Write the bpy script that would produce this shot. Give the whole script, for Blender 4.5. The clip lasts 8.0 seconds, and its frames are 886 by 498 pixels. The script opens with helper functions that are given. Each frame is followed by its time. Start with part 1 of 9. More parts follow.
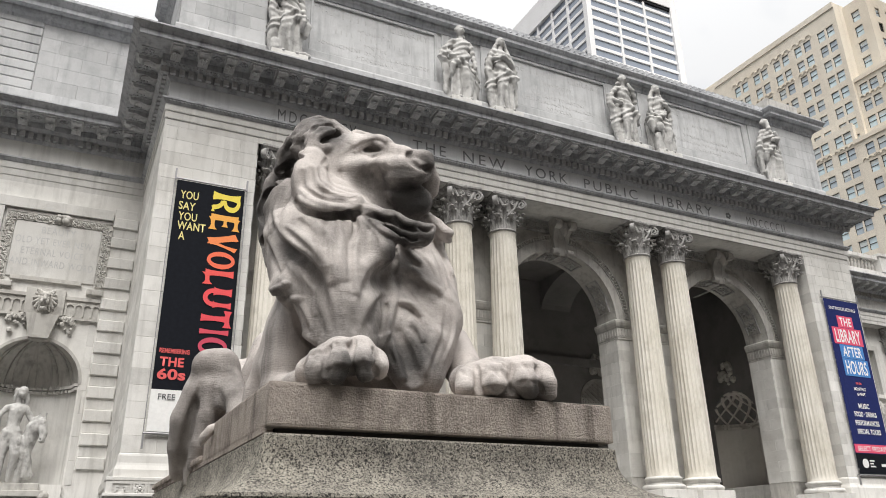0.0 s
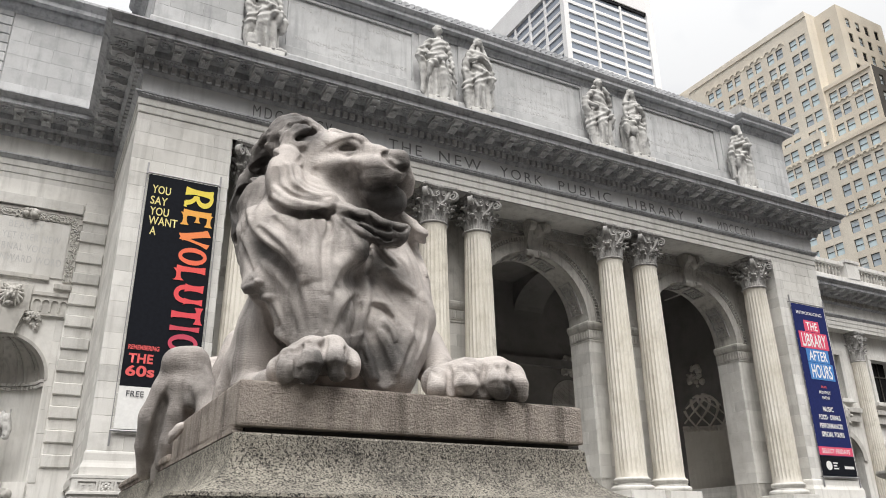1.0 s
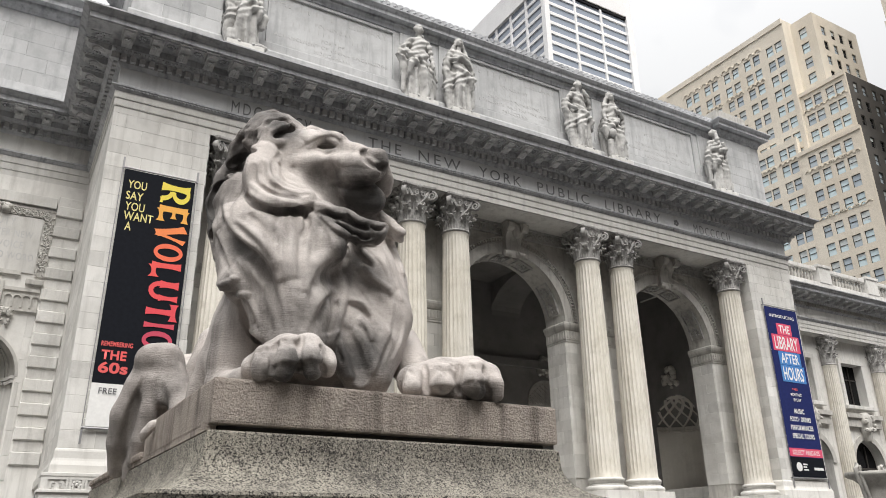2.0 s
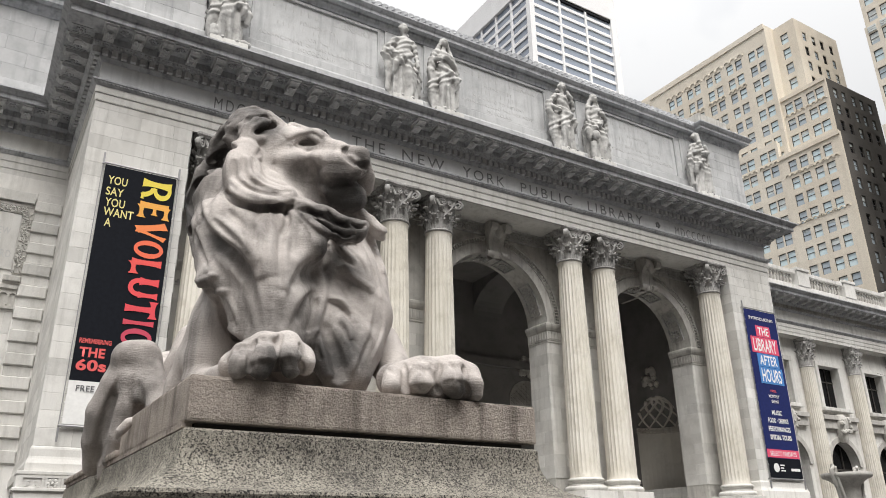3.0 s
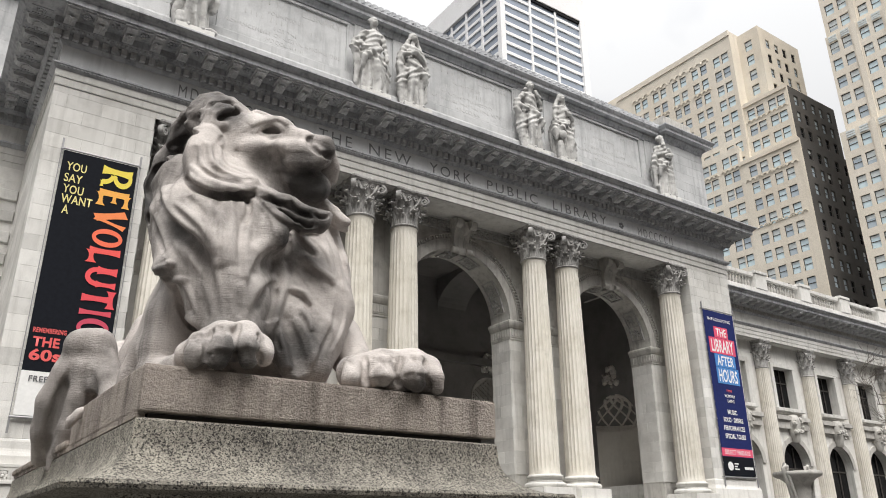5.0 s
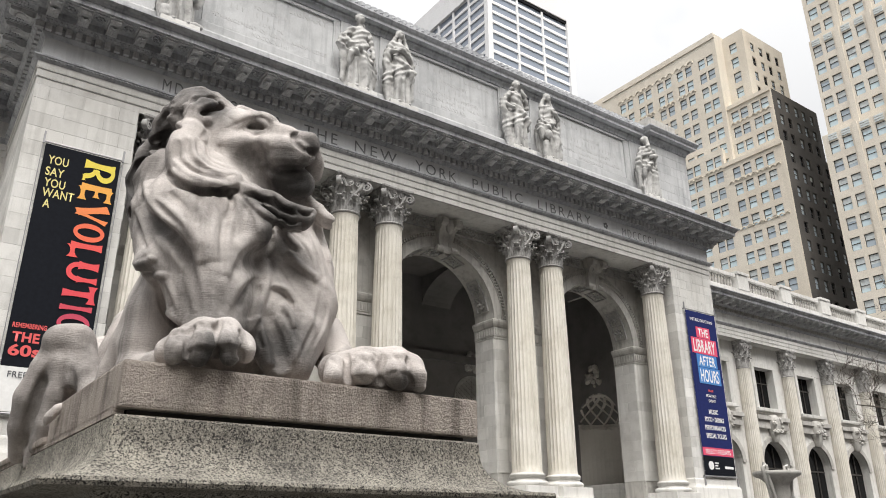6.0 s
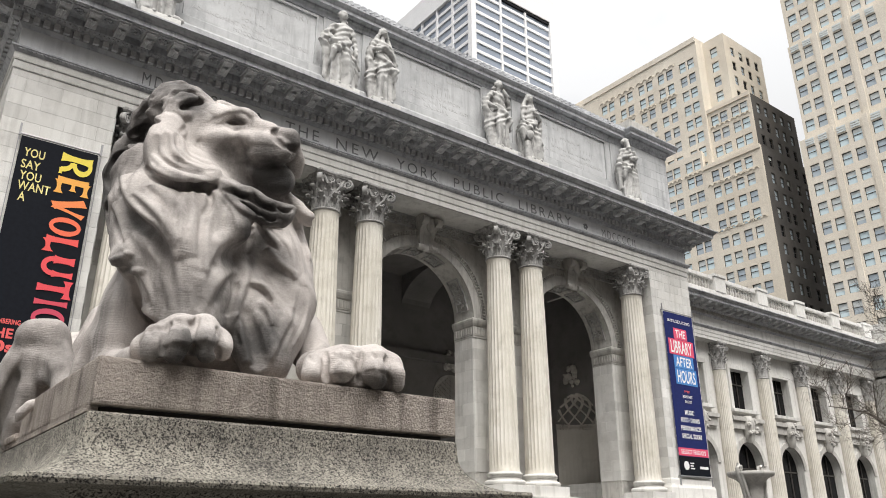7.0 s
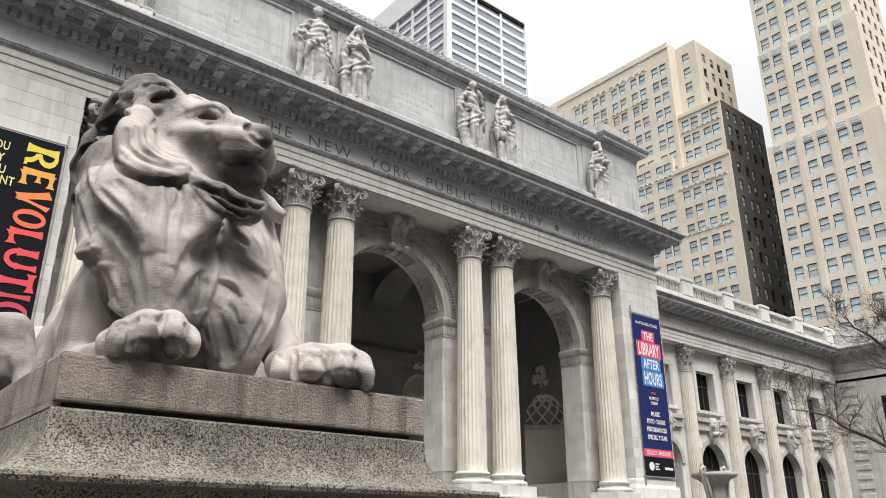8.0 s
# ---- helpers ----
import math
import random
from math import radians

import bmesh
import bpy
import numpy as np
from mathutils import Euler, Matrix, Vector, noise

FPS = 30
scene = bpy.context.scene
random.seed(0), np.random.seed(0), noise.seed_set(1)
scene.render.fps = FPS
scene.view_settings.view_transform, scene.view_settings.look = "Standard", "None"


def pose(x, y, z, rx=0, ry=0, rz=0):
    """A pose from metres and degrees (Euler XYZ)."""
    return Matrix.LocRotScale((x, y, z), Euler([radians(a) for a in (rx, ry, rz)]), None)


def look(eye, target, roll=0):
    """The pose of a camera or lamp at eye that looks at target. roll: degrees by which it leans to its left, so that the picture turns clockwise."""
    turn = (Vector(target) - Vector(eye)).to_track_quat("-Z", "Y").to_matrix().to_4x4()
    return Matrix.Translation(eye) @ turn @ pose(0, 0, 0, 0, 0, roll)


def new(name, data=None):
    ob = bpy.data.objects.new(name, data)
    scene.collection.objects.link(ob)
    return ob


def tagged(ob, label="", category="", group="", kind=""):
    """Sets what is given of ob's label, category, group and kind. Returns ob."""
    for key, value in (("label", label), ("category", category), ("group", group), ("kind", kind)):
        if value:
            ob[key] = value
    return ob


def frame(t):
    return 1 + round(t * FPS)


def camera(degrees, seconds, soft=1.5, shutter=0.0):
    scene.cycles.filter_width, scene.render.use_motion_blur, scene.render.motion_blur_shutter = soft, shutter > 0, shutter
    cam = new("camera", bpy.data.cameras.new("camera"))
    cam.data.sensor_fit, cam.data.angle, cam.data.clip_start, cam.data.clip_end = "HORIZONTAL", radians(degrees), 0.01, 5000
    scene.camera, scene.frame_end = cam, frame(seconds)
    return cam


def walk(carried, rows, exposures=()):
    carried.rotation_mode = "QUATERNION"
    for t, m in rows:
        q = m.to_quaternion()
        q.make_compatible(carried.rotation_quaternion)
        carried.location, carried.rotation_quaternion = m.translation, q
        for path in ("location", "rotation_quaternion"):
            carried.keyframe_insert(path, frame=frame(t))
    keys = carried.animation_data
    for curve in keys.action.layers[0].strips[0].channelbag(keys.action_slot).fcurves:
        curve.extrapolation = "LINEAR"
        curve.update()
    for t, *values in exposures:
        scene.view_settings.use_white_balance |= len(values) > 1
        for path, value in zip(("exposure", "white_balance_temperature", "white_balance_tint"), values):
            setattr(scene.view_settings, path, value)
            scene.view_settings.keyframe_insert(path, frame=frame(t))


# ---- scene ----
cam = camera(60.846, 8.0, soft=0.92)
PATH = [
    (0.0, pose(-17.443, -22.522, 1.600, 111.542, 0.949, -26.171)),
    (0.5, pose(-17.444, -22.525, 1.601, 111.506, 0.886, -27.196)),
    (1.0, pose(-17.444, -22.527, 1.603, 111.477, 0.821, -28.308)),
    (1.5, pose(-17.444, -22.531, 1.602, 111.430, 0.766, -29.281)),
    (3.0, pose(-17.429, -22.530, 1.599, 111.388, 0.665, -31.510)),
    (3.5, pose(-17.421, -22.524, 1.596, 111.296, 0.601, -32.214)),
    (4.0, pose(-17.411, -22.516, 1.594, 111.231, 0.539, -33.043)),
    (4.5, pose(-17.409, -22.512, 1.593, 111.150, 0.493, -33.753)),
    (6.0, pose(-17.402, -22.511, 1.594, 110.930, 0.329, -35.694)),
    (6.5, pose(-17.397, -22.512, 1.595, 110.865, 0.270, -36.330)),
    (7.0, pose(-17.399, -22.510, 1.596, 110.834, 0.168, -37.339)),
    (7.5, pose(-17.404, -22.513, 1.596, 110.812, 0.040, -38.597)),
    (8.0, pose(-17.403, -22.515, 1.596, 110.771, -0.008, -39.709)),
]
walk(cam, PATH, exposures=((0.0, 0.0), (4.5, 0.02), (6.0, 0.07), (8.0, 0.09)))

# ---- light: bright overcast sky, soft high sun behind thin cloud ----
world = bpy.data.worlds.new("world")
scene.world = world
world.use_nodes = True
wn, wl = world.node_tree.nodes, world.node_tree.links
wn.clear()
SUN_EL, SUN_AZ = 60.0, 202.0      # degrees; azimuth clockwise from +y
sky = wn.new("ShaderNodeTexSky")
sky.sky_type = "NISHITA"
sky.sun_disc = False
sky.sun_elevation, sky.sun_rotation = radians(SUN_EL), radians(SUN_AZ)
gen = wn.new("ShaderNodeTexCoord")
sep = wn.new("ShaderNodeSeparateXYZ")
wl.new(gen.outputs["Generated"], sep.inputs[0])
grad = wn.new("ShaderNodeMapRange")
grad.inputs["From Min"].default_value, grad.inputs["From Max"].default_value = 0.0, 1.0
grad.inputs["To Min"].default_value, grad.inputs["To Max"].default_value = 0.28, 1.5
wl.new(sep.outputs["Z"], grad.inputs["Value"])
cloud = wn.new("ShaderNodeVectorMath")
cloud.operation = "SCALE"
cloud.inputs[0].default_value = (0.985, 0.99, 1.0)
wl.new(grad.outputs[0], cloud.inputs["Scale"])
cn = wn.new("ShaderNodeTexNoise")
cn.inputs["Scale"].default_value, cn.inputs["Detail"].default_value = 2.3, 5.0
wl.new(gen.outputs["Generated"], cn.inputs["Vector"])
cr = wn.new("ShaderNodeMapRange")
cr.inputs["From Min"].default_value, cr.inputs["From Max"].default_value = 0.30, 0.40
cr.inputs["To Min"].default_value, cr.inputs["To Max"].default_value = 0.75, 1.0
wl.new(cn.outputs["Fac"], cr.inputs["Value"])
mixs = wn.new("ShaderNodeMix")
mixs.data_type = "RGBA"
wl.new(cr.outputs[0], mixs.inputs["Factor"])
skys = wn.new("ShaderNodeVectorMath")
skys.operation = "SCALE"
skys.inputs["Scale"].default_value = 0.12
wl.new(sky.outputs[0], skys.inputs[0])
wl.new(skys.outputs[0], mixs.inputs["A"])
wl.new(cloud.outputs[0], mixs.inputs["B"])
bg = wn.new("ShaderNodeBackground")
bg.inputs["Strength"].default_value = 1.0
wl.new(mixs.outputs["Result"], bg.inputs["Color"])
wout = wn.new("ShaderNodeOutputWorld")
wl.new(bg.outputs[0], wout.inputs[0])

sun = new("sun", bpy.data.lights.new("sun", "SUN"))
sun.data.energy, sun.data.angle, sun.data.color = 4.9, radians(46), (1.0, 0.965, 0.92)
sa, se = radians(SUN_AZ), radians(SUN_EL)
sun.matrix_world = look((60 * math.sin(sa) * math.cos(se), 60 * math.cos(sa) * math.cos(se), 60 * math.sin(se)), (0, 0, 0))

# ---- materials ----
def stone(name, base, dark, light, scale=1.0, rough=0.75, streak=0.0, speck=0.0, bump=0.15, vary=0.12, grain=60.0, stain=0.5, ribs=0.0, film=()):
    """Weathered stone: blotches, rain streaks, fine grain, a shade of its own for each block."""
    m = bpy.data.materials.new(name)
    m.use_nodes = True
    n, l = m.node_tree.nodes, m.node_tree.links
    bs = n["Principled BSDF"]
    bs.inputs["Roughness"].default_value = rough
    bs.inputs["Specular IOR Level"].default_value = 0.25
    geo = n.new("ShaderNodeNewGeometry")
    pos = geo.outputs["Position"]

    def tex(sc, det=4.0, ro=0.6, stretch=None):
        t = n.new("ShaderNodeTexNoise")
        t.inputs["Scale"].default_value, t.inputs["Detail"].default_value, t.inputs["Roughness"].default_value = sc, det, ro
        if stretch:
            v = n.new("ShaderNodeVectorMath")
            v.operation = "MULTIPLY"
            v.inputs[1].default_value = stretch
            l.new(pos, v.inputs[0])
            l.new(v.outputs[0], t.inputs["Vector"])
        else:
            l.new(pos, t.inputs["Vector"])
        return t.outputs["Fac"]

    def rng(src, a, b, c=0.0, d=1.0):
        r = n.new("ShaderNodeMapRange")
        for k, v in zip(("From Min", "From Max", "To Min", "To Max"), (a, b, c, d)):
            r.inputs[k].default_value = v
        l.new(src, r.inputs["Value"])
        return r.outputs[0]

    def mix(fac, a, b, mode="MIX"):
        x = n.new("ShaderNodeMix")
        x.data_type, x.blend_type = "RGBA", mode
        for s, v in (("Factor", fac), ("A", a), ("B", b)):
            if isinstance(v, (float, int)):
                x.inputs[s].default_value = v
            elif isinstance(v, tuple):
                x.inputs[s].default_value = (*v, 1)
            else:
                l.new(v, x.inputs[s])
        return x.outputs["Result"]

    col = mix(rng(tex(0.55 * scale, 5), 0.35, 0.68), base, light)
    col = mix(rng(tex(1.7 * scale, 8, 0.65), 0.5, 0.78, 0.0, stain), col, dark)
    if streak:
        col = mix(rng(tex(2.2 * scale, 6, 0.6, (2.2, 2.2, 0.16)), 0.5, 0.75, 0.0, streak), col, dark)
    # ragged dark patches, city grime and painted shade together: (centre, reach, amount)
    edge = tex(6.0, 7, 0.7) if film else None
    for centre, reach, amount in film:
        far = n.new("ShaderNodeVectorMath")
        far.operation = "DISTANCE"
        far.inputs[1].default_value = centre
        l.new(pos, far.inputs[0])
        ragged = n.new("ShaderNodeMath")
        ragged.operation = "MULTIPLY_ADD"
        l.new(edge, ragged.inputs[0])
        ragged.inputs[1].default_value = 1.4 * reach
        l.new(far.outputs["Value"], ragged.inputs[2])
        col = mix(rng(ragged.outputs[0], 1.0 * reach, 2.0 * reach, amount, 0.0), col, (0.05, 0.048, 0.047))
    if speck:
        vo = n.new("ShaderNodeTexVoronoi")
        vo.inputs["Scale"].default_value = 210.0
        l.new(pos, vo.inputs["Vector"])
        sp = n.new("ShaderNodeSeparateColor")
        l.new(vo.outputs["Color"], sp.inputs[0])
        col = mix(rng(sp.outputs[0], 0.55, 0.95, 0.0, speck), col, dark)
        col = mix(rng(sp.outputs[1], 0.6, 1.0, 0.0, speck * 0.6), col, light)
        col = mix(rng(tex(105.0, 3, 0.7), 0.53, 0.60, 0.0, speck), col, dark)
    info = n.new("ShaderNodeObjectInfo")
    hsv = n.new("ShaderNodeHueSaturation")
    l.new(rng(info.outputs["Random"], 0, 1, 1 - vary, 1 + vary), hsv.inputs["Value"])
    l.new(col, hsv.inputs["Color"])
    fine = rng(tex(grain, 3, 0.7), 0.3, 0.7, 0.86, 1.1)
    fin = mix(1.0, hsv.outputs[0], fine, "MULTIPLY")
    l.new(fin, bs.inputs["Base Color"])
    b = n.new("ShaderNodeBump")
    b.inputs["Strength"].default_value, b.inputs["Distance"].default_value = bump, 0.02
    h = tex(grain * 0.45, 6, 0.7)
    if ribs:
        h2 = n.new("ShaderNodeMath")
        h2.operation = "MULTIPLY_ADD"
        l.new(tex(52.0, 4, 0.6, (0.42, 0.42, 3.4)), h2.inputs[0])
        h2.inputs[1].default_value = ribs
        l.new(h, h2.inputs[2])
        h = h2.outputs[0]
    l.new(h, b.inputs["Height"])
    l.new(b.outputs[0], bs.inputs["Normal"])
    return m


def plain(name, color, rough=0.6, metal=0.0, grain=0.0, gscale=40.0, spec=0.3):
    m = bpy.data.materials.new(name)
    m.use_nodes = True
    n, l = m.node_tree.nodes, m.node_tree.links
    bs = n["Principled BSDF"]
    bs.inputs["Roughness"].default_value, bs.inputs["Metallic"].default_value = rough, metal
    bs.inputs["Specular IOR Level"].default_value = spec
    bs.inputs["Base Color"].default_value = (*color, 1)
    if grain:
        geo = n.new("ShaderNodeNewGeometry")
        t = n.new("ShaderNodeTexNoise")
        t.inputs["Scale"].default_value, t.inputs["Detail"].default_value = gscale, 5.0
        l.new(geo.outputs["Position"], t.inputs["Vector"])
        r = n.new("ShaderNodeMapRange")
        r.inputs["From Min"].default_value, r.inputs["From Max"].default_value = 0.3, 0.7
        r.inputs["To Min"].default_value, r.inputs["To Max"].default_value = 1 - grain, 1 + grain
        l.new(t.outputs["Fac"], r.inputs["Value"])
        x = n.new("ShaderNodeMix")
        x.data_type, x.blend_type = "RGBA", "MULTIPLY"
        x.inputs["Factor"].default_value = 1.0
        x.inputs["A"].default_value = (*color, 1)
        l.new(r.outputs[0], x.inputs["B"])
        l.new(x.outputs["Result"], bs.inputs["Base Color"])
        b = n.new("ShaderNodeBump")
        b.inputs["Strength"].default_value, b.inputs["Distance"].default_value = 0.1, 0.01
        l.new(t.outputs["Fac"], b.inputs["Height"])
        l.new(b.outputs[0], bs.inputs["Normal"])
    return m


M_MARBLE = stone("white_marble", (0.62, 0.608, 0.58), (0.35, 0.34, 0.32), (0.73, 0.722, 0.70), 0.8, 0.7, streak=0.55, vary=0.12, grain=40, stain=0.5)
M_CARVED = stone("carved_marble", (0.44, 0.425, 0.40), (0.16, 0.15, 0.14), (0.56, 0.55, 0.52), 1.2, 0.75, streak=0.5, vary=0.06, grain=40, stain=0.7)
M_SOOT = stone("sooty_marble", (0.40, 0.41, 0.43), (0.13, 0.135, 0.145), (0.53, 0.54, 0.56), 1.3, 0.8, streak=0.65, vary=0.06, grain=40, stain=0.85)
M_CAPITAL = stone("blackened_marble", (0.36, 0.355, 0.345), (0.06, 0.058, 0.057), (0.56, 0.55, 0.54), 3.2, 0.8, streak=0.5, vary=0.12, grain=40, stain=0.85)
M_BRACKET = stone("grey_carved_marble", (0.47, 0.475, 0.485), (0.17, 0.175, 0.185), (0.62, 0.625, 0.635), 2.0, 0.75, streak=0.4, vary=0.12, grain=40, stain=0.7)
M_ATTIC = stone("cool_marble", (0.45, 0.455, 0.46), (0.24, 0.245, 0.255), (0.56, 0.565, 0.57), 0.8, 0.7, streak=0.6, vary=0.10, grain=40, stain=0.55)
M_FRIEZE = stone("cool_smooth_marble", (0.58, 0.585, 0.59), (0.36, 0.365, 0.375), (0.68, 0.685, 0.69), 0.8, 0.7, streak=0.5, vary=0.05, grain=40, stain=0.5)
M_SHAFT = stone("column_marble", (0.65, 0.615, 0.54), (0.36, 0.33, 0.275), (0.75, 0.72, 0.66), 0.9, 0.7, streak=0.6, vary=0.05, grain=40, stain=0.6)
# white vestibule stone made dark: the shade indoors is put into its colour
M_INNER = stone("shaded_vestibule_marble", (0.17, 0.165, 0.16), (0.08, 0.077, 0.075), (0.24, 0.232, 0.225), 0.8, 0.6, vary=0.1, grain=40, stain=0.5)
# soot on the lion, and shade under jaw, hem and paws put into colour
GRIME_AND_SHADE = (
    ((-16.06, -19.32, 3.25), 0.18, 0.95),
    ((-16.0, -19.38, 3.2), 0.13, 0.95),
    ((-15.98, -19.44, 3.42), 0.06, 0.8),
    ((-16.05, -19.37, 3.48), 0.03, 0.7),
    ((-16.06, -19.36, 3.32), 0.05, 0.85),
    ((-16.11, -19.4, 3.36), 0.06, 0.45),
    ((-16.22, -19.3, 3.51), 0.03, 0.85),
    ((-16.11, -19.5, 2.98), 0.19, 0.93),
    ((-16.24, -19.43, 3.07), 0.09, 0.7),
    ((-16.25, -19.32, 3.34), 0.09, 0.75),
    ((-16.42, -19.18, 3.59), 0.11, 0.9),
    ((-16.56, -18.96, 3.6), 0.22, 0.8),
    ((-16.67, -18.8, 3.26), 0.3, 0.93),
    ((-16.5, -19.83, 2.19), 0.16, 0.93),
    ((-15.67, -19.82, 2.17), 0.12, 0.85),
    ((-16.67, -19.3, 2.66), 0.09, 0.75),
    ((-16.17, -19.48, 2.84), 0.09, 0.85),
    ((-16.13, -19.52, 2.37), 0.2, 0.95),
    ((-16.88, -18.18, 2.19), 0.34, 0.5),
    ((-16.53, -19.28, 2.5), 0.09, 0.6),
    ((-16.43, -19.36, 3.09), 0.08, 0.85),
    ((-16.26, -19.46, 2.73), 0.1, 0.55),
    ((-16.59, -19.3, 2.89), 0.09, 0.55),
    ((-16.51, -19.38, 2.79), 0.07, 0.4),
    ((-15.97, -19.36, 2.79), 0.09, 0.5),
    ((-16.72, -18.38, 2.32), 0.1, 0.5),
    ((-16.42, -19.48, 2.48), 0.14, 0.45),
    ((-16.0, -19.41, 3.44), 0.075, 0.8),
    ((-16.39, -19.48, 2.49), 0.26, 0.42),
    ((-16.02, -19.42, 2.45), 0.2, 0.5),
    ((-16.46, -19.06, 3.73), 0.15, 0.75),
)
M_LION = stone("pink_marble", (0.47, 0.428, 0.403), (0.11, 0.10, 0.094), (0.58, 0.54, 0.515), 1.5, 0.72, streak=0.8, vary=0.0, grain=150, stain=0.8, bump=0.3, ribs=1.2, film=GRIME_AND_SHADE)
# vestibule stone kept paler: the light on the apse put into its colour
M_APSE = stone("lit_apse_marble", (0.50, 0.475, 0.43), (0.25, 0.235, 0.21), (0.60, 0.575, 0.53), 0.8, 0.6, vary=0.05, grain=40, stain=0.5)
M_SLAB = stone("slab_marble", (0.37, 0.322, 0.286), (0.09, 0.078, 0.068), (0.48, 0.425, 0.38), 2.2, 0.85, streak=0.95, vary=0.0, grain=150, stain=0.9, bump=0.9, ribs=0.22)
M_GRANITE = stone("speckled_granite", (0.248, 0.231, 0.203), (0.025, 0.024, 0.024), (0.50, 0.47, 0.40), 3.0, 0.8, streak=0.6, speck=0.95, vary=0.0, grain=150, stain=0.8, bump=0.6)
M_PAVE = stone("paving_granite", (0.062, 0.06, 0.058), (0.04, 0.039, 0.038), (0.085, 0.083, 0.08), 1.0, 0.8, vary=0.1, grain=50)
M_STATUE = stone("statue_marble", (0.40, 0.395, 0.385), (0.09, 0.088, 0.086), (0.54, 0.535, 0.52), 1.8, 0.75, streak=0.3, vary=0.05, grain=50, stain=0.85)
M_TAN = stone("tan_brick", (0.66, 0.595, 0.50), (0.49, 0.435, 0.36), (0.74, 0.69, 0.60), 0.12, 0.85, streak=0.3, vary=0.03, grain=6, stain=0.4, bump=0.05)
M_TAN2 = stone("buff_brick", (0.69, 0.63, 0.535), (0.53, 0.475, 0.40), (0.77, 0.715, 0.63), 0.12, 0.85, streak=0.3, vary=0.03, grain=6, stain=0.4, bump=0.05)
M_DARKBRICK = stone("dark_brick", (0.085, 0.08, 0.075), (0.05, 0.047, 0.045), (0.13, 0.12, 0.11), 0.2, 0.85, vary=0.03, grain=6, bump=0.05)
M_CONCRETE = stone("pale_concrete", (0.76, 0.76, 0.77), (0.64, 0.64, 0.65), (0.82, 0.82, 0.83), 0.1, 0.7, vary=0.02, grain=6, bump=0.03)
M_TGLASS = plain("tower_glass", (0.27, 0.31, 0.38), 0.1, 0.0, spec=0.6)
M_BLIND = plain("window_blind", (0.62, 0.66, 0.66), 0.6, grain=0.1, gscale=3.0)
M_DARKGLASS = plain("dark_glass", (0.007, 0.007, 0.008), 0.12, 0.0, spec=0.12)
M_WINFRAME = plain("dark_window_frame", (0.06, 0.055, 0.05), 0.5, 0.0)
M_STREETBRICK = stone("brown_brick", (0.16, 0.13, 0.105), (0.10, 0.085, 0.07), (0.21, 0.175, 0.145), 0.3, 0.85, vary=0.1, grain=6)
# cut letters lie flat: the shade in the cuts is put into these colours
M_CUT_SHADE = stone("incised_shadow", (0.17, 0.172, 0.176), (0.11, 0.112, 0.116), (0.23, 0.232, 0.238), 1.0, 0.9, vary=0.0)
M_FAINT = stone("worn_incision", (0.46, 0.46, 0.46), (0.33, 0.33, 0.33), (0.58, 0.58, 0.58), 3.0, 0.9, vary=0.0)
M_ROD = plain("dull_steel", (0.35, 0.35, 0.36), 0.45, 0.6)
M_BARK = stone("tree_bark", (0.10, 0.085, 0.072), (0.05, 0.042, 0.036), (0.15, 0.13, 0.11), 3.0, 0.9, vary=0.0, grain=30)
M_NAVY = plain("navy_cloth", (0.018, 0.026, 0.115), 0.75, grain=0.12, gscale=9.0, spec=0.12)
M_BLACKCLOTH = plain("black_cloth", (0.009, 0.0105, 0.015), 0.75, grain=0.15, gscale=9.0, spec=0.1)
M_WHITECLOTH = plain("white_cloth", (0.78, 0.78, 0.77), 0.8, grain=0.05, gscale=9.0)
M_PINK = plain("pink_print", (0.72, 0.09, 0.17), 0.7, grain=0.06)
M_BLUE = plain("blue_print", (0.07, 0.23, 0.56), 0.7, grain=0.06)
M_YELLOW = plain("yellow_print", (0.75, 0.66, 0.28), 0.7, grain=0.05)
M_WHITE = plain("white_print", (0.8, 0.8, 0.8), 0.7, grain=0.04)
M_RED = plain("red_print", (0.72, 0.12, 0.12), 0.7, grain=0.05)
M_GREY = plain("grey_print", (0.12, 0.12, 0.13), 0.7, grain=0.05)

# ---- building tools ----
def mesh(name, verts, faces, material):
    me = bpy.data.meshes.new(name)
    me.from_pydata([tuple(v) for v in verts], [], [tuple(f) for f in faces])
    me.materials.append(material)
    return me


def put(name, me, parent=None, m=None, label=""):
    """A mesh object, under a thing or a part."""
    ob = new(name, me)
    if parent is not None:
        ob.parent = parent
    if m is not None:
        ob.matrix_basis = m
    if label:
        tagged(ob, label)
    return ob


def part(name, bm, material, parent=None, label="", smooth=False, m=None):
    bmesh.ops.recalc_face_normals(bm, faces=bm.faces)
    me = bpy.data.meshes.new(name)
    bm.to_mesh(me)
    bm.free()
    me.materials.append(material)
    if smooth:
        for p in me.polygons:
            p.use_smooth = True
        me.set_sharp_from_angle(angle=radians(smooth if smooth > 1 else 40))
    return put(name, me, parent, m, label)


def thing(name, label, category, m=None, group="", kind=""):
    ob = new(name)
    if m is not None:
        ob.matrix_basis = m
    return tagged(ob, label, category, group, kind)


def box(bm, x0, x1, y0, y1, z0, z1, bev=0.0):
    m = Matrix.Translation(((x0 + x1) / 2, (y0 + y1) / 2, (z0 + z1) / 2)) @ Matrix.Diagonal((abs(x1 - x0), abs(y1 - y0), abs(z1 - z0), 1))
    r = bmesh.ops.create_cube(bm, size=1, matrix=m)
    if bev:
        ed = list({e for v in r["verts"] for e in v.link_edges})
        bmesh.ops.bevel(bm, geom=ed, offset=bev, segments=2, affect="EDGES", profile=0.6)


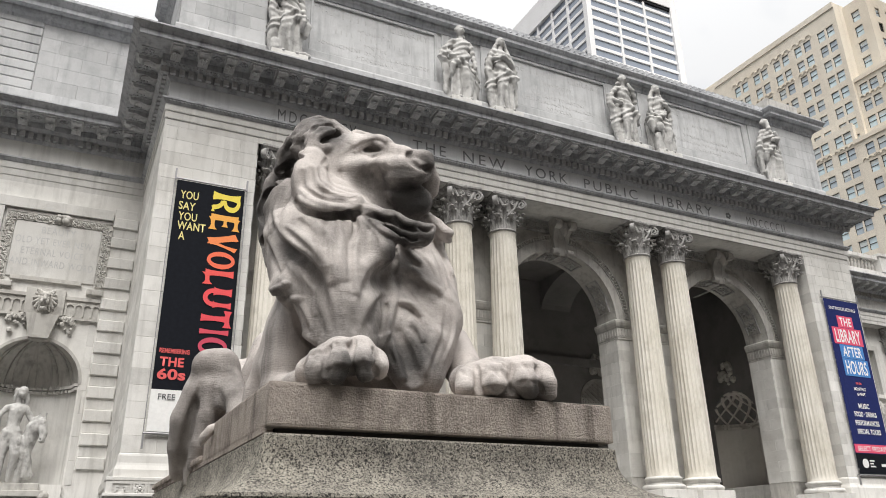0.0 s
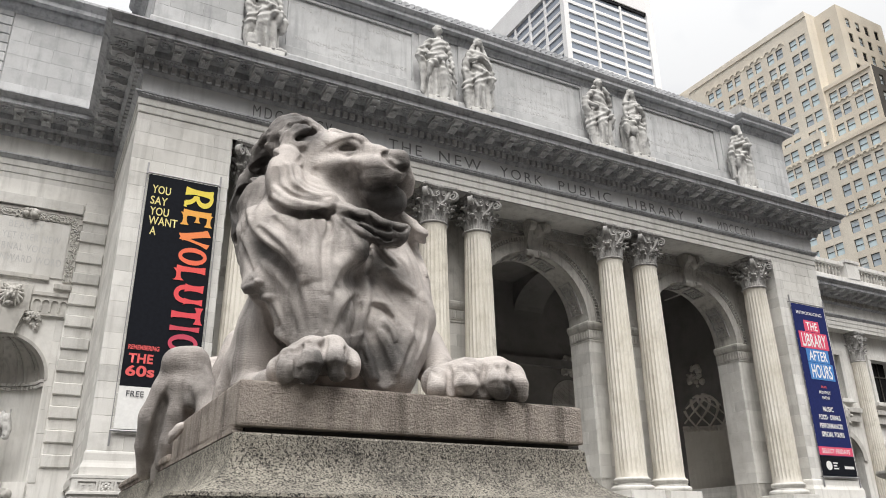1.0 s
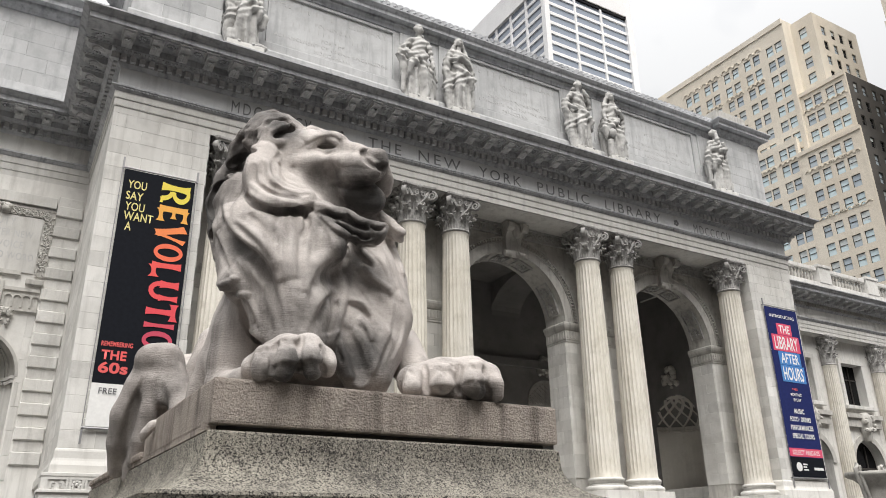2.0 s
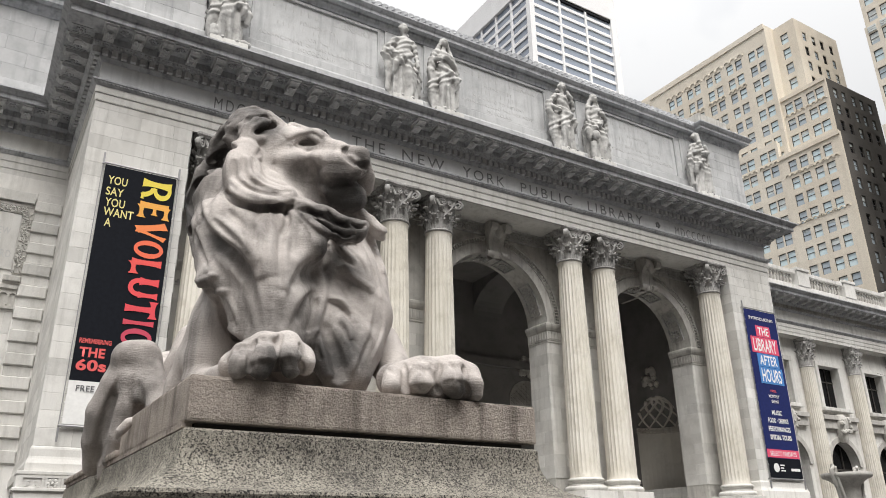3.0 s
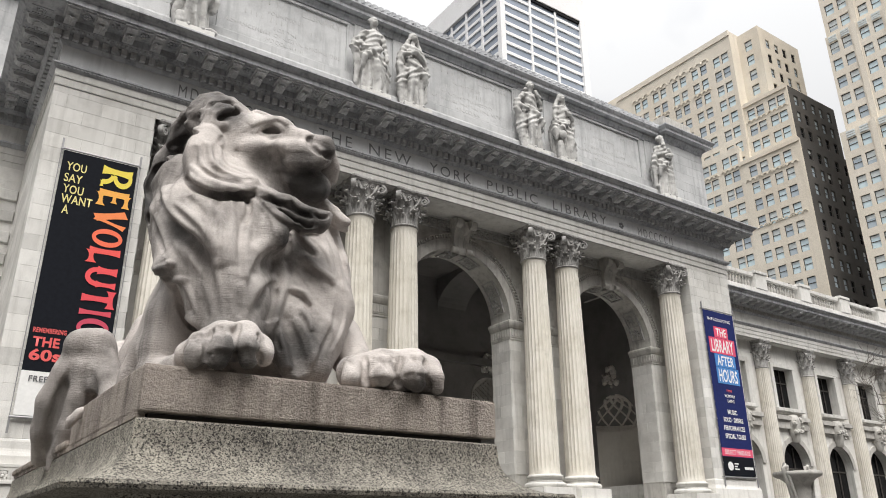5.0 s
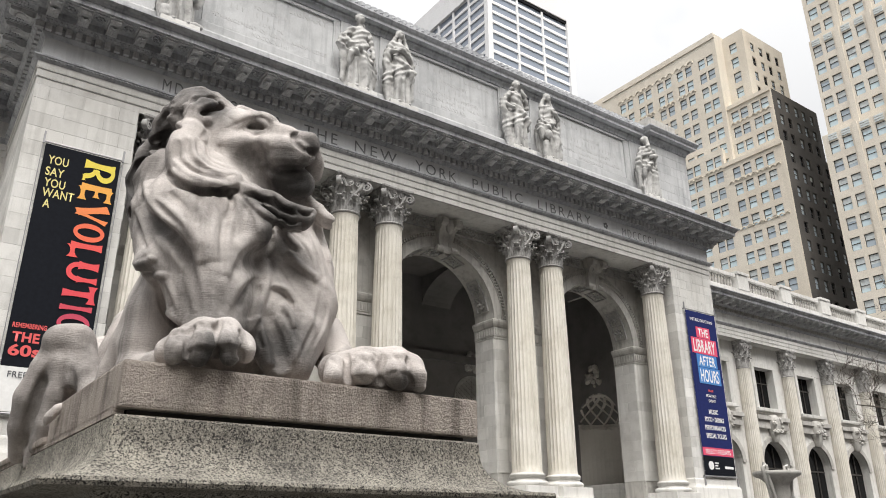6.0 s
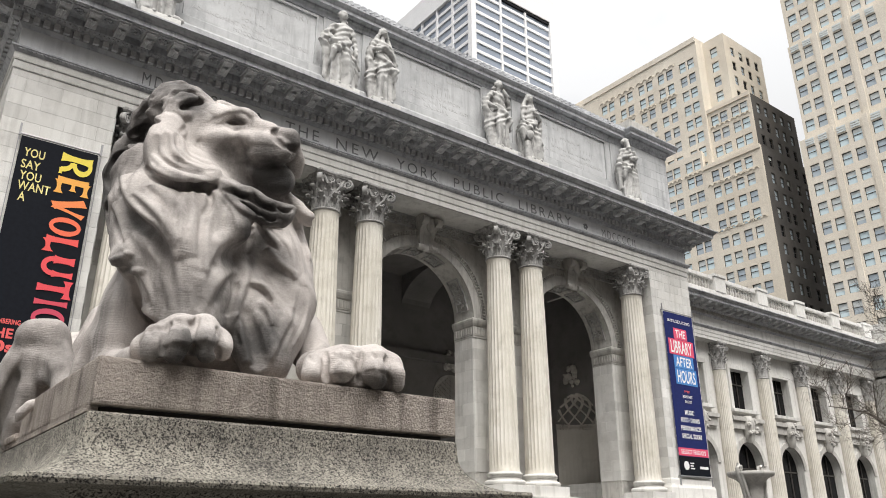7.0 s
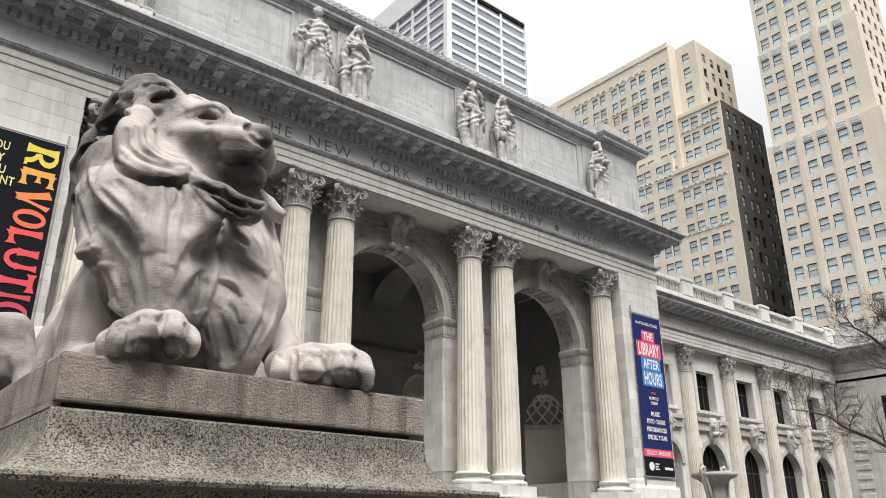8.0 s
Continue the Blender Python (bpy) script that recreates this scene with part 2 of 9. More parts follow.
def lathe(bm, prof, seg=32, cx=0.0, cy=0.0, half=False, squash=1.0):
    """Turns (r, z) points round the z axis."""
    rings = []
    span = math.pi if half else 2 * math.pi
    cnt = seg + 1 if half else seg
    for r, z in prof:
        rings.append([bm.verts.new((cx + r * math.cos(span * i / seg), cy + squash * r * math.sin(span * i / seg), z)) for i in range(cnt)])
    for a, b in zip(rings, rings[1:]):
        for i in range(seg):
            j = (i + 1) % cnt
            bm.faces.new((a[i], a[j], b[j], b[i]))
    if not half:
        bm.faces.new(rings[0])
        bm.faces.new(list(reversed(rings[-1])))


def moulding(bm, path, prof, closed=False):
    """Runs a profile of (out, z) points along plan points (x, y); out is to the right of the way."""
    n = len(path)
    P = [Vector((p[0], p[1])) for p in path]
    rows = []
    for i in range(n):
        a = (P[i] - P[i - 1]).normalized() if (i or closed) else None
        b = (P[(i + 1) % n] - P[i]).normalized() if (i < n - 1 or closed) else None
        a, b = a or b, b or a
        na, nb = Vector((a.y, -a.x)), Vector((b.y, -b.x))
        s = (na + nb) / (1 + na.dot(nb))
        rows.append([bm.verts.new((P[i].x + s.x * o, P[i].y + s.y * o, z)) for o, z in prof])
    k = len(prof)
    for i in range(n if closed else n - 1):
        a, b = rows[i], rows[(i + 1) % n]
        for j in range(k - 1):
            bm.faces.new((a[j], b[j], b[j + 1], a[j + 1]))
    if not closed:
        bm.faces.new(rows[0])
        bm.faces.new(list(reversed(rows[-1])))


def arc(cx, cz, r0, r1, a0, a1, n):
    return [(cx + r0 * math.cos(a0 + (a1 - a0) * i / n), cz + r1 * math.sin(a0 + (a1 - a0) * i / n)) for i in range(n + 1)]


def slab_xz(bm, outline, y0, y1):
    """A plate with an (x, z) outline from y0 to y1."""
    a = [bm.verts.new((x, y0, z)) for x, z in outline]
    b = [bm.verts.new((x, y1, z)) for x, z in outline]
    bm.faces.new(a)
    bm.faces.new(list(reversed(b)))
    for i in range(len(a)):
        j = (i + 1) % len(a)
        bm.faces.new((a[i], b[i], b[j], a[j]))


def arched_wall(bm, x0, x1, z0, z1, y0, y1, arches, seg=28):
    """A wall with openings (cx, half width, springing height) cut right through, round-headed."""
    xs = x0
    for cx, a, sp in arches:
        slab_xz(bm, [(xs, z0), (cx - a, z0), (cx - a, z1), (xs, z1)], y0, y1)
        top = arc(cx, sp, a, a, math.pi, 0, seg)
        f0 = [[bm.verts.new((x, y, z)) for x, z in top] for y in (y0, y1)]
        f1 = [[bm.verts.new((x, y, z1)) for x, z in top] for y in (y0, y1)]
        for i in range(seg):
            bm.faces.new((f0[0][i], f0[0][i + 1], f1[0][i + 1], f1[0][i]))
            bm.faces.new((f0[1][i + 1], f0[1][i], f1[1][i], f1[1][i + 1]))
            bm.faces.new((f0[0][i + 1], f0[0][i], f0[1][i], f0[1][i + 1]))
            bm.faces.new((f1[0][i], f1[0][i + 1], f1[1][i + 1], f1[1][i]))
        xs = cx + a
    slab_xz(bm, [(xs, z0), (x1, z0), (x1, z1), (xs, z1)], y0, y1)


BLOCKS = {}


def block_mesh(w, d, h, material, ch=0.007):
    """A dressed block centred on x and z with its face towards -y at y = 0; the face edges are chamfered."""
    key = (round(w, 2), round(d, 2), round(h, 2), material.name)
    if key not in BLOCKS:
        w, d, h = key[0] / 2, key[1], key[2] / 2
        v = [(-w, d, -h), (w, d, -h), (w, d, h), (-w, d, h), (-w, ch, -h), (w, ch, -h), (w, ch, h), (-w, ch, h)]
        v += [(-w + ch, 0, -h + ch), (w - ch, 0, -h + ch), (w - ch, 0, h - ch), (-w + ch, 0, h - ch)]
        f = [(8, 9, 10, 11)]
        for i in range(4):
            j = (i + 1) % 4
            f += [(i, j, j + 4, i + 4), (i + 4, j + 4, j + 8, i + 8)]
        BLOCKS[key] = mesh("stone_block", v, [tuple(q) for q in f], material)
    return BLOCKS[key]


def ashlar(parent, u0, u1, z0, z1, place, material, course=0.72, width=1.5, proud=0.03, gap=0.003, rnd=None):
    """Courses of blocks over a wall; place(u, z) gives the pose of a block's face there."""
    rnd = rnd or random.Random(7)
    rows = max(1, round((z1 - z0) / course))
    ch = (z1 - z0) / rows
    for r in range(rows):
        cols = max(1, round((u1 - u0) / width))
        cuts = [u0 + (u1 - u0) * i / cols for i in range(cols + 1)]
        if r % 2 and cols >= 1:
            st = (u1 - u0) / cols
            cuts = [u0] + [u0 + st * (i + 0.5) for i in range(cols)] + [u1]
        cuts = [cuts[0]] + [c + rnd.choice((-0.1, 0, 0.1)) for c in cuts[1:-1]] + [cuts[-1]]
        for a, b in zip(cuts, cuts[1:]):
            if b - a < 0.1:
                continue
            me = block_mesh(b - a - gap, proud, ch - gap, material)
            put("stone_block", me, parent, place((a + b) / 2, z0 + ch * (r + 0.5)))


def lettering(name, text, size, m, material, parent=None, depth=0.01, align="CENTER", stretch=1.0, spacing=1.0, bold=0.0, label="", lines=1.0):
    """Words cut from the built-in font, as a mesh that faces -y, upright."""
    cu = bpy.data.curves.new(name, "FONT")
    cu.body, cu.size, cu.extrude, cu.align_x, cu.align_y = text, size, depth, align, "CENTER"
    cu.space_character, cu.offset, cu.resolution_u, cu.space_line = spacing, bold, 3, lines
    tmp = bpy.data.objects.new("tmp", cu)
    me = bpy.data.meshes.new_from_object(tmp)
    bpy.data.objects.remove(tmp)
    me.materials.clear()
    me.materials.append(material)
    me.transform(Matrix.Rotation(radians(90), 4, "X") @ Matrix.Diagonal((stretch, 1, 1, 1)))
    return put(name, me, parent, m, label)


def word(name, text, x0, x1, z0, z1, y, mat, parent, turned=False, bold=0.0, space=1.05):
    """Fits a word from the built-in font into a rectangle on an upright front."""
    cu = bpy.data.curves.new(name, "FONT")
    cu.body, cu.size, cu.resolution_u, cu.offset, cu.space_character = text, 1.0, 4, bold, space
    tmp = bpy.data.objects.new("tmp", cu)
    me = bpy.data.meshes.new_from_object(tmp)
    bpy.data.objects.remove(tmp)
    if turned:
        me.transform(Matrix.Rotation(radians(-90), 4, "Z"))
    c = [v.co for v in me.vertices]
    ax, bx = min(v.x for v in c), max(v.x for v in c)
    ay, by = min(v.y for v in c), max(v.y for v in c)
    for v in me.vertices:
        v.co = Vector((x0 + (v.co.x - ax) / (bx - ax) * (x1 - x0), y, z0 + (v.co.y - ay) / (by - ay) * (z1 - z0)))
    me.materials.clear()
    me.materials.append(mat)
    return put(name, me, parent)


# ---- ground ----
bm = bmesh.new()
box(bm, -900, 900, -900, 900, -0.6, 0.0)
tagged(part("ground", bm, M_PAVE), "grey granite paving of the library terrace", "ground", kind="structure")

# ---- the entrance portico ----
PXL, PXR = -16.0, 16.25           # outer sides of the end piers
WING_L, WING_R = 6.4, 6.8         # planes of the wings' frieze
Z_POD, Z_SOF = 3.02, 14.25
COLS = (-12.15, -5.23, -3.3, 3.3, 5.23, 12.15)
ARCHES = ((-8.85, 2.65, 10.35), (0.0, 2.65, 10.35), (8.85, 2.65, 10.35))
YW0, YW1, YB = 1.6, 2.88, 8.4     # arcade wall and the vestibule's back wall

portico = thing("library_portico", "white marble triple-arched library portico with paired fluted columns", "building", kind="structure")


def face_s(y):
    return lambda u, z: Matrix.Translation((u, y, z))


def face_w(x, turn):
    """Blocks on a wall across the facade: turn -90 faces -x, 90 faces +x."""
    return lambda u, z: Matrix.Translation((x, u, z)) @ Matrix.Rotation(radians(turn), 4, "Z")


# podium and its carved band
for x0, x1 in ((PXL - 0.25, -10.9), (-6.5, -2.1), (2.1, 6.5), (10.9, PXR + 0.25)):
    bm = bmesh.new()
    box(bm, x0, x1, -0.32, 0.5, 0, Z_POD - 0.06, 0.01)
    box(bm, x0 - 0.06, x1 + 0.06, -0.38, 0.5, Z_POD - 0.06, Z_POD + 0.02, 0.015)
    part("podium", bm, M_MARBLE, portico)
bm = bmesh.new()
box(bm, PXL, PXR, 0.5, YB + 1, 0, Z_POD - 0.02)
part("platform", bm, M_MARBLE, portico)


def meander(x0, x1, z0, z1, y, parent):
    """A raised Greek key and rosettes in sunk panels."""
    bm = bmesh.new()
    w, t = z1 - z0, 0.05
    x = x0
    turn = 0
    while x < x1 - w * 0.6:
        ww = w * (1.45 if turn % 2 == 0 else 0.95)
        box(bm, x, x + ww, y - 0.03, y, z0, z0 + t)
        box(bm, x, x + ww, y - 0.03, y, z1 - t, z1)
        box(bm, x, x + t, y - 0.03, y, z0 + t, z1 - t)
        box(bm, x + ww - t, x + ww, y - 0.03, y, z0 + t, z1 - t)
        cx, cz = x + ww / 2, (z0 + z1) / 2
        if turn % 2 == 0:
            for s in (-1, 1):
                a, b = cx + s * 0.05, cx + s * (ww / 2 - 0.1)
                lo, hi = z0 + 0.1, z1 - 0.1
                box(bm, min(a, b), max(a, b), y - 0.022, y, hi - t * 0.8, hi)
                box(bm, min(b, b - s * t), max(b, b - s * t), y - 0.022, y, lo, hi - t * 0.8)
                box(bm, min(b - s * t, a + s * 0.06), max(b - s * t, a + s * 0.06), y - 0.022, y, lo, lo + t * 0.8)
                box(bm, min(a + s * 0.02, a + s * 0.07), max(a + s * 0.02, a + s * 0.07), y - 0.022, y, lo + t * 0.8, cz + 0.02)
        else:
            for k in range(8):
                a = k * math.pi / 4
                m = Matrix.Translation((cx + 0.095 * math.cos(a), y - 0.005, cz + 0.095 * math.sin(a))) @ Matrix.Diagonal((0.055, 0.03, 0.055, 1))
                bmesh.ops.create_icosphere(bm, subdivisions=1, radius=1, matrix=m)
            bmesh.ops.create_icosphere(bm, subdivisions=1, radius=0.055, matrix=Matrix.Translation((cx, y - 0.02, cz)))
        x += ww + 0.03
        turn += 1
    part("key_band", bm, M_MARBLE, parent)


for x0, x1 in ((2.2, 6.45), (11.1, PXR), (-6.45, -2.2)):
    meander(x0, x1, 2.46, 2.9, -0.32, portico)

bm = bmesh.new()
box(bm, PXL - 0.25, -12.95, -0.31, 0.4, Z_POD, 3.36, 0.01)
box(bm, PXL - 0.27, -12.95, -0.33, 0.45, 3.36, 3.45, 0.015)
part("podium_block", bm, M_MARBLE, portico)
meander(PXL - 0.14, -13.1, 2.97, 3.33, -0.32, portico)

# end piers
for x0, x1, yb in ((PXL, -13.0, WING_L + 0.4), (13.0, PXR, WING_R + 0.4)):
    zb = 3.43 if x0 < 0 else Z_POD
    bm = bmesh.new()
    box(bm, x0 + 0.03, x1 - 0.03, 0.03, YW1 if x0 > 0 else yb, Z_POD, Z_SOF)
    if x0 > 0:
        box(bm, x0 + 1.7, x1 - 0.03, YW1, yb, Z_POD, Z_SOF)
    pier = part("pier", bm, M_MARBLE, portico)
    bm = bmesh.new()
    moulding(bm, [(x0, yb), (x0, 0), (x1, 0), (x1, YW0)], [(-0.05, zb), (0.10, zb), (0.10, 3.66), (0.085, 3.70), (0.055, 3.78), (0.04, 3.84), (0.035, 4.02), (0.02, 4.07), (0.0, 4.1), (-0.05, 4.1)])
    part("pier_base", bm, M_MARBLE, portico)
    rnd = random.Random(3 if x0 < 0 else 4)
    ashlar(pier, x0, x1, 4.1, Z_SOF, face_s(0.0), M_MARBLE, 0.47, 1.05, rnd=rnd)
    ashlar(pier, 0.0, yb if x0 < 0 else YW0, 4.1, Z_SOF, face_w(x0, -90), M_MARBLE, 0.47, 1.15, rnd=rnd)
    ashlar(pier, 0.0, YW0 if x0 < 0 else yb, 4.1, Z_SOF, face_w(x1, 90), M_MARBLE, 0.47, 1.1, rnd=rnd)

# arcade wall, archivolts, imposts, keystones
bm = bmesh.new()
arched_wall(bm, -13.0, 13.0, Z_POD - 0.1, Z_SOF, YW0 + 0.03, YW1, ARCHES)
# plain wall in the darker carved marble: the porch's shade put into its colour
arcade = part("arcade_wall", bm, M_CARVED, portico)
rnd = random.Random(11)
xs = [-13.0] + [v for c, a, s in ARCHES for v in (c - a, c + a)] + [13.0]
for a, b in zip(xs[::2], xs[1::2]):
    ashlar(arcade, a, b, 4.0, 9.5, face_s(YW0), M_MARBLE, 0.47, 1.1, rnd=rnd)
    if a > -13:
        ashlar(arcade, YW0 + 0.03, YW1, 4.0, 9.5, face_w(a - 0.02, -90), M_MARBLE, 0.47, 1.1, proud=0.028, rnd=rnd)
    if b < 13:
        ashlar(arcade, YW0 + 0.03, YW1, 4.0, 9.5, face_w(b + 0.02, 90), M_MARBLE, 0.47, 1.1, proud=0.028, rnd=rnd)
    bm = bmesh.new()
    pr = [(-0.04, 9.5), (0.03, 9.5), (0.03, 9.58), (0.05, 9.6), (0.05, 9.98), (0.09, 10.02), (0.13, 10.1), (0.16, 10.2), (0.16, 10.28), (0.12, 10.33), (-0.04, 10.35)]
    moulding(bm, [(a, YW1), (a, YW0), (b, YW0), (b, YW1)] if -13 < a and b < 13 else ([(a + 0.02, YW0), (b, YW0), (b, YW1)] if a < -12 else [(a, YW1), (a, YW0), (b - 0.02, YW0)]), pr)
    part("impost", bm, M_CARVED, arcade)
    # small upright leaves round the impost
    bm = bmesh.new()
    w = b - a
    for i in range(int(w / 0.16)):
        box(bm, a + 0.08 + i * 0.16 - 0.045, a + 0.08 + i * 0.16 + 0.045, YW0 - 0.075, YW0 - 0.04, 9.66, 9.94)
    for i in range(7):
        y = YW0 + 0.1 + i * 0.17
        if b < 13:
            box(bm, b + 0.04, b + 0.075, y - 0.045, y + 0.045, 9.66, 9.94)
        if a > -13:
            box(bm, a - 0.075, a - 0.04, y - 0.045, y + 0.045, 9.66, 9.94)
    part("impost_leaves", bm, M_CARVED, arcade)

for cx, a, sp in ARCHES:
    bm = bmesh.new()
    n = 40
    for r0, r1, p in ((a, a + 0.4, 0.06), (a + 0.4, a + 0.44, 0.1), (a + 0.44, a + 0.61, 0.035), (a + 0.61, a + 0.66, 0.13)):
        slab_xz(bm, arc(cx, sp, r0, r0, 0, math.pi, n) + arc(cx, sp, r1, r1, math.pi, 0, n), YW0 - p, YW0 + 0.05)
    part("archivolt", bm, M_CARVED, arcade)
    bm = bmesh.new()
    for i in range(72):
        t = math.pi * (i + 0.5) / 72
        base = Matrix.Translation((cx + (a + 0.525) * math.cos(t), YW0 - 0.06, sp + (a + 0.525) * math.sin(t))) @ Matrix.Rotation(-t, 4, "Y")
        bmesh.ops.create_icosphere(bm, subdivisions=1, radius=1, matrix=base @ Matrix.Diagonal((0.085, 0.06, 0.042, 1)))
        bmesh.ops.create_cube(bm, size=1, matrix=base @ Matrix.Translation((0.04, 0, 0)) @ Matrix.Diagonal((0.09, 0.1, 0.06, 1)))
    part("archivolt_beading", bm, M_CARVED, arcade)
    # rosettes and coffers on the underside of the arch
    bm = bmesh.new()
    for deg in (17, 33, 68, 92, 118, 147, 163):
        t = radians(deg)
        base = Matrix.Translation((cx + (a - 0.02) * math.cos(t), (YW0 + YW1) / 2, sp + (a - 0.02) * math.sin(t))) @ Matrix.Rotation(-t, 4, "Y")
        for s in (-1, 1):
            bmesh.ops.create_cube(bm, size=1, matrix=base @ Matrix.Translation((-0.02, s * 0.35, 0)) @ Matrix.Diagonal((0.1, 0.06, 0.76, 1)))
            bmesh.ops.create_cube(bm, size=1, matrix=base @ Matrix.Translation((-0.02, 0, s * 0.35)) @ Matrix.Diagonal((0.1, 0.64, 0.06, 1)))
        for k in range(8):
            q = k * math.pi / 4
            petal = base @ Matrix.Rotation(q, 4, "X") @ Matrix.Translation((-0.03, 0.17, 0)) @ Matrix.Rotation(0.5, 4, "Z")
            bmesh.ops.create_icosphere(bm, subdivisions=1, radius=1, matrix=petal @ Matrix.Diagonal((0.04, 0.12, 0.05, 1)))
        bmesh.ops.create_icosphere(bm, subdivisions=1, radius=0.075, matrix=base @ Matrix.Translation((-0.06, 0, 0)))
    # soiled statue marble, chosen darker to put the coffers' shade into the colour
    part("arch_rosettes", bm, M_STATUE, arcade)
    # scrolled keystone
    bm = bmesh.new()
    prof = [(0.02, 12.75), (0.10, 12.72), (0.17, 12.8), (0.16, 12.95), (0.11, 13.1), (0.13, 13.4), (0.24, 13.65), (0.42, 13.8), (0.50, 13.95), (0.48, 14.12), (0.38, 14.22), (0.2, 14.25), (-0.03, 14.25)]
    for s, w in ((-0.34, 0.13), (0.34, 0.13), (0, 0.3)):
        k = 1.0 if w < 0.2 else 0.8
        rows = [[bm.verts.new((cx + s * (0.62 + 0.38 * (z - 12.7) / 1.55) + q * w * (0.7 + 0.3 * (z - 12.7) / 1.55), YW0 - 0.1 - o * k, z)) for o, z in prof] for q in (-1, 1)]
        back = [[bm.verts.new((v.co.x, YW0 + 0.02, v.co.z)) for v in r] for r in rows]
        for j in range(len(prof) - 1):
            bm.faces.new((rows[0][j], rows[1][j], rows[1][j + 1], rows[0][j + 1]))
            bm.faces.new((rows[0][j], rows[0][j + 1], back[0][j + 1], back[0][j]))
            bm.faces.new((rows[1][j + 1], rows[1][j], back[1][j], back[1][j + 1]))
    for s in (-0.36, 0.36):
        for z, r, o in ((13.98, 0.2, 0.46), (12.86, 0.13, 0.17)):
            bmesh.ops.create_cone(bm, cap_ends=True, segments=20, radius1=r, radius2=r, depth=0.3, matrix=Matrix.Translation((cx + s, YW0 - 0.08 - o, z)) @ Matrix.Rotation(radians(90), 4, "Y"))
    bmesh.ops.create_icosphere(bm, subdivisions=2, radius=1, matrix=Matrix.Translation((cx, YW0 - 0.5, 13.8)) @ Matrix.Diagonal((0.2, 0.14, 0.34, 1)))
    part("keystone", bm, M_CARVED, arcade, smooth=True)

# guilloche band high on the arcade wall
bm = bmesh.new()
box(bm, -13, 13, YW0 - 0.04, YW0 + 0.02, 13.72, 13.8)
box(bm, -13, 13, YW0 - 0.06, YW0 + 0.02, 14.17, Z_SOF)
x = -12.8
while x < 12.8:
    if min(abs(x - c[0]) for c in ARCHES) > 0.55:
        m = Matrix.Translation((x, YW0, 13.985)) @ Matrix.Rotation(radians(90), 4, "X")
        for k in range(14):
            q0 = 2 * math.pi * k / 14
            bmesh.ops.create_icosphere(bm, subdivisions=1, radius=0.042, matrix=Matrix.Translation((x + 0.135 * math.cos(q0), YW0 - 0.035, 13.985 + 0.135 * math.sin(q0))))
        bmesh.ops.create_icosphere(bm, subdivisions=1, radius=0.07, matrix=Matrix.Translation((x, YW0 - 0.02, 13.985)))
    x += 0.36
part("guilloche", bm, M_STATUE, arcade)

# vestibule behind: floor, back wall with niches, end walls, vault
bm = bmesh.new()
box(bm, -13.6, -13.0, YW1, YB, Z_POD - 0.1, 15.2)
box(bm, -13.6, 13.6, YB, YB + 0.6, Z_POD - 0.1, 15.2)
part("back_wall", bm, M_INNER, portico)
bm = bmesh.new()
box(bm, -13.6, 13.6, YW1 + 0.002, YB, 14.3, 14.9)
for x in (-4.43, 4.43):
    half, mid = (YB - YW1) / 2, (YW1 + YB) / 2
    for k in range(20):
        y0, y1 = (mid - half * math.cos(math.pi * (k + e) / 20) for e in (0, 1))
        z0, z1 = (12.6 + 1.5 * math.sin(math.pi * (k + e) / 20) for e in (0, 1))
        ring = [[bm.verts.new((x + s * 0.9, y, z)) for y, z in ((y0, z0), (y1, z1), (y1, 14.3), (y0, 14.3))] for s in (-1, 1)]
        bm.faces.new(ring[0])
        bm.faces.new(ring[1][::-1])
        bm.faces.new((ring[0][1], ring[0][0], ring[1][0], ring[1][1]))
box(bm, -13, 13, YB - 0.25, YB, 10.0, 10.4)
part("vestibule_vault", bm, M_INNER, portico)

# end wall with its coffered half-dome niche
NY, NR, NZ = 5.65, 1.45, 7.3
bm = bmesh.new()
top = arc(NY, NZ, NR, NR, math.pi, 0, 20)
for (a0, a1), (z0, z1) in (((YW1, NY - NR), (Z_POD - 0.1, 15.2)), ((NY + NR, YB), (Z_POD - 0.1, 15.2))):
    box(bm, 13.0, 13.3, a0, a1, z0, z1)
f0 = [bm.verts.new((13.0, y, z)) for y, z in top]
f1 = [bm.verts.new((13.0, y, 15.2)) for y, z in top]
for i in range(20):
    bm.faces.new((f0[i], f0[i + 1], f1[i + 1], f1[i]))
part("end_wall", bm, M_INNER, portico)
bm = bmesh.new()
for i in range(20):
    t0, t1 = math.pi * i / 20, math.pi * (i + 1) / 20
    q = [bm.verts.new((13.0 + NR * math.sin(t), NY - NR * math.cos(t), z)) for t, z in ((t0, Z_POD), (t1, Z_POD), (t1, NZ + 0.02), (t0, NZ + 0.02))]
    bm.faces.new(q)
part("niche", bm, M_APSE, portico, smooth=True)
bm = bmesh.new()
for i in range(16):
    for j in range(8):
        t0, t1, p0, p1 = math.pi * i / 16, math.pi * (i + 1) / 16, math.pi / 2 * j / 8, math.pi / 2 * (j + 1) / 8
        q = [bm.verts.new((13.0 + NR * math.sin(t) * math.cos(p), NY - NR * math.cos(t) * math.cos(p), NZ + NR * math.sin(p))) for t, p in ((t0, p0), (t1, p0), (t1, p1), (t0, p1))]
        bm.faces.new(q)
# dark dome behind pale ribs: the coffers' shade put into the colour
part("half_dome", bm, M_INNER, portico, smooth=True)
bm = bmesh.new()
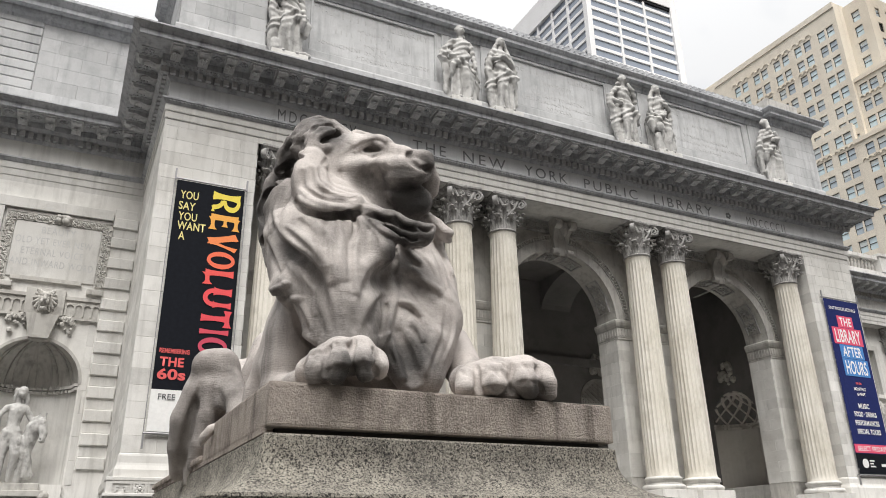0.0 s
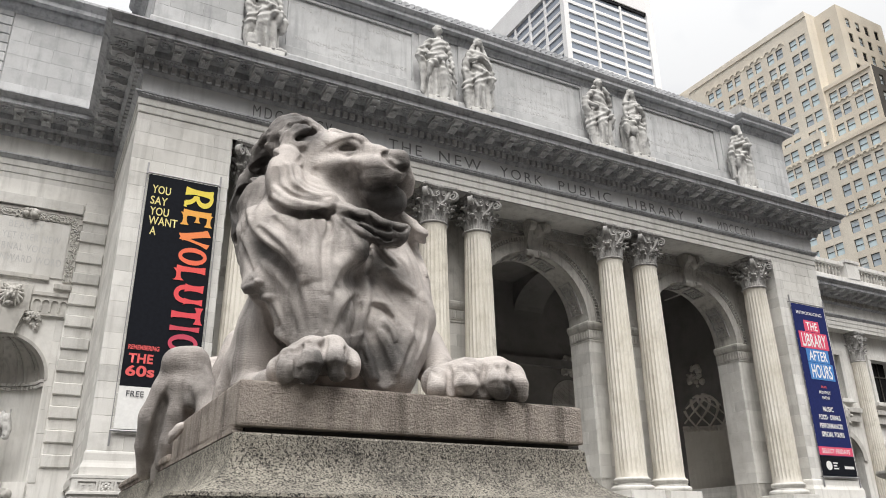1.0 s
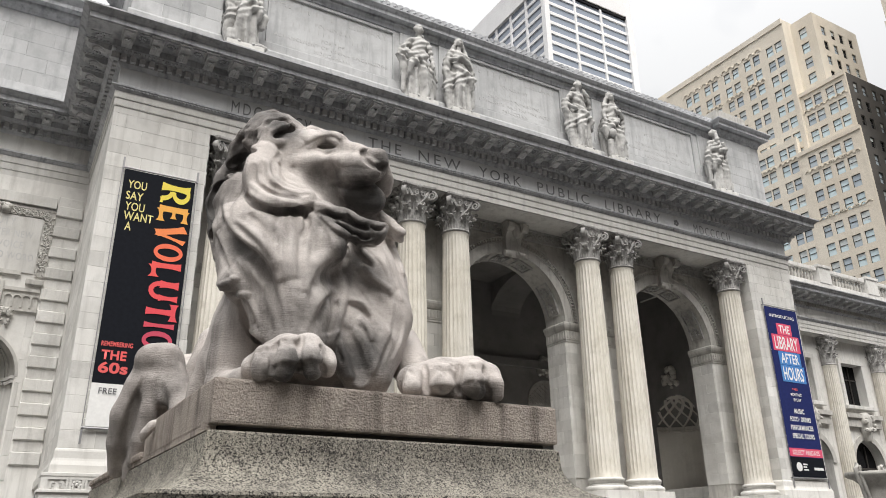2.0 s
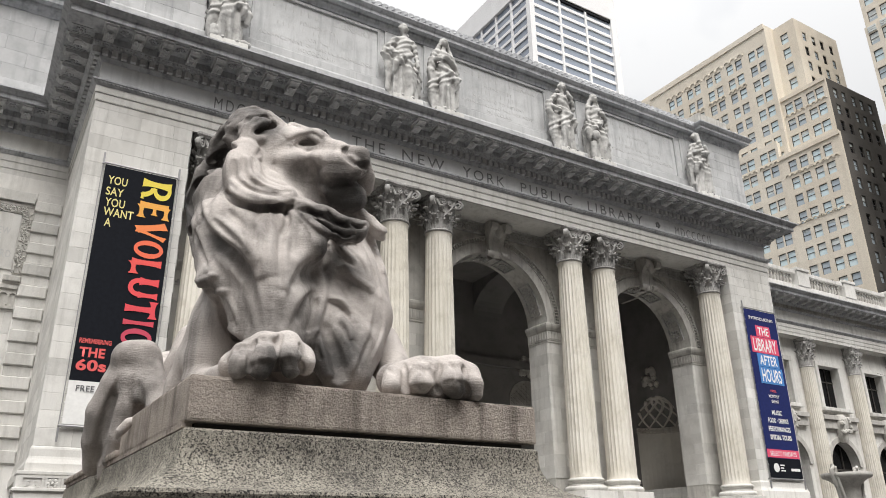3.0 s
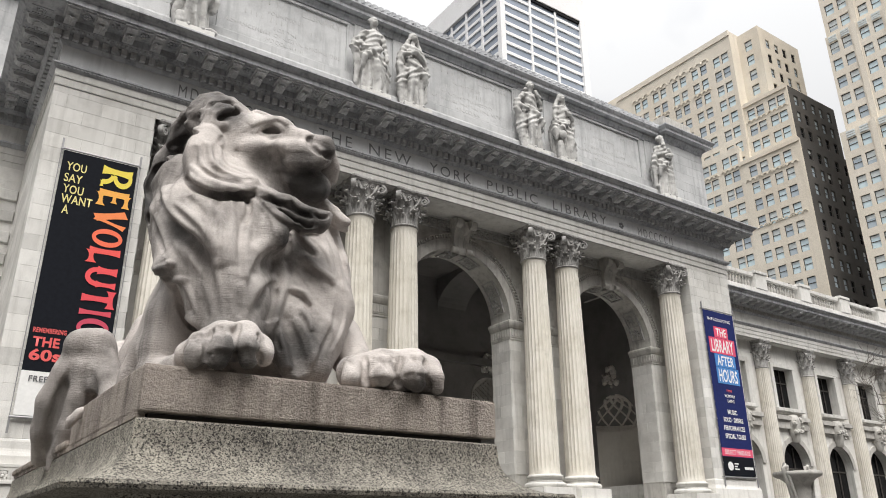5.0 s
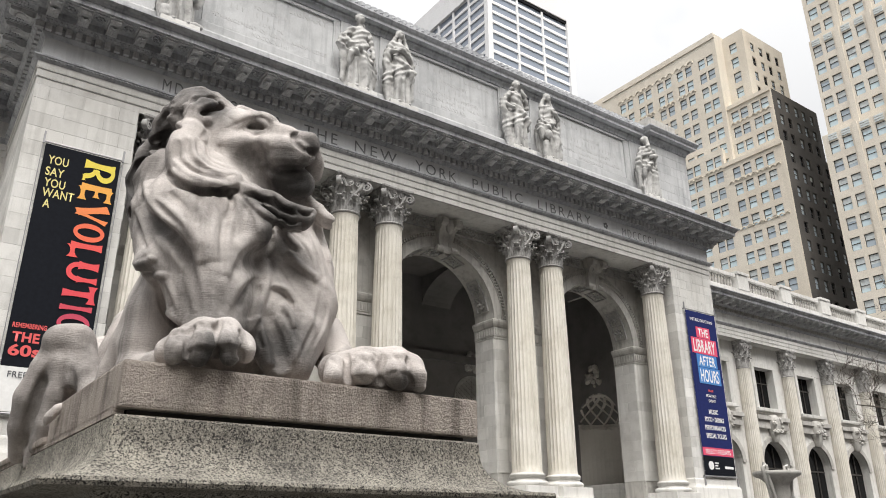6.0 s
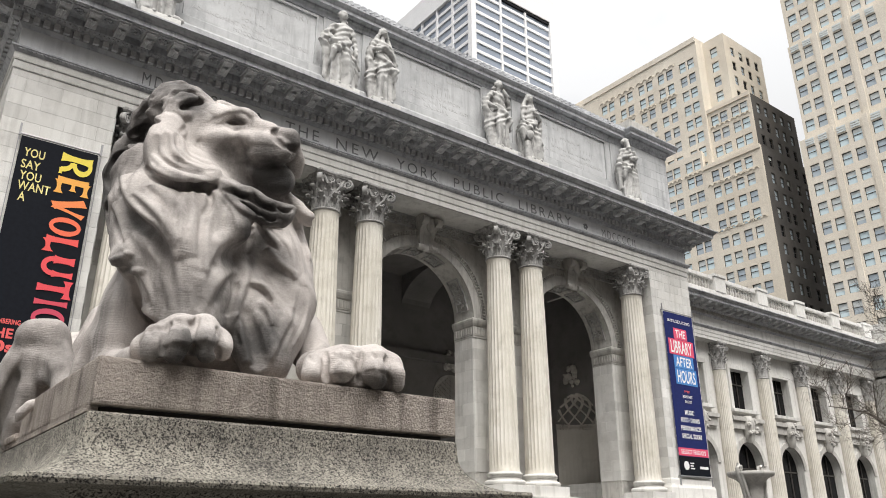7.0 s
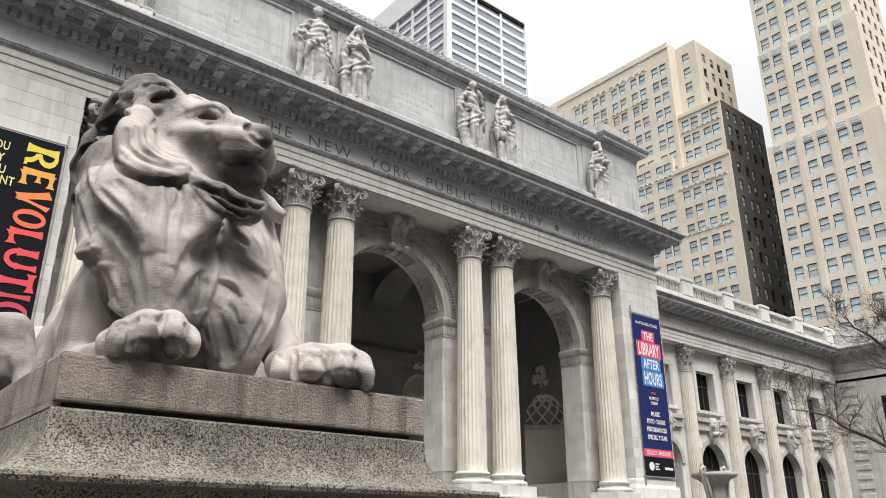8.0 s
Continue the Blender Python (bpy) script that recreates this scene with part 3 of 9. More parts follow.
for k in range(-6, 13):
    for sgn in (-1, 1):
        prev = None
        for j in range(17):
            p = math.pi / 2 * j / 17
            t = math.pi * (k / 6.0) + sgn * p * 0.9
            if t < 0.02 or t > math.pi - 0.02:
                prev = None
                continue
            r = NR - 0.02
            c = Vector((13.0 + r * math.sin(t) * math.cos(p), NY - r * math.cos(t) * math.cos(p), NZ + r * math.sin(p)))
            if prev is not None:
                dv = c - prev
                bmesh.ops.create_cube(bm, size=1, matrix=Matrix.Translation((c + prev) / 2) @ dv.to_track_quat("Y", "Z").to_matrix().to_4x4() @ Matrix.Diagonal((0.14, dv.length * 1.05, 0.07, 1)))
            prev = c
for i in range(24):
    t = math.pi * (i + 0.5) / 24
    for z, w in ((NZ - 0.08, 0.10), (NZ - 0.24, 0.13)):
        bmesh.ops.create_cube(bm, size=1, matrix=Matrix.Translation((13.0 + (NR - 0.03) * math.sin(t), NY - (NR - 0.03) * math.cos(t), z)) @ Matrix.Rotation(-(t - math.pi / 2), 4, "Z") @ Matrix.Diagonal((w, 0.21, 0.09, 1)))
part("niche_lattice", bm, M_APSE, portico)
# carved cartouche over the niche
bm = bmesh.new()
rnd = random.Random(5)
for i in range(26):
    a = rnd.uniform(0, 2 * math.pi)
    r = rnd.uniform(0.1, 0.62)
    bmesh.ops.create_icosphere(bm, subdivisions=1, radius=rnd.uniform(0.09, 0.2), matrix=Matrix.Translation((12.93, NY + r * math.cos(a), 9.65 + 0.9 * r * math.sin(a))))
part("cartouche", bm, M_APSE, portico, smooth=True)
for cx in (-6.7, 6.7):
    bm = bmesh.new()
    slab_xz(bm, arc(cx, 8.3, 1.15, 1.15, 0, math.pi, 24) + [(cx - 1.15, 6.6), (cx + 1.15, 6.6)], YB - 0.06, YB)
    for i in range(-4, 5):
        for s in (-1, 1):
            for j in range(9):
                px, pz = cx + i * 0.32 + s * j * 0.16, 8.3 + j * 0.13
                if (px - cx) ** 2 + (pz - 8.3) ** 2 < 1.0:
                    bmesh.ops.create_cube(bm, size=1, matrix=Matrix.Translation((px, YB - 0.08, pz)) @ Matrix.Rotation(s * 0.68, 4, "Y") @ Matrix.Diagonal((0.24, 0.07, 0.06, 1)))
    part("lunette", bm, M_CARVED, portico)
    bm = bmesh.new()
    for i in range(26):
        a, r = rnd.uniform(0, 2 * math.pi), rnd.uniform(0.1, 0.62)
        bmesh.ops.create_icosphere(bm, subdivisions=1, radius=rnd.uniform(0.09, 0.2), matrix=Matrix.Translation((cx + r * math.cos(a), YB - 0.1, 10.1 + 0.9 * r * math.sin(a))))
    part("cartouche", bm, M_CARVED, portico, smooth=True)


# ---- columns ----
def fluted(rb, rt, h, flutes=24, rows=14):
    """A tapered shaft with hollow flutes that end in round stops."""
    per = 6
    prof = [0.0, 0.55, 0.95, 1.0, 0.95, 0.55]
    v, f = [], []
    n = flutes * per
    zs = [0, 0.012, 0.024, 0.034]
    for i in range(rows):
        z = 0.034 + 0.932 * (i + 1) / rows
        zs.append(z)
    zs += [0.976, 0.988, 1.0]
    for z in zs:
        r = rb + (rt - rb) * (z ** 1.7)
        dep = 0.0 if z < 0.02 or z > 0.98 else (0.6 if z < 0.03 or z > 0.97 else 1.0)
        fl = 0.03 * (1 - min(z, 1 - z) / 0.012) if min(z, 1 - z) < 0.012 else 0.0
        for i in range(n):
            a = 2 * math.pi * i / n
            q = r + fl - dep * prof[i % per] * r * 0.055
            v.append((q * math.cos(a), q * math.sin(a), z * h))
    for k in range(len(zs) - 1):
        for i in range(n):
            j = (i + 1) % n
            f.append((k * n + i, k * n + j, (k + 1) * n + j, (k + 1) * n + i))
    return v, f


def leaf(bm, base, out, up, w, h, curl, thick=0.03, lobes=5):
    """An acanthus leaf that grows upward and curls out at its tip."""
    side = up.cross(out).normalized()
    n, k = 7, 6
    grid = []
    for i in range(n + 1):
        t = i / n
        cen = base + up * (h * (t - 0.22 * max(0, t - 0.72) * 3.0)) + out * (curl * (max(0, t - 0.45) / 0.55) ** 2 + 0.02 + 0.05 * t)
        ww = w * (0.75 + 0.45 * math.sin(math.pi * min(1, t * 1.15))) * (1 - max(0, t - 0.75) * 1.6) * (1 + 0.13 * math.cos(t * lobes * 2 * math.pi))
        row = []
        for j in range(k + 1):
            s = (j / k - 0.5) * 2
            row.append(bm.verts.new(cen + side * (s * ww / 2) - out * (0.16 * w * s * s) + out * (0.035 * w * math.cos(s * 3 * math.pi))))
        grid.append(row)
    for i in range(n):
        for j in range(k):
            bm.faces.new((grid[i][j], grid[i][j + 1], grid[i + 1][j + 1], grid[i + 1][j]))
    back = [[bm.verts.new(v.co - out * thick * 1.3 - up * thick * 0.3) for v in row] for row in grid]
    for i in range(n):
        for j in range(k):
            bm.faces.new((back[i][j + 1], back[i][j], back[i + 1][j], back[i + 1][j + 1]))
        bm.faces.new((grid[i][0], grid[i + 1][0], back[i + 1][0], back[i][0]))
        bm.faces.new((grid[i + 1][k], grid[i][k], back[i][k], back[i + 1][k]))
    for j in range(k):
        bm.faces.new((grid[n][j], grid[n][j + 1], back[n][j + 1], back[n][j]))


def scroll(bm, cen, out, r, w, turns=1.6):
    """A volute: a coiled band with width, opening along out."""
    side = Vector((-out.y, out.x, 0))
    n = 22
    rows = []
    for i in range(n + 1):
        t = i / n
        a = math.pi * 0.5 - t * turns * 2 * math.pi
        rr = r * (1 - 0.78 * t)
        c = cen + out * (rr * math.cos(a)) + Vector((0, 0, rr * math.sin(a)))
        nrm = (c - cen).normalized()
        q = r * 0.16
        rows.append([bm.verts.new(c + side * (s * w / 2) + nrm * (d * q)) for s, d in ((-1, 1), (1, 1), (1, -1), (-1, -1))])
    for a, b in zip(rows, rows[1:]):
        for j in range(4):
            bm.faces.new((a[j], a[(j + 1) % 4], b[(j + 1) % 4], b[j]))
    bmesh.ops.create_icosphere(bm, subdivisions=1, radius=r * 0.3, matrix=Matrix.Translation(cen))


def capital(rt, h):
    """Corinthian capital on a shaft of radius rt, from z = 0 to h."""
    bm = bmesh.new()
    lathe(bm, [(rt * 1.0, 0), (rt * 1.09, 0.02), (rt * 1.12, 0.05), (rt * 1.06, 0.09), (rt * 0.96, 0.1), (rt * 0.97, h * 0.5), (rt * 1.06, h * 0.75), (rt * 1.3, h * 0.87), (rt * 1.25, h * 0.88)], 32)
    up = Vector((0, 0, 1))
    for row, (z, hh, cu, off) in enumerate(((0.09, h * 0.42, 0.30, 0), (0.12, h * 0.66, 0.38, 0.5))):
        for k in range(8):
            a = 2 * math.pi * (k + off) / 8
            o = Vector((math.cos(a), math.sin(a), 0))
            leaf(bm, o * rt * 0.97 + up * z, o, up, rt * (0.66 if row == 0 else 0.6), hh, rt * cu * 1.5, rt * 0.07)
            tip = o * rt * (1.03 + cu * 1.5) + up * (z + hh * 0.80)
            bmesh.ops.create_icosphere(bm, subdivisions=1, radius=1, matrix=Matrix.Translation(tip) @ Matrix.Rotation(a, 4, "Z") @ Matrix.Diagonal((rt * 0.17, rt * 0.25, rt * 0.1, 1)))
            for q in (-1, 1):
                lobe = tip - o * rt * 0.26 + Vector((-o.y, o.x, 0)) * q * rt * 0.22 - up * hh * 0.2
                bmesh.ops.create_icosphere(bm, subdivisions=1, radius=1, matrix=Matrix.Translation(lobe) @ Matrix.Rotation(a, 4, "Z") @ Matrix.Diagonal((rt * 0.1, rt * 0.11, rt * 0.12, 1)))
    for k in range(4):
        a = math.pi / 4 + k * math.pi / 2
        o = Vector((math.cos(a), math.sin(a), 0))
        scroll(bm, o * rt * 1.58 + up * (h * 0.77), o, rt * 0.34, rt * 0.34)
        # stalk that rises to the scroll
        s = Vector((-o.y, o.x, 0))
        for q in (-1, 1):
            c0 = (o * 0.8 + s * q * 0.55).normalized() * rt * 1.05 + up * h * 0.5
            c1 = o * rt * 1.32 + s * q * rt * 0.1 + up * (h * 0.9)
            dv = c1 - c0
            bmesh.ops.create_cone(bm, cap_ends=True, segments=8, radius1=rt * 0.09, radius2=rt * 0.13, depth=dv.length, matrix=Matrix.Translation((c0 + c1) / 2) @ dv.to_track_quat("Z", "Y").to_matrix().to_4x4())
        b = k * math.pi / 2
        o2 = Vector((math.cos(b), math.sin(b), 0))
        s2 = Vector((-o2.y, o2.x, 0))
        for q in (-1, 1):
            scroll(bm, o2 * rt * 1.17 + s2 * (q * rt * 0.27) + up * (h * 0.77), s2 * -q, rt * 0.2, rt * 0.16, 1.3)
        bmesh.ops.create_icosphere(bm, subdivisions=2, radius=1, matrix=Matrix.Translation(o2 * rt * 1.3 + up * (h * 0.94)) @ Matrix.Diagonal((rt * 0.2, rt * 0.2, rt * 0.2, 1)))
    # abacus with hollow sides
    out = []
    R, mid = rt * 2.0, rt * 1.3
    for k in range(4):
        a0, a1 = math.pi / 4 + k * math.pi / 2, math.pi / 4 + (k + 1) * math.pi / 2
        p0, p1 = Vector((math.cos(a0), math.sin(a0))) * R, Vector((math.cos(a1), math.sin(a1))) * R
        n = (p0 + p1).normalized()
        dr = (p1 - p0).normalized()
        p0, p1 = p0 + dr * rt * 0.13, p1 - dr * rt * 0.13
        sag = (p0 + p1).length / 2 - mid
        for i in range(9):
            t = i / 8
            p = p0.lerp(p1, t) - n * sag * 4 * t * (1 - t)
            out.append(p)
    lev = []
    for z, s in ((h * 0.905, 0.88), (h * 0.935, 0.92), (h * 0.95, 0.97), (h * 0.985, 0.98), (h, 0.98)):
        lev.append([bm.verts.new((p.x * s, p.y * s, z)) for p in out])
    for a, b in zip(lev, lev[1:]):
        for i in range(len(out)):
            j = (i + 1) % len(out)
            bm.faces.new((a[i], a[j], b[j], b[i]))
    bm.faces.new(lev[0])
    bm.faces.new(list(reversed(lev[-1])))
    bmesh.ops.recalc_face_normals(bm, faces=bm.faces)
    me = bpy.data.meshes.new("capital")
    bm.to_mesh(me)
    bm.free()
    for p in me.polygons:
        p.use_smooth = True
    me.set_sharp_from_angle(angle=radians(38))
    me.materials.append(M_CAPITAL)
    return me


def column_base(r, h):
    bm = bmesh.new()
    t = h
    prof = [(r * 1.32, 0)] + arc(r * 1.2, t * 0.2, r * 0.17, t * 0.2, -math.pi / 2, math.pi / 2, 8) + [(r * 1.2, t * 0.42)] + arc(r * 1.22, t * 0.56, -r * 0.12, t * 0.13, -math.pi / 2, math.pi / 2, 6) + [(r * 1.13, t * 0.7)] + arc(r * 1.08, t * 0.84, r * 0.11, t * 0.12, -math.pi / 2, math.pi / 2, 6) + [(r * 1.06, t), (r, t)]
    lathe(bm, prof, 40)
    bmesh.ops.recalc_face_normals(bm, faces=bm.faces)
    me = bpy.data.meshes.new("column_base")
    bm.to_mesh(me)
    bm.free()
    for p in me.polygons:
        p.use_smooth = True
    me.set_sharp_from_angle(angle=radians(40))
    me.materials.append(M_MARBLE)
    return me


def smooth_mesh(name, v, f, mat, ang=50):
    me = mesh(name, v, f, mat)
    for p in me.polygons:
        p.use_smooth = True
    me.set_sharp_from_angle(angle=radians(ang))
    return me


SHAFT = smooth_mesh("shaft", *fluted(0.6, 0.505, 12.77 - 3.93), M_SHAFT, 45)
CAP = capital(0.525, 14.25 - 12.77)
BASE = column_base(0.6, 0.5)
bm = bmesh.new()
box(bm, -0.83, 0.83, -0.83, 0.83, 0, 0.4, 0.012)
bm.normal_update()
PLINTH = bpy.data.meshes.new("plinth")
bm.to_mesh(PLINTH)
bm.free()
PLINTH.materials.append(M_MARBLE)
for i, x in enumerate(COLS):
    col = put("column", SHAFT, portico, Matrix.Translation((x, 0.6, 3.93)) @ Matrix.Rotation(0.4 * i, 4, "Z"), "fluted marble shaft")
    put("capital", CAP, col, Matrix.Rotation(-0.4 * i, 4, "Z") @ Matrix.Translation((0, 0, 12.77 - 3.93)), "carved leafy capital")
    put("base", BASE, col, Matrix.Translation((0, 0, -0.5)))
    put("plinth", PLINTH, col, Matrix.Rotation(-0.4 * i, 4, "Z") @ Matrix.Translation((0, 0, -0.9)))

# ---- entablature ----
ENT = [(PXL, WING_L + 0.3), (PXL, 0), (PXR, 0), (PXR, WING_R + 0.3)]
bm = bmesh.new()
box(bm, PXL + 0.06, PXR - 0.06, 0.06, YW0 + 0.1, Z_SOF, 17.0)
box(bm, PXL + 0.06, -12.9, 0.06, WING_L + 0.4, Z_SOF, 17.0)
box(bm, 12.9, PXR - 0.06, 0.06, WING_R + 0.4, Z_SOF, 17.0)
box(bm, -13.2, 13.2, YW0 + 0.1, YB + 0.5, 15.2, 17.0)
entab = part("entablature", bm, M_MARBLE, portico)
bm = bmesh.new()
moulding(bm, ENT, [(-0.1, 14.25), (0.0, 14.25), (0.0, 14.47), (0.025, 14.48), (0.025, 14.52), (0.03, 14.52), (0.03, 14.74), (0.055, 14.75), (0.055, 14.79), (0.06, 14.79), (0.06, 14.99), (-0.1, 14.99)])
part("architrave", bm, M_MARBLE, entab)
bm = bmesh.new()
moulding(bm, ENT, [(-0.1, 14.99), (0.07, 14.99), (0.10, 15.02), (0.16, 15.1), (0.19, 15.12), (0.19, 15.17), (-0.1, 15.2)])
part("taenia", bm, M_SOOT, entab)
bm = bmesh.new()
moulding(bm, ENT, [(-0.1, 15.18), (0.0, 15.18), (0.0, 15.93), (-0.1, 15.93)])
part("frieze", bm, M_FRIEZE, entab)
CORN = [(-0.1, 15.88), (0.02, 15.88), (0.06, 15.92), (0.11, 15.98), (0.12, 16.0), (0.12, 16.24), (0.26, 16.26), (0.33, 16.34), (0.36, 16.37), (0.36, 16.60), (1.12, 16.62), (1.12, 16.64), (1.16, 16.64), (1.16, 16.82), (1.20, 16.83), (1.24, 16.90), (1.33, 16.96), (1.37, 16.97), (1.37, 17.02), (0.1, 17.14), (-0.2, 17.14)]
bm = bmesh.new()
moulding(bm, ENT, CORN)
part("cornice", bm, M_SOOT, entab)


def modillion_mesh():
    """A scrolled bracket under the cornice with a leaf below; hangs from z = 0, runs out along -y."""
    bm = bmesh.new()
    prof = [(0.0, 0.0), (0.0, -0.22), (0.08, -0.245), (0.2, -0.225), (0.34, -0.17), (0.48, -0.15), (0.58, -0.165), (0.66, -0.15), (0.7, -0.1), (0.68, -0.045), (0.72, -0.04), (0.72, 0.0)]
    a = [bm.verts.new((-0.16, -o, z)) for o, z in prof]
    b = [bm.verts.new((0.16, -o, z)) for o, z in prof]
    bm.faces.new(a)
    bm.faces.new(list(reversed(b)))
    for i in range(len(prof)):
        j = (i + 1) % len(prof)
        bm.faces.new((a[i], b[i], b[j], a[j]))
    box(bm, -0.21, 0.21, -0.75, 0, -0.035, 0.0)
    leaf(bm, Vector((0, -0.12, -0.22)), Vector((0, 0, -1)), Vector((0, -1, 0.1)), 0.2, 0.52, 0.05, 0.02)
    bmesh.ops.recalc_face_normals(bm, faces=bm.faces)
    me = bpy.data.meshes.new("modillion")
    bm.to_mesh(me)
    bm.free()
    me.materials.append(M_BRACKET)
    return me


def coffer_mesh():
    """A sunk square with a rosette, between two brackets."""
    bm = bmesh.new()
    for s in (-1, 1):
        box(bm, s * 0.2 - 0.02, s * 0.2 + 0.02, -0.68, -0.1, -0.03, 0)
    box(bm, -0.18, 0.18, -0.68, -0.63, -0.03, 0)
    for k in range(6):
        q = k * math.pi / 3
        bmesh.ops.create_icosphere(bm, subdivisions=1, radius=1, matrix=Matrix.Translation((0.1 * math.cos(q), -0.4 + 0.1 * math.sin(q), -0.02)) @ Matrix.Diagonal((0.06, 0.06, 0.05, 1)))
    bmesh.ops.create_icosphere(bm, subdivisions=1, radius=0.06, matrix=Matrix.Translation((0, -0.4, -0.05)))
    me = bpy.data.meshes.new("rosette")
    bm.to_mesh(me)
    bm.free()
    me.materials.append(M_SOOT)
    return me


def dentil_mesh():
    bm = bmesh.new()
    box(bm, -0.085, 0.085, -0.13, 0.0, 0.0, 0.22)
    me = bpy.data.meshes.new("dentil")
    bm.to_mesh(me)
    bm.free()
    me.materials.append(M_BRACKET)
    return me


MODI, COFF, DENT = modillion_mesh(), coffer_mesh(), dentil_mesh()


def run_of(mesh_, name, parent, p0, p1, step, out, z, turn, half=0.5):
    """Repeats a piece along a straight stretch of the facade, set out from it."""
    p0, p1 = Vector(p0), Vector(p1)
    n = max(1, round((p1 - p0).length / step))
    d = (p1 - p0) / n
    nrm = Vector((d.y, -d.x)).normalized()
    for i in range(n):
        p = p0 + d * (i + half) + nrm * out
        put(name, mesh_, parent, Matrix.Translation((p.x, p.y, z)) @ Matrix.Rotation(radians(turn), 4, "Z"))


for a, b, turn in (((PXL, WING_L - 1.3), (PXL, -0.3), -90), ((PXL - 0.4, 0), (PXR + 0.4, 0), 0), ((PXR, -0.3), (PXR, WING_R - 1.3), 90)):
    run_of(MODI, "modillion", entab, a, b, 0.85, 0.36, 16.61, turn)
    run_of(COFF, "rosette", entab, a, b, 0.85, 0.36, 16.61, turn, half=1.0)
    run_of(DENT, "dentil", entab, a, b, 0.2833, 0.11, 16.02, turn)
# egg-and-dart row above the dentils
bm = bmesh.new()
x = PXL - 0.25
while x < PXR + 0.3:
    bmesh.ops.create_icosphere(bm, subdivisions=1, radius=1, matrix=Matrix.Translation((x, -0.3, 16.31)) @ Matrix.Diagonal((0.05, 0.06, 0.055, 1)))
    x += 0.1417
part("egg_moulding", bm, M_SOOT, entab)

# carved leaf band under the frieze, and bead rows between the fasciae
for name, z, y, sx, sz, step in (("leaf_band", 15.09, -0.135, 0.07, 0.055, 0.115), ("bead_row", 14.765, -0.035, 0.06, 0.02, 0.1), ("bead_row", 14.50, -0.008, 0.055, 0.018, 0.1)):
    bm = bmesh.new()
    for i in range(int((PXR - PXL) / step)):
        bmesh.ops.create_icosphere(bm, subdivisions=1, radius=1, matrix=Matrix.Translation((PXL + step * (i + 0.5), y, z)) @ Matrix.Diagonal((sx, 0.035, sz, 1)))
    tagged(part(name, bm, M_SOOT if name == "leaf_band" else M_CARVED, entab), kind="stuff")

# frieze inscription
word("inscription", "MDCCCXCV", -12.44, -9.6, 15.30, 15.75, -0.006, M_CUT_SHADE, entab, space=1.35)
word("inscription", "MDCCCCII", 9.61, 12.12, 15.25, 15.69, -0.006, M_CUT_SHADE, entab, space=1.35)
for tx, x0, x1 in (("THE", -7.37, -6.00), ("NEW", -5.26, -3.37), ("YORK", -2.50, -0.44), ("PUBLIC", 0.39, 3.19), ("LIBRARY", 4.10, 7.47)):
    word("inscription", tx, x0, x1, 15.29, 15.74, -0.006, M_CUT_SHADE, entab, space=1.3)
for s in (-1, 1):
    bm = bmesh.new()
    for k in range(5):
        q = k * 2 * math.pi / 5
        bmesh.ops.create_icosphere(bm, subdivisions=1, radius=1, matrix=Matrix.Translation((s * 8.46 + 0.1 * math.cos(q), -0.01, 15.51 + 0.1 * math.sin(q))) @ Matrix.Diagonal((0.075, 0.03, 0.075, 1)))
    part("frieze_rosette", bm, M_CUT_SHADE, entab)

# ---- attic ----
attic = thing("library_attic", "pale marble attic storey with inscribed panels above the cornice", "building", kind="structure")
bm = bmesh.new()
box(bm, -13.2, 13.2, 0.74, 3.2, 17.0, 22.2)
part("attic_wall", bm, M_ATTIC, attic)
for x0, x1 in ((-16.0, -13.0), (13.0, 16.0)):
    bm = bmesh.new()
    box(bm, x0 + 0.03, x1 - 0.03, 0.33, 5.5, 17.0, 22.2)
    blk = part("end_block", bm, M_ATTIC, attic)
    ashlar(blk, x0, x1, 18.42, 21.6, face_s(0.3), M_ATTIC, 0.53, 1.15)
    ashlar(blk, 0.3, 5.5, 18.42, 21.6, face_w(x0, -90), M_ATTIC, 0.53, 1.2)
    ashlar(blk, 0.3, 5.5, 18.42, 21.6, face_w(x1, 90), M_ATTIC, 0.53, 1.2)
    bm = bmesh.new()
    moulding(bm, [(x0, 5.5), (x0, 0.3), (x1, 0.3), (x1, 5.5)], [(-0.05, 21.55), (0.03, 21.55), (0.05, 21.7), (0.16, 21.8), (0.2, 21.86), (0.2, 21.95), (0.45, 21.97), (0.45, 22.1), (0.52, 22.15), (0.6, 22.26), (0.6, 22.32), (-0.05, 22.4)])
    part("attic_cornice", bm, M_SOOT, blk)
    bm = bmesh.new()
    box(bm, x0 + 0.35, x1 - 0.35, 0.5, 5.2, 22.3, 23.45, 0.03)
    box(bm, x0 + 0.28, x1 - 0.28, 0.43, 5.2, 22.3, 22.62, 0.02)
    part("parapet", bm, M_CARVED, blk)
bm = bmesh.new()
moulding(bm, [(-13.0, 0.7), (13.0, 0.7)], [(-0.05, 21.5), (0.03, 21.5), (0.05, 21.62), (0.1, 21.72), (0.13, 21.74), (0.13, 21.84), (0.36, 21.86), (0.36, 22.0), (0.43, 22.06), (0.5, 22.16), (0.5, 22.22), (-0.05, 22.3)])
part("attic_cornice", bm, M_SOOT, attic)
bm = bmesh.new()
moulding(bm, [(-16.08, 5.5), (-16.08, 0.2), (16.08, 0.2), (16.08, 5.5)], [(-0.6, 17.0), (0.0, 17.0), (0.0, 18.3), (-0.03, 18.38), (-0.6, 18.4)])
part("attic_plinth", bm, M_ATTIC, attic)
bm = bmesh.new()
box(bm, -13.0, 13.0, 0.55, 0.78, 18.38, 18.95, 0.02)
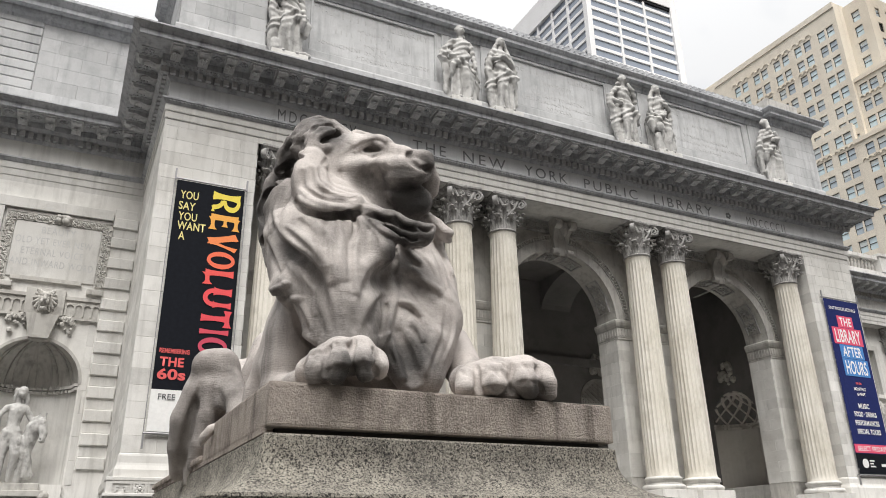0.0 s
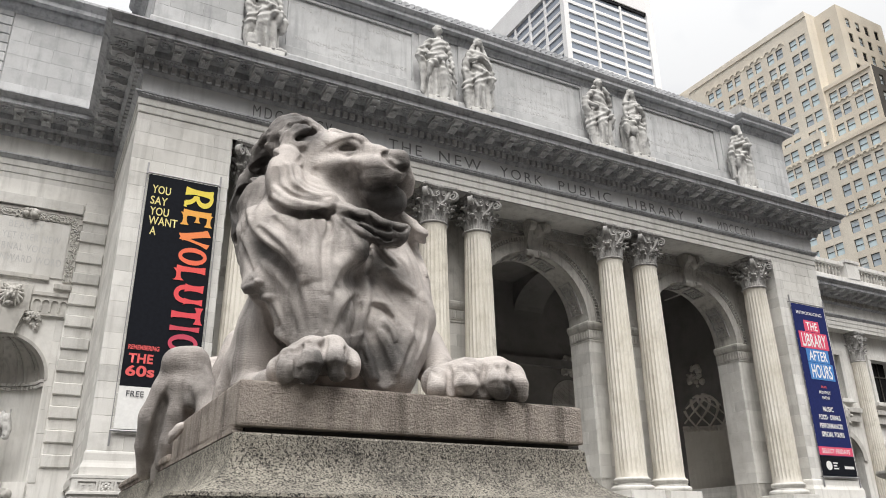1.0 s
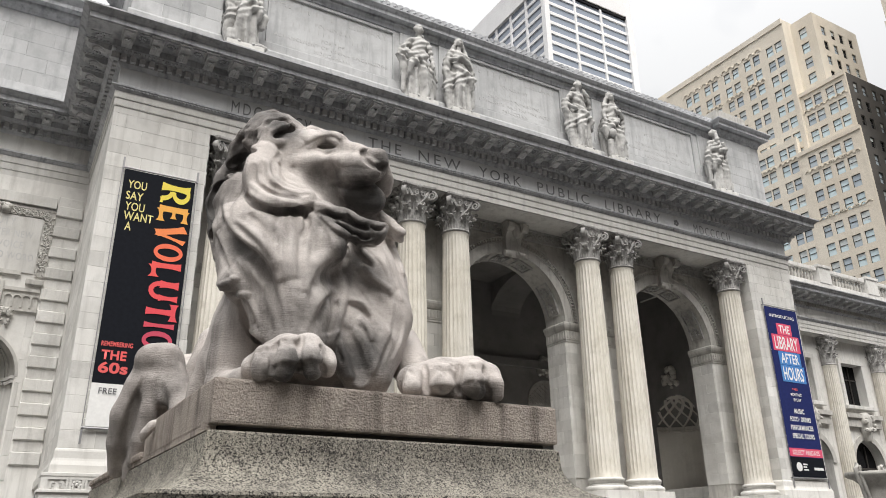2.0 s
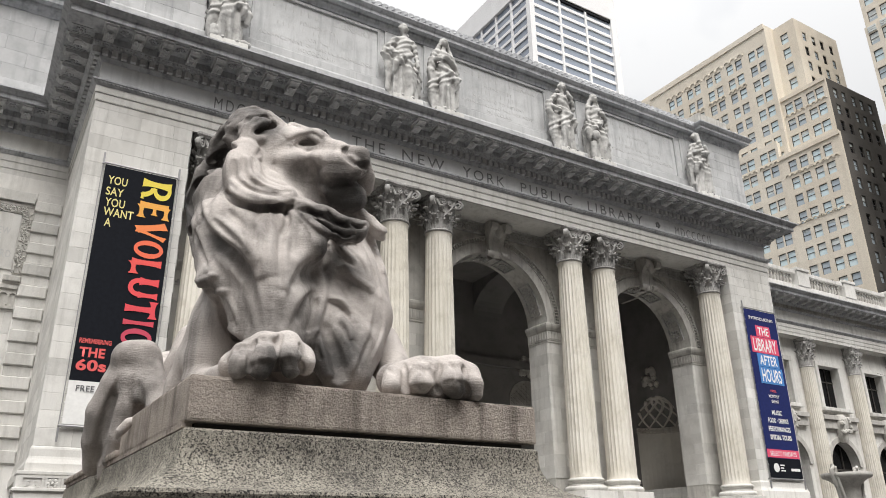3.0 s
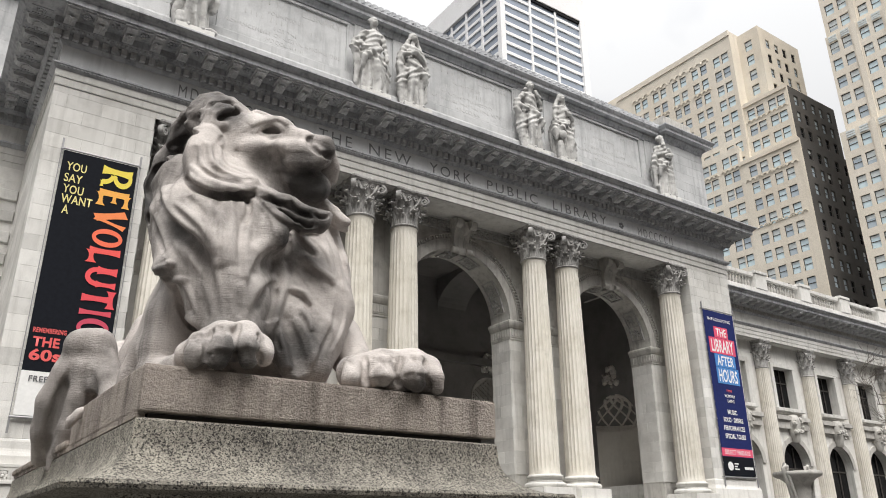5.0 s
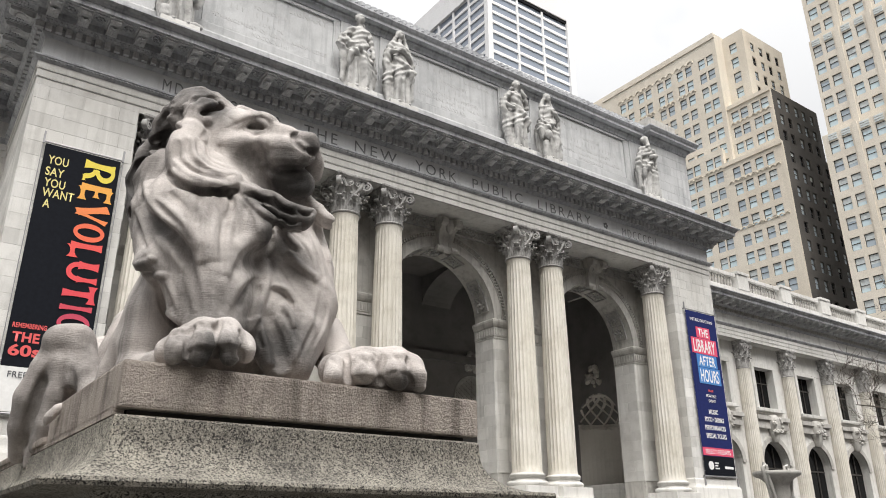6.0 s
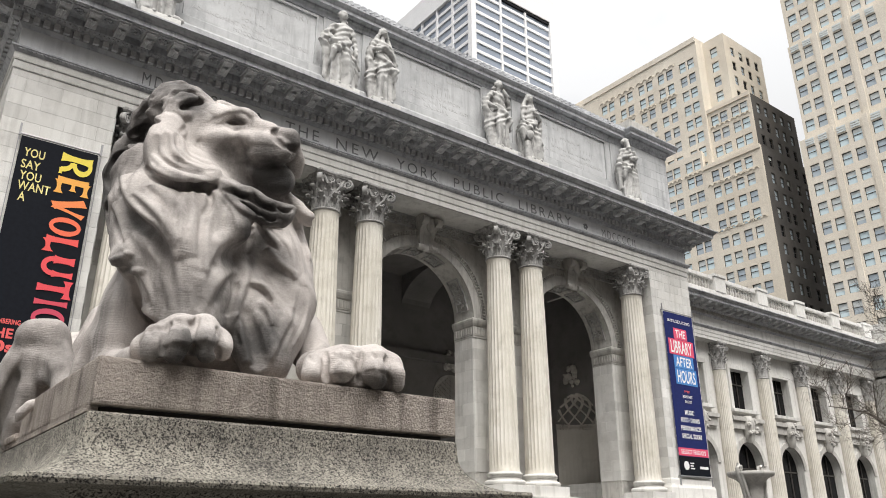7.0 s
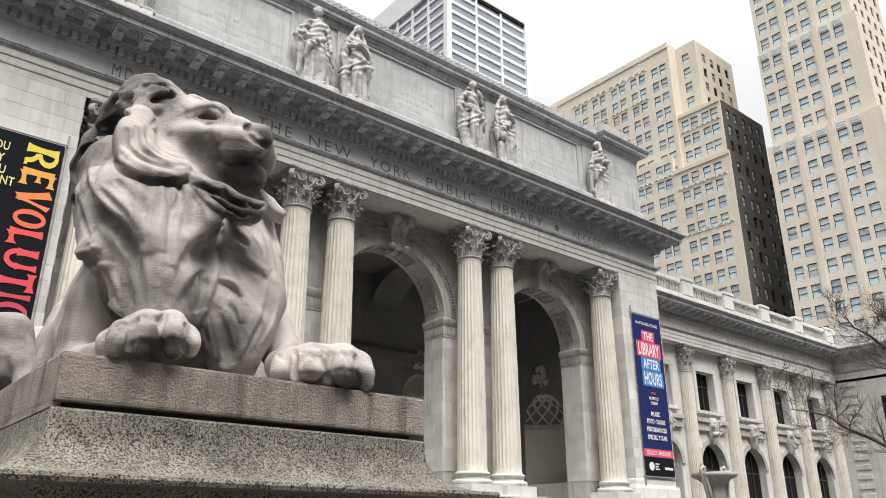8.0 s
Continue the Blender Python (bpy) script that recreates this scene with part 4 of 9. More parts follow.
part("attic_base", bm, M_ATTIC, attic)
# crest of small leaves on a rail
bm = bmesh.new()
box(bm, -13.2, 13.2, 0.32, 0.8, 22.22, 22.42)
part("crest_rail", bm, M_SOOT, attic)
bm = bmesh.new()
slab_xz(bm, [(-0.14, 0), (0.14, 0), (0.145, 0.1), (0.1, 0.17), (0.0, 0.21), (-0.1, 0.17), (-0.145, 0.1)], -0.04, 0.05)
bmesh.ops.create_icosphere(bm, subdivisions=1, radius=1, matrix=Matrix.Translation((0.03, -0.04, -0.05)) @ Matrix.Rotation(0.6, 4, "Y") @ Matrix.Diagonal((0.06, 0.05, 0.14, 1)))
bmesh.ops.recalc_face_normals(bm, faces=bm.faces)
CREST = bpy.data.meshes.new("antefix")
bm.to_mesh(CREST)
bm.free()
CREST.materials.append(M_SOOT)
for i in range(86):
    put("antefix", CREST, attic, Matrix.Translation((-12.9 + i * 0.3035, 0.36, 22.42)) @ Matrix.Diagonal((1, 1, 0.7, 1)))

# inscribed panels between the statues
PANELS = (
    (-8.65, ("THE ##### LIBRARY", "FOUNDED BY", "#### ##### #####", "FOR THE", "ADVANCEMENT OF USEFUL KNOWLEDGE", "MDCCCXLVIII")),
    (0.0, ("THE ##### LIBRARY", "FOUNDED BY", "##### #####", "DEDICATED TO HISTORY", "LITERATURE AND THE FINE ARTS", "MDCCCLXX")),
    (8.65, ("THE ###### TRUST", "FOUNDED BY", "###### ##### ######", "TO SERVE THE INTERESTS", "OF SCIENCE AND POPULAR EDUCATION", "MDCCCLXXXVI")),
)
for cx, rows in PANELS:
    pn = bmesh.new()
    w = 2.62
    for s in (-1, 1):
        box(pn, cx + s * w - 0.05, cx + s * w + 0.05, 0.66, 0.75, 18.98, 21.42)
    box(pn, cx - w + 0.05, cx + w - 0.05, 0.66, 0.75, 21.32, 21.42)
    box(pn, cx - w + 0.05, cx + w - 0.05, 0.66, 0.75, 18.98, 19.08)
    panel = part("inscribed_panel", pn, M_ATTIC, attic)
    z = 21.0
    for k, row in enumerate(rows):
        size = 0.42 if k == 0 else (0.29 if k in (2,) else 0.24)
        if "#" in row:
            words = row.split()
            total = sum(len(q) for q in words) * size * 0.75 + (len(words) - 1) * size * 0.5
            x = cx - total / 2
            for q in words:
                ln = len(q) * size * 0.75
                if "#" in q:
                    bm = bmesh.new()
                    for c in range(len(q)):
                        box(bm, x + c * size * 0.75 + size * 0.08, x + c * size * 0.75 + size * 0.2, 0.732, 0.74, z - size * 0.33, z + size * 0.33)
                    tagged(part("letter_bar", bm, M_FAINT, panel), kind="stuff")
                else:
                    lettering("inscription", q, size, Matrix.Translation((x + ln / 2, 0.736, z)), M_FAINT, panel, 0.004, spacing=1.1)
                x += ln + size * 0.5
        else:
            lettering("inscription", row, size, Matrix.Translation((cx, 0.736, z)), M_FAINT, panel, 0.004, spacing=1.15, stretch=0.92)
        z -= size * 1.22
# pilaster strips behind the statues
bm = bmesh.new()
for x in (-12.3, -5.15, -3.3, 3.3, 5.15, 12.3):
    box(bm, x - 0.6, x + 0.6, 0.68, 0.76, 18.96, 21.49)
part("pilaster_strip", bm, M_ATTIC, attic)

# ---- wings of the library ----
def quoins(parent, x0, x1, y, z0, z1, pitch=0.8, proud=0.09):
    """Rusticated corner courses: a proud band, then a sunk one."""
    n = round((z1 - z0) / pitch)
    p = (z1 - z0) / n
    for i in range(n):
        me = block_mesh(x1 - x0, proud + 0.04, p * 0.52, M_MARBLE, 0.03)
        put("quoin", me, parent, Matrix.Translation(((x0 + x1) / 2, y - proud, z0 + p * (i + 0.5))))
        me = block_mesh(x1 - x0 - 0.08, 0.05, p * 0.44, M_MARBLE, 0.012)
        put("quoin", me, parent, Matrix.Translation(((x0 + x1) / 2, y - 0.012, z0 + p * (i + 1))))


left_wing = thing("library_wing", "white marble library wing with inscribed tablet and fountain niche", "building", kind="structure")
YL = WING_L
NX, NRAD, NSP, NBOT = -18.7, 1.47, 7.05, 3.7
bm = bmesh.new()
arched_wall(bm, -44.0, PXL, 0.0, Z_SOF, YL, YL + 0.6, [(NX, NRAD, NSP)])
box(bm, -44.0, PXL, YL + 0.001, YL + 8, Z_SOF, 16.9)
box(bm, NX - NRAD, NX + NRAD, YL - 0.2, YL + 1.6, 0, NBOT)
lw = part("wing_wall", bm, M_MARBLE, left_wing)
# niche with a ribbed half dome
bm = bmesh.new()
for i in range(24):
    t0, t1 = math.pi * i / 24, math.pi * (i + 1) / 24
    bm.faces.new([bm.verts.new((NX - NRAD * math.cos(t), YL + 0.02 + NRAD * 0.95 * math.sin(t), z)) for t, z in ((t0, NBOT), (t1, NBOT), (t1, NSP), (t0, NSP))])
bmesh.ops.remove_doubles(bm, verts=bm.verts, dist=0.002)
part("niche_drum", bm, M_MARBLE, lw, smooth=True)
bm = bmesh.new()
for i in range(24):
    t0, t1 = math.pi * i / 24, math.pi * (i + 1) / 24
    for j in range(10):
        p0, p1 = math.pi / 2 * j / 10, math.pi / 2 * (j + 1) / 10
        q = [(NX - NRAD * math.cos(t) * math.cos(p), YL + 0.02 + NRAD * 0.95 * math.sin(t) * math.cos(p), NSP + NRAD * math.sin(p)) for t, p in ((t0, p0), (t1, p0), (t1, p1), (t0, p1))]
        bm.faces.new([bm.verts.new(v) for v in q])
bmesh.ops.remove_doubles(bm, verts=bm.verts, dist=0.002)
part("niche", bm, M_CARVED, lw, smooth=True)
bm = bmesh.new()
for k in range(1, 6):
    t = math.pi * k / 6
    for dt in (-0.09, 0.09):
        prev = None
        for j in range(10):
            p = math.pi / 2 * j / 10.5
            r = NRAD - 0.02
            c = Vector((NX - r * math.cos(t + dt * (1 - j / 14)) * math.cos(p), YL + 0.02 + r * 0.95 * math.sin(t + dt) * math.cos(p), NSP + r * math.sin(p)))
            if prev is not None:
                dv = c - prev
                bmesh.ops.create_cube(bm, size=1, matrix=Matrix.Translation((c + prev) / 2) @ dv.to_track_quat("Y", "Z").to_matrix().to_4x4() @ Matrix.Diagonal((0.045, dv.length * 1.05, 0.045, 1)))
            prev = c
for i in range(24):
    t = math.pi * (i + 0.5) / 24
    for z, w in ((NSP - 0.02, 0.16), (NSP - 0.16, 0.09)):
        bmesh.ops.create_cube(bm, size=1, matrix=Matrix.Translation((NX - (NRAD - 0.04) * math.cos(t), YL + 0.02 + (NRAD * 0.95 - 0.04) * math.sin(t), z)) @ Matrix.Rotation(t + math.pi / 2, 4, "Z") @ Matrix.Diagonal((0.22, w, 0.1, 1)))
part("niche_ribs", bm, M_CARVED, lw)
bm = bmesh.new()
for r0, r1, p in ((NRAD, NRAD + 0.1, 0.03),):
    slab_xz(bm, arc(NX, NSP, r0, r0, 0, math.pi, 32) + arc(NX, NSP, r1, r1, math.pi, 0, 32), YL - p, YL + 0.03)
part("niche_rim", bm, M_CARVED, lw)
rnd = random.Random(21)
ashlar(lw, NX + NRAD + 0.05, -16.95, 3.7, 9.2, face_s(YL - 0.02), M_MARBLE, 0.8, 0.8, 0.025, rnd=rnd)
quoins(lw, -16.92, -16.02, YL, 4.0, 13.6)
# entablature of the wing
WE = [(-44, YL), (PXL, YL)]
ARCHI = [(-0.1, 14.25), (0.0, 14.25), (0.0, 14.47), (0.025, 14.48), (0.025, 14.52), (0.03, 14.52), (0.03, 14.74), (0.055, 14.75), (0.06, 14.79), (0.06, 14.99), (-0.1, 14.99)]
TAEN = [(-0.1, 14.99), (0.07, 14.99), (0.10, 15.02), (0.16, 15.1), (0.19, 15.12), (0.19, 15.17), (-0.1, 15.2)]
bm = bmesh.new()
moulding(bm, WE, ARCHI)
part("architrave", bm, M_MARBLE, lw)
bm = bmesh.new()
moulding(bm, WE, TAEN)
part("taenia", bm, M_SOOT, lw)
bm = bmesh.new()
moulding(bm, [(-44, YL), (PXL + 0.02, YL)], CORN)
part("cornice", bm, M_SOOT, lw)
run_of(MODI, "modillion", lw, (-24.5, YL), (PXL - 0.45, YL), 0.85, 0.36, 16.61, 0)
run_of(COFF, "rosette", lw, (-24.5, YL), (PXL - 0.45, YL), 0.85, 0.36, 16.61, 0, 1.0)
run_of(DENT, "dentil", lw, (-24.5, YL), (PXL - 0.1, YL), 0.2833, 0.11, 16.02, 0)
# storey above the cornice
bm = bmesh.new()
box(bm, -44.0, PXL + 3, YL + 0.03, YL + 8, 16.9, 21.3)
upper = part("upper_wall", bm, M_ATTIC, left_wing)
ashlar(upper, -20.48, PXL + 0.1, 18.1, 21.2, face_s(YL), M_ATTIC, 0.62, 1.5, rnd=rnd)
for i in range(9):
    put("quoin", block_mesh(3.0, 0.08, 0.385, M_ATTIC, 0.03), upper, Matrix.Translation((-22.0, YL - 0.04, 18.3 + 0.41 * i)))
bm = bmesh.new()
box(bm, -44, PXL + 3, YL - 0.1, YL + 0.1, 16.95, 18.05, 0.02)
part("upper_plinth", bm, M_ATTIC, upper)
bm = bmesh.new()
moulding(bm, [(-44, YL), (PXL + 3, YL)], [(-0.1, 21.2), (0.04, 21.2), (0.08, 21.32), (0.2, 21.42), (0.24, 21.5), (0.24, 21.6), (0.5, 21.62), (0.5, 21.8), (0.6, 21.9), (0.7, 22.02), (0.7, 22.1), (0.2, 22.14), (0.2, 22.5), (-0.1, 22.5)])
part("upper_cornice", bm, M_SOOT, upper)

# inscribed tablet with a carved frame
tablet = tagged(new("inscribed_tablet"), "marble wall tablet with carved leaf frame above the niche", "tablet")
TX0, TX1, TZ0, TZ1 = -20.42, -16.9, 10.58, 13.12
bm = bmesh.new()
box(bm, TX0 + 0.35, TX1 - 0.35, YL - 0.05, YL + 0.05, TZ0 + 0.1, TZ1 - 0.35)
part("tablet_panel", bm, M_MARBLE, tablet)
bm = bmesh.new()
box(bm, TX0, TX1, YL - 0.09, YL + 0.02, TZ1 - 0.05, TZ1 + 0.03)
box(bm, TX0, TX0 + 0.32, YL - 0.07, YL + 0.02, TZ0, TZ1 - 0.05)
box(bm, TX1 - 0.32, TX1, YL - 0.07, YL + 0.02, TZ0, TZ1 - 0.05)
box(bm, TX0 + 0.32, TX1 - 0.32, YL - 0.07, YL + 0.02, TZ1 - 0.33, TZ1 - 0.05)
box(bm, TX0 + 0.5, TX1 - 0.75, YL - 0.12, YL + 0.02, TZ0 - 0.02, TZ0 + 0.12)
for x in (TX0 + 0.1, TX1 - 0.5):
    box(bm, x - 0.05, x + 0.5, YL - 0.16, YL + 0.02, TZ0 - 0.32, TZ0 - 0.12, 0.03)
part("tablet_frame", bm, M_CARVED, tablet)
bm = bmesh.new()
box(bm, TX0 - 0.3, -16.93, YL - 0.17, YL + 0.02, TZ1 + 0.10, 13.62, 0.015)
box(bm, TX0 - 0.3, TX0 - 0.08, YL - 0.15, YL + 0.02, TZ0 - 0.1, TZ1 + 0.10, 0.015)
part("tablet_surround", bm, M_MARBLE, lw)
bm = bmesh.new()
for k in range(420):
    e = rnd.choice((0, 1, 2, 2))
    if e < 2:
        x, z = (TX0 + 0.16 if e == 0 else TX1 - 0.16) + rnd.uniform(-0.11, 0.11), rnd.uniform(TZ0 + 0.05, TZ1 - 0.2)
    else:
        x, z = rnd.uniform(TX0 + 0.1, TX1 - 0.1), TZ1 - 0.19 + rnd.uniform(-0.1, 0.1)
    bmesh.ops.create_icosphere(bm, subdivisions=1, radius=1, matrix=Matrix.Translation((x, YL - 0.075, z)) @ Matrix.Rotation(rnd.uniform(0, 3), 4, "Y") @ Matrix.Diagonal((0.035, 0.04, 0.085, 1)))
for k in range(9):
    bmesh.ops.create_icosphere(bm, subdivisions=2, radius=rnd.uniform(0.08, 0.16), matrix=Matrix.Translation((NX + 0.12 + rnd.uniform(-0.24, 0.24), YL - 0.1, TZ1 - 0.1 + rnd.uniform(-0.12, 0.12))))
part("carved_leaves", bm, M_CARVED, tablet, smooth=True)
for row, x0, x1, z in (("BEAUTY", -19.21, -18.11, 12.5), ("OLD YET EVER NEW", -19.99, -17.5, 12.08), ("ETERNAL VOICE", -19.75, -17.75, 11.66), ("AND INWARD WORD", -20.04, -17.36, 11.24)):
    word("inscription", row, x0, x1, z - 0.13, z + 0.13, YL - 0.056, M_FAINT, tablet, space=1.15)

# string course with small arcading, and the lion mask over the niche
bm = bmesh.new()
box(bm, -21.2, -16.95, YL - 0.1, YL + 0.02, 10.0, 10.12)
box(bm, -21.2, -16.95, YL - 0.12, YL + 0.02, 9.28, 9.36)
box(bm, -21.2, -16.95, YL - 0.035, YL + 0.02, 9.36, 10.0)
x = -21.1
while x < -17.0:
    if abs(x - NX) > 0.5:
        box(bm, x - 0.03, x + 0.03, YL - 0.09, YL - 0.03, 9.42, 9.78)
        slab_xz(bm, arc(x + 0.14, 9.78, 0.14, 0.1, 0, math.pi, 6) + arc(x + 0.14, 9.78, 0.09, 0.06, math.pi, 0, 6), YL - 0.09, YL - 0.03)
    x += 0.28
part("string_course", bm, M_CARVED, lw)
bm = bmesh.new()
slab_xz(bm, [(NX - 0.3, 8.5), (NX + 0.3, 8.5), (NX + 0.52, 9.35), (NX - 0.52, 9.35)], YL - 0.3, YL + 0.02)
box(bm, NX - 0.62, NX + 0.62, YL - 0.16, YL + 0.02, 9.36, 10.3, 0.03)
for s in (-1, 1):
    for k in range(24):
        bmesh.ops.create_icosphere(bm, subdivisions=1, radius=rnd.uniform(0.05, 0.11), matrix=Matrix.Translation((NX + s * rnd.uniform(0.5, 1.05), YL - 0.08, 9.3 - rnd.uniform(0.0, 0.65) * rnd.random())))
part("mask_keystone", bm, M_CARVED, lw, smooth=True)

# ---- the far wing with its colonnade ----
right_wing = thing("library_wing", "long marble library wing with columns, arched windows and balustrade", "building", kind="structure")
YR = WING_R
RCOLS = [x for x in (24.02, 29.5, 34.95, 40.4, 46.0, 51.6)]
BAYS = [(a + b) / 2 for a, b in zip(RCOLS, RCOLS[1:])] + [21.3]
XR_END = 52.6
bm = bmesh.new()
arched_wall(bm, PXR, XR_END, 0.0, 8.7, YR + 0.7, YR + 1.4, [(x, 1.55, 6.1) for x in sorted(BAYS)], 20)
xs = PXR
for x in sorted(BAYS):
    box(bm, xs, x - 1.15, YR + 0.7, YR + 1.4, 8.7, Z_SOF)
    box(bm, x - 1.15, x + 1.15, YR + 0.7, YR + 1.4, 12.7, Z_SOF)
    box(bm, x - 1.15, x + 1.15, YR + 0.7, YR + 1.4, 8.7, 9.85)
    xs = x + 1.15
box(bm, xs, XR_END, YR + 0.7, YR + 1.4, 8.7, Z_SOF)
box(bm, PXR, XR_END, YR + 0.001, YR + 8, Z_SOF, 16.9)
rw = part("wing_wall", bm, M_MARBLE, right_wing)
WE = [(PXR, YR), (XR_END, YR)]
for nm, pr, mt in (("architrave", ARCHI, M_MARBLE), ("taenia", TAEN, M_SOOT), ("cornice", CORN, M_SOOT)):
    bm = bmesh.new()
    moulding(bm, WE, pr)
    part(nm, bm, mt, rw)
run_of(MODI, "modillion", rw, (PXR + 1.2, YR), (XR_END - 1.3, YR), 0.85, 0.36, 16.61, 0)
bm = bmesh.new()
x = PXR + 0.3
while x < XR_END:
    box(bm, x - 0.085, x + 0.085, YR - 0.24, YR - 0.1, 16.02, 16.24)
    x += 0.2833
tagged(part("dentil_course", bm, M_CARVED, rw), kind="stuff")
SHAFT2 = smooth_mesh("shaft", *fluted(0.5, 0.43, 12.3 - 2.6, 24, 8), M_SHAFT, 45)
CAP2 = capital(0.43, 14.25 - 12.3)
for i, x in enumerate(RCOLS):
    c = put("column", SHAFT2, rw, Matrix.Translation((x, YR + 0.45, 2.6)), "engaged fluted marble shaft")
    put("capital", CAP2, c, Matrix.Translation((0, 0, 12.3 - 2.6)), "carved leafy capital")
    put("base", BASE, c, Matrix.Translation((0, 0, -0.5)) @ Matrix.Diagonal((0.83, 0.83, 1, 1)))
    bm = bmesh.new()
    box(bm, x - 0.8, x + 0.8, YR - 0.3, YR + 0.8, 0, 2.1, 0.02)
    part("pedestal", bm, M_MARBLE, rw)
for x in sorted(BAYS):
    win = tagged(put("window_upper", mesh("window_frame", [], [], M_WINFRAME), rw), "tall dark window with stone surround")
    bm = bmesh.new()
    for s in (-1, 1):
        box(bm, x + s * 1.28 - 0.15, x + s * 1.28 + 0.15, YR + 0.58, YR + 0.75, 9.85, 12.7)
    box(bm, x - 1.43, x + 1.43, YR + 0.56, YR + 0.75, 12.7, 13.0)
    part("window_surround", bm, M_MARBLE, win)
    bm = bmesh.new()
    box(bm, x - 1.6, x + 1.6, YR + 0.35, YR + 0.8, 9.62, 9.85, 0.02)
    part("window_sill", bm, M_MARBLE, win)
    bm = bmesh.new()
    box(bm, x - 1.15, x + 1.15, YR + 1.2, YR + 1.25, 9.85, 12.7)
    part("pane", bm, M_DARKGLASS, win)
    bm = bmesh.new()
    for q in (-0.38, 0.38):
        box(bm, x + q - 0.03, x + q + 0.03, YR + 1.14, YR + 1.2, 9.85, 12.7)
    box(bm, x - 1.15, x + 1.15, YR + 1.14, YR + 1.2, 11.7, 11.78)
    part("window_bars", bm, M_WINFRAME, win)
    # balcony band and brackets
    bm = bmesh.new()
    box(bm, x - 1.95, x + 1.95, YR + 0.3, YR + 0.75, 9.0, 9.3, 0.03)
    box(bm, x - 1.85, x + 1.85, YR + 0.45, YR + 0.75, 8.45, 9.0, 0.02)
    part("band_course", bm, M_CARVED, rw)
    bm = bmesh.new()
    lathe(bm, [(0.22, 7.55), (0.3, 7.7), (0.34, 8.0), (0.42, 8.4), (0.5, 8.9), (0.42, 9.2), (0.3, 9.4)], 12, x, YR + 0.5)
    for k in range(12):
        bmesh.ops.create_icosphere(bm, subdivisions=1, radius=rnd.uniform(0.1, 0.2), matrix=Matrix.Translation((x + rnd.uniform(-0.5, 0.5), YR + 0.12, rnd.uniform(8.1, 9.2))))
    part("keystone", bm, M_CARVED, rw, smooth=True)
    low = tagged(put("window_arched", mesh("window_frame", [], [], M_WINFRAME), rw), "tall round-headed dark window")
    bm = bmesh.new()
    slab_xz(bm, arc(x, 6.1, 1.55, 1.55, 0, math.pi, 20) + [(x - 1.55, 0.5), (x + 1.55, 0.5)], YR + 1.25, YR + 1.3)
    part("pane", bm, M_DARKGLASS, low)
    bm = bmesh.new()
    slab_xz(bm, arc(x, 6.1, 1.55, 1.55, 0, math.pi, 20) + arc(x, 6.1, 1.9, 1.9, math.pi, 0, 20), YR + 0.6, YR + 0.72)
    part("arch_moulding", bm, M_CARVED, low)
    bm = bmesh.new()
    for q in (-0.55, 0.55):
        box(bm, x + q - 0.04, x + q + 0.04, YR + 1.18, YR + 1.25, 0.5, 7.3)
    for z in (3.4, 5.9):
        box(bm, x - 1.5, x + 1.5, YR + 1.18, YR + 1.25, z - 0.05, z + 0.05)
    part("window_bars", bm, M_WINFRAME, low)

# balustrade on the wing
bal = thing("balustrade", "weathered marble roof balustrade with turned balusters", "balustrade", kind="structure")
bm = bmesh.new()
lathe(bm, [(0.11, 0), (0.11, 0.06), (0.07, 0.09), (0.12, 0.25), (0.13, 0.33), (0.1, 0.45), (0.06, 0.62), (0.06, 0.68), (0.11, 0.72), (0.11, 0.78)], 10)
bmesh.ops.recalc_face_normals(bm, faces=bm.faces)
BALU = bpy.data.meshes.new("baluster")
bm.to_mesh(BALU)
bm.free()
BALU.materials.append(M_CARVED)
for p in BALU.polygons:
    p.use_smooth = True
bm = bmesh.new()
box(bm, PXR, XR_END + 1, YR - 0.55, YR + 0.6, 17.0, 17.75, 0.02)
part("balustrade_base", bm, M_MARBLE, bal)
posts = [18.5] + RCOLS
for a, b in zip(posts, posts[1:] + [XR_END + 4]):
    bm = bmesh.new()
    box(bm, a - 0.65, a + 0.65, YR - 0.6, YR + 0.3, 17.75, 18.85, 0.02)
    box(bm, a - 0.72, a + 0.72, YR - 0.67, YR + 0.35, 18.85, 19.05, 0.02)
    part("balustrade_post", bm, M_MARBLE, bal)
    bm = bmesh.new()
    box(bm, a + 0.72, b - 0.72, YR - 0.5, YR + 0.1, 18.6, 18.85, 0.02)
    part("balustrade_rail", bm, M_MARBLE, bal)
    n = int((b - a - 1.6) / 0.33)
    for i in range(n):
        put("baluster", BALU, bal, Matrix.Translation((a + 0.85 + (b - a - 1.7) * (i + 0.5) / n, YR - 0.2, 17.78)) @ Matrix.Diagonal((1, 1, 1.06, 1)))

# ---- end pavilion beyond the wing ----
pav = thing("library_pavilion", "projecting marble end pavilion with banded corners", "building", kind="structure")
XP = XR_END
bm = bmesh.new()
box(bm, XP, XP + 16, -4.0, YR + 8, 0, 16.9)
box(bm, XP + 0.6, XP + 16, -3.4, YR + 8, 16.9, 19.2)
pw = part("pavilion_wall", bm, M_MARBLE, pav)
for nm, pr, mt in (("architrave", ARCHI, M_MARBLE), ("taenia", TAEN, M_SOOT), ("cornice", CORN, M_SOOT)):
    bm = bmesh.new()
    moulding(bm, [(XP, YR + 1), (XP, -4.0), (XP + 16, -4.0)], pr)
    part(nm, bm, mt, pw)
run_of(MODI, "modillion", pw, (XP, YR - 1.3), (XP, -4.0), 0.85, 0.36, 16.61, -90)
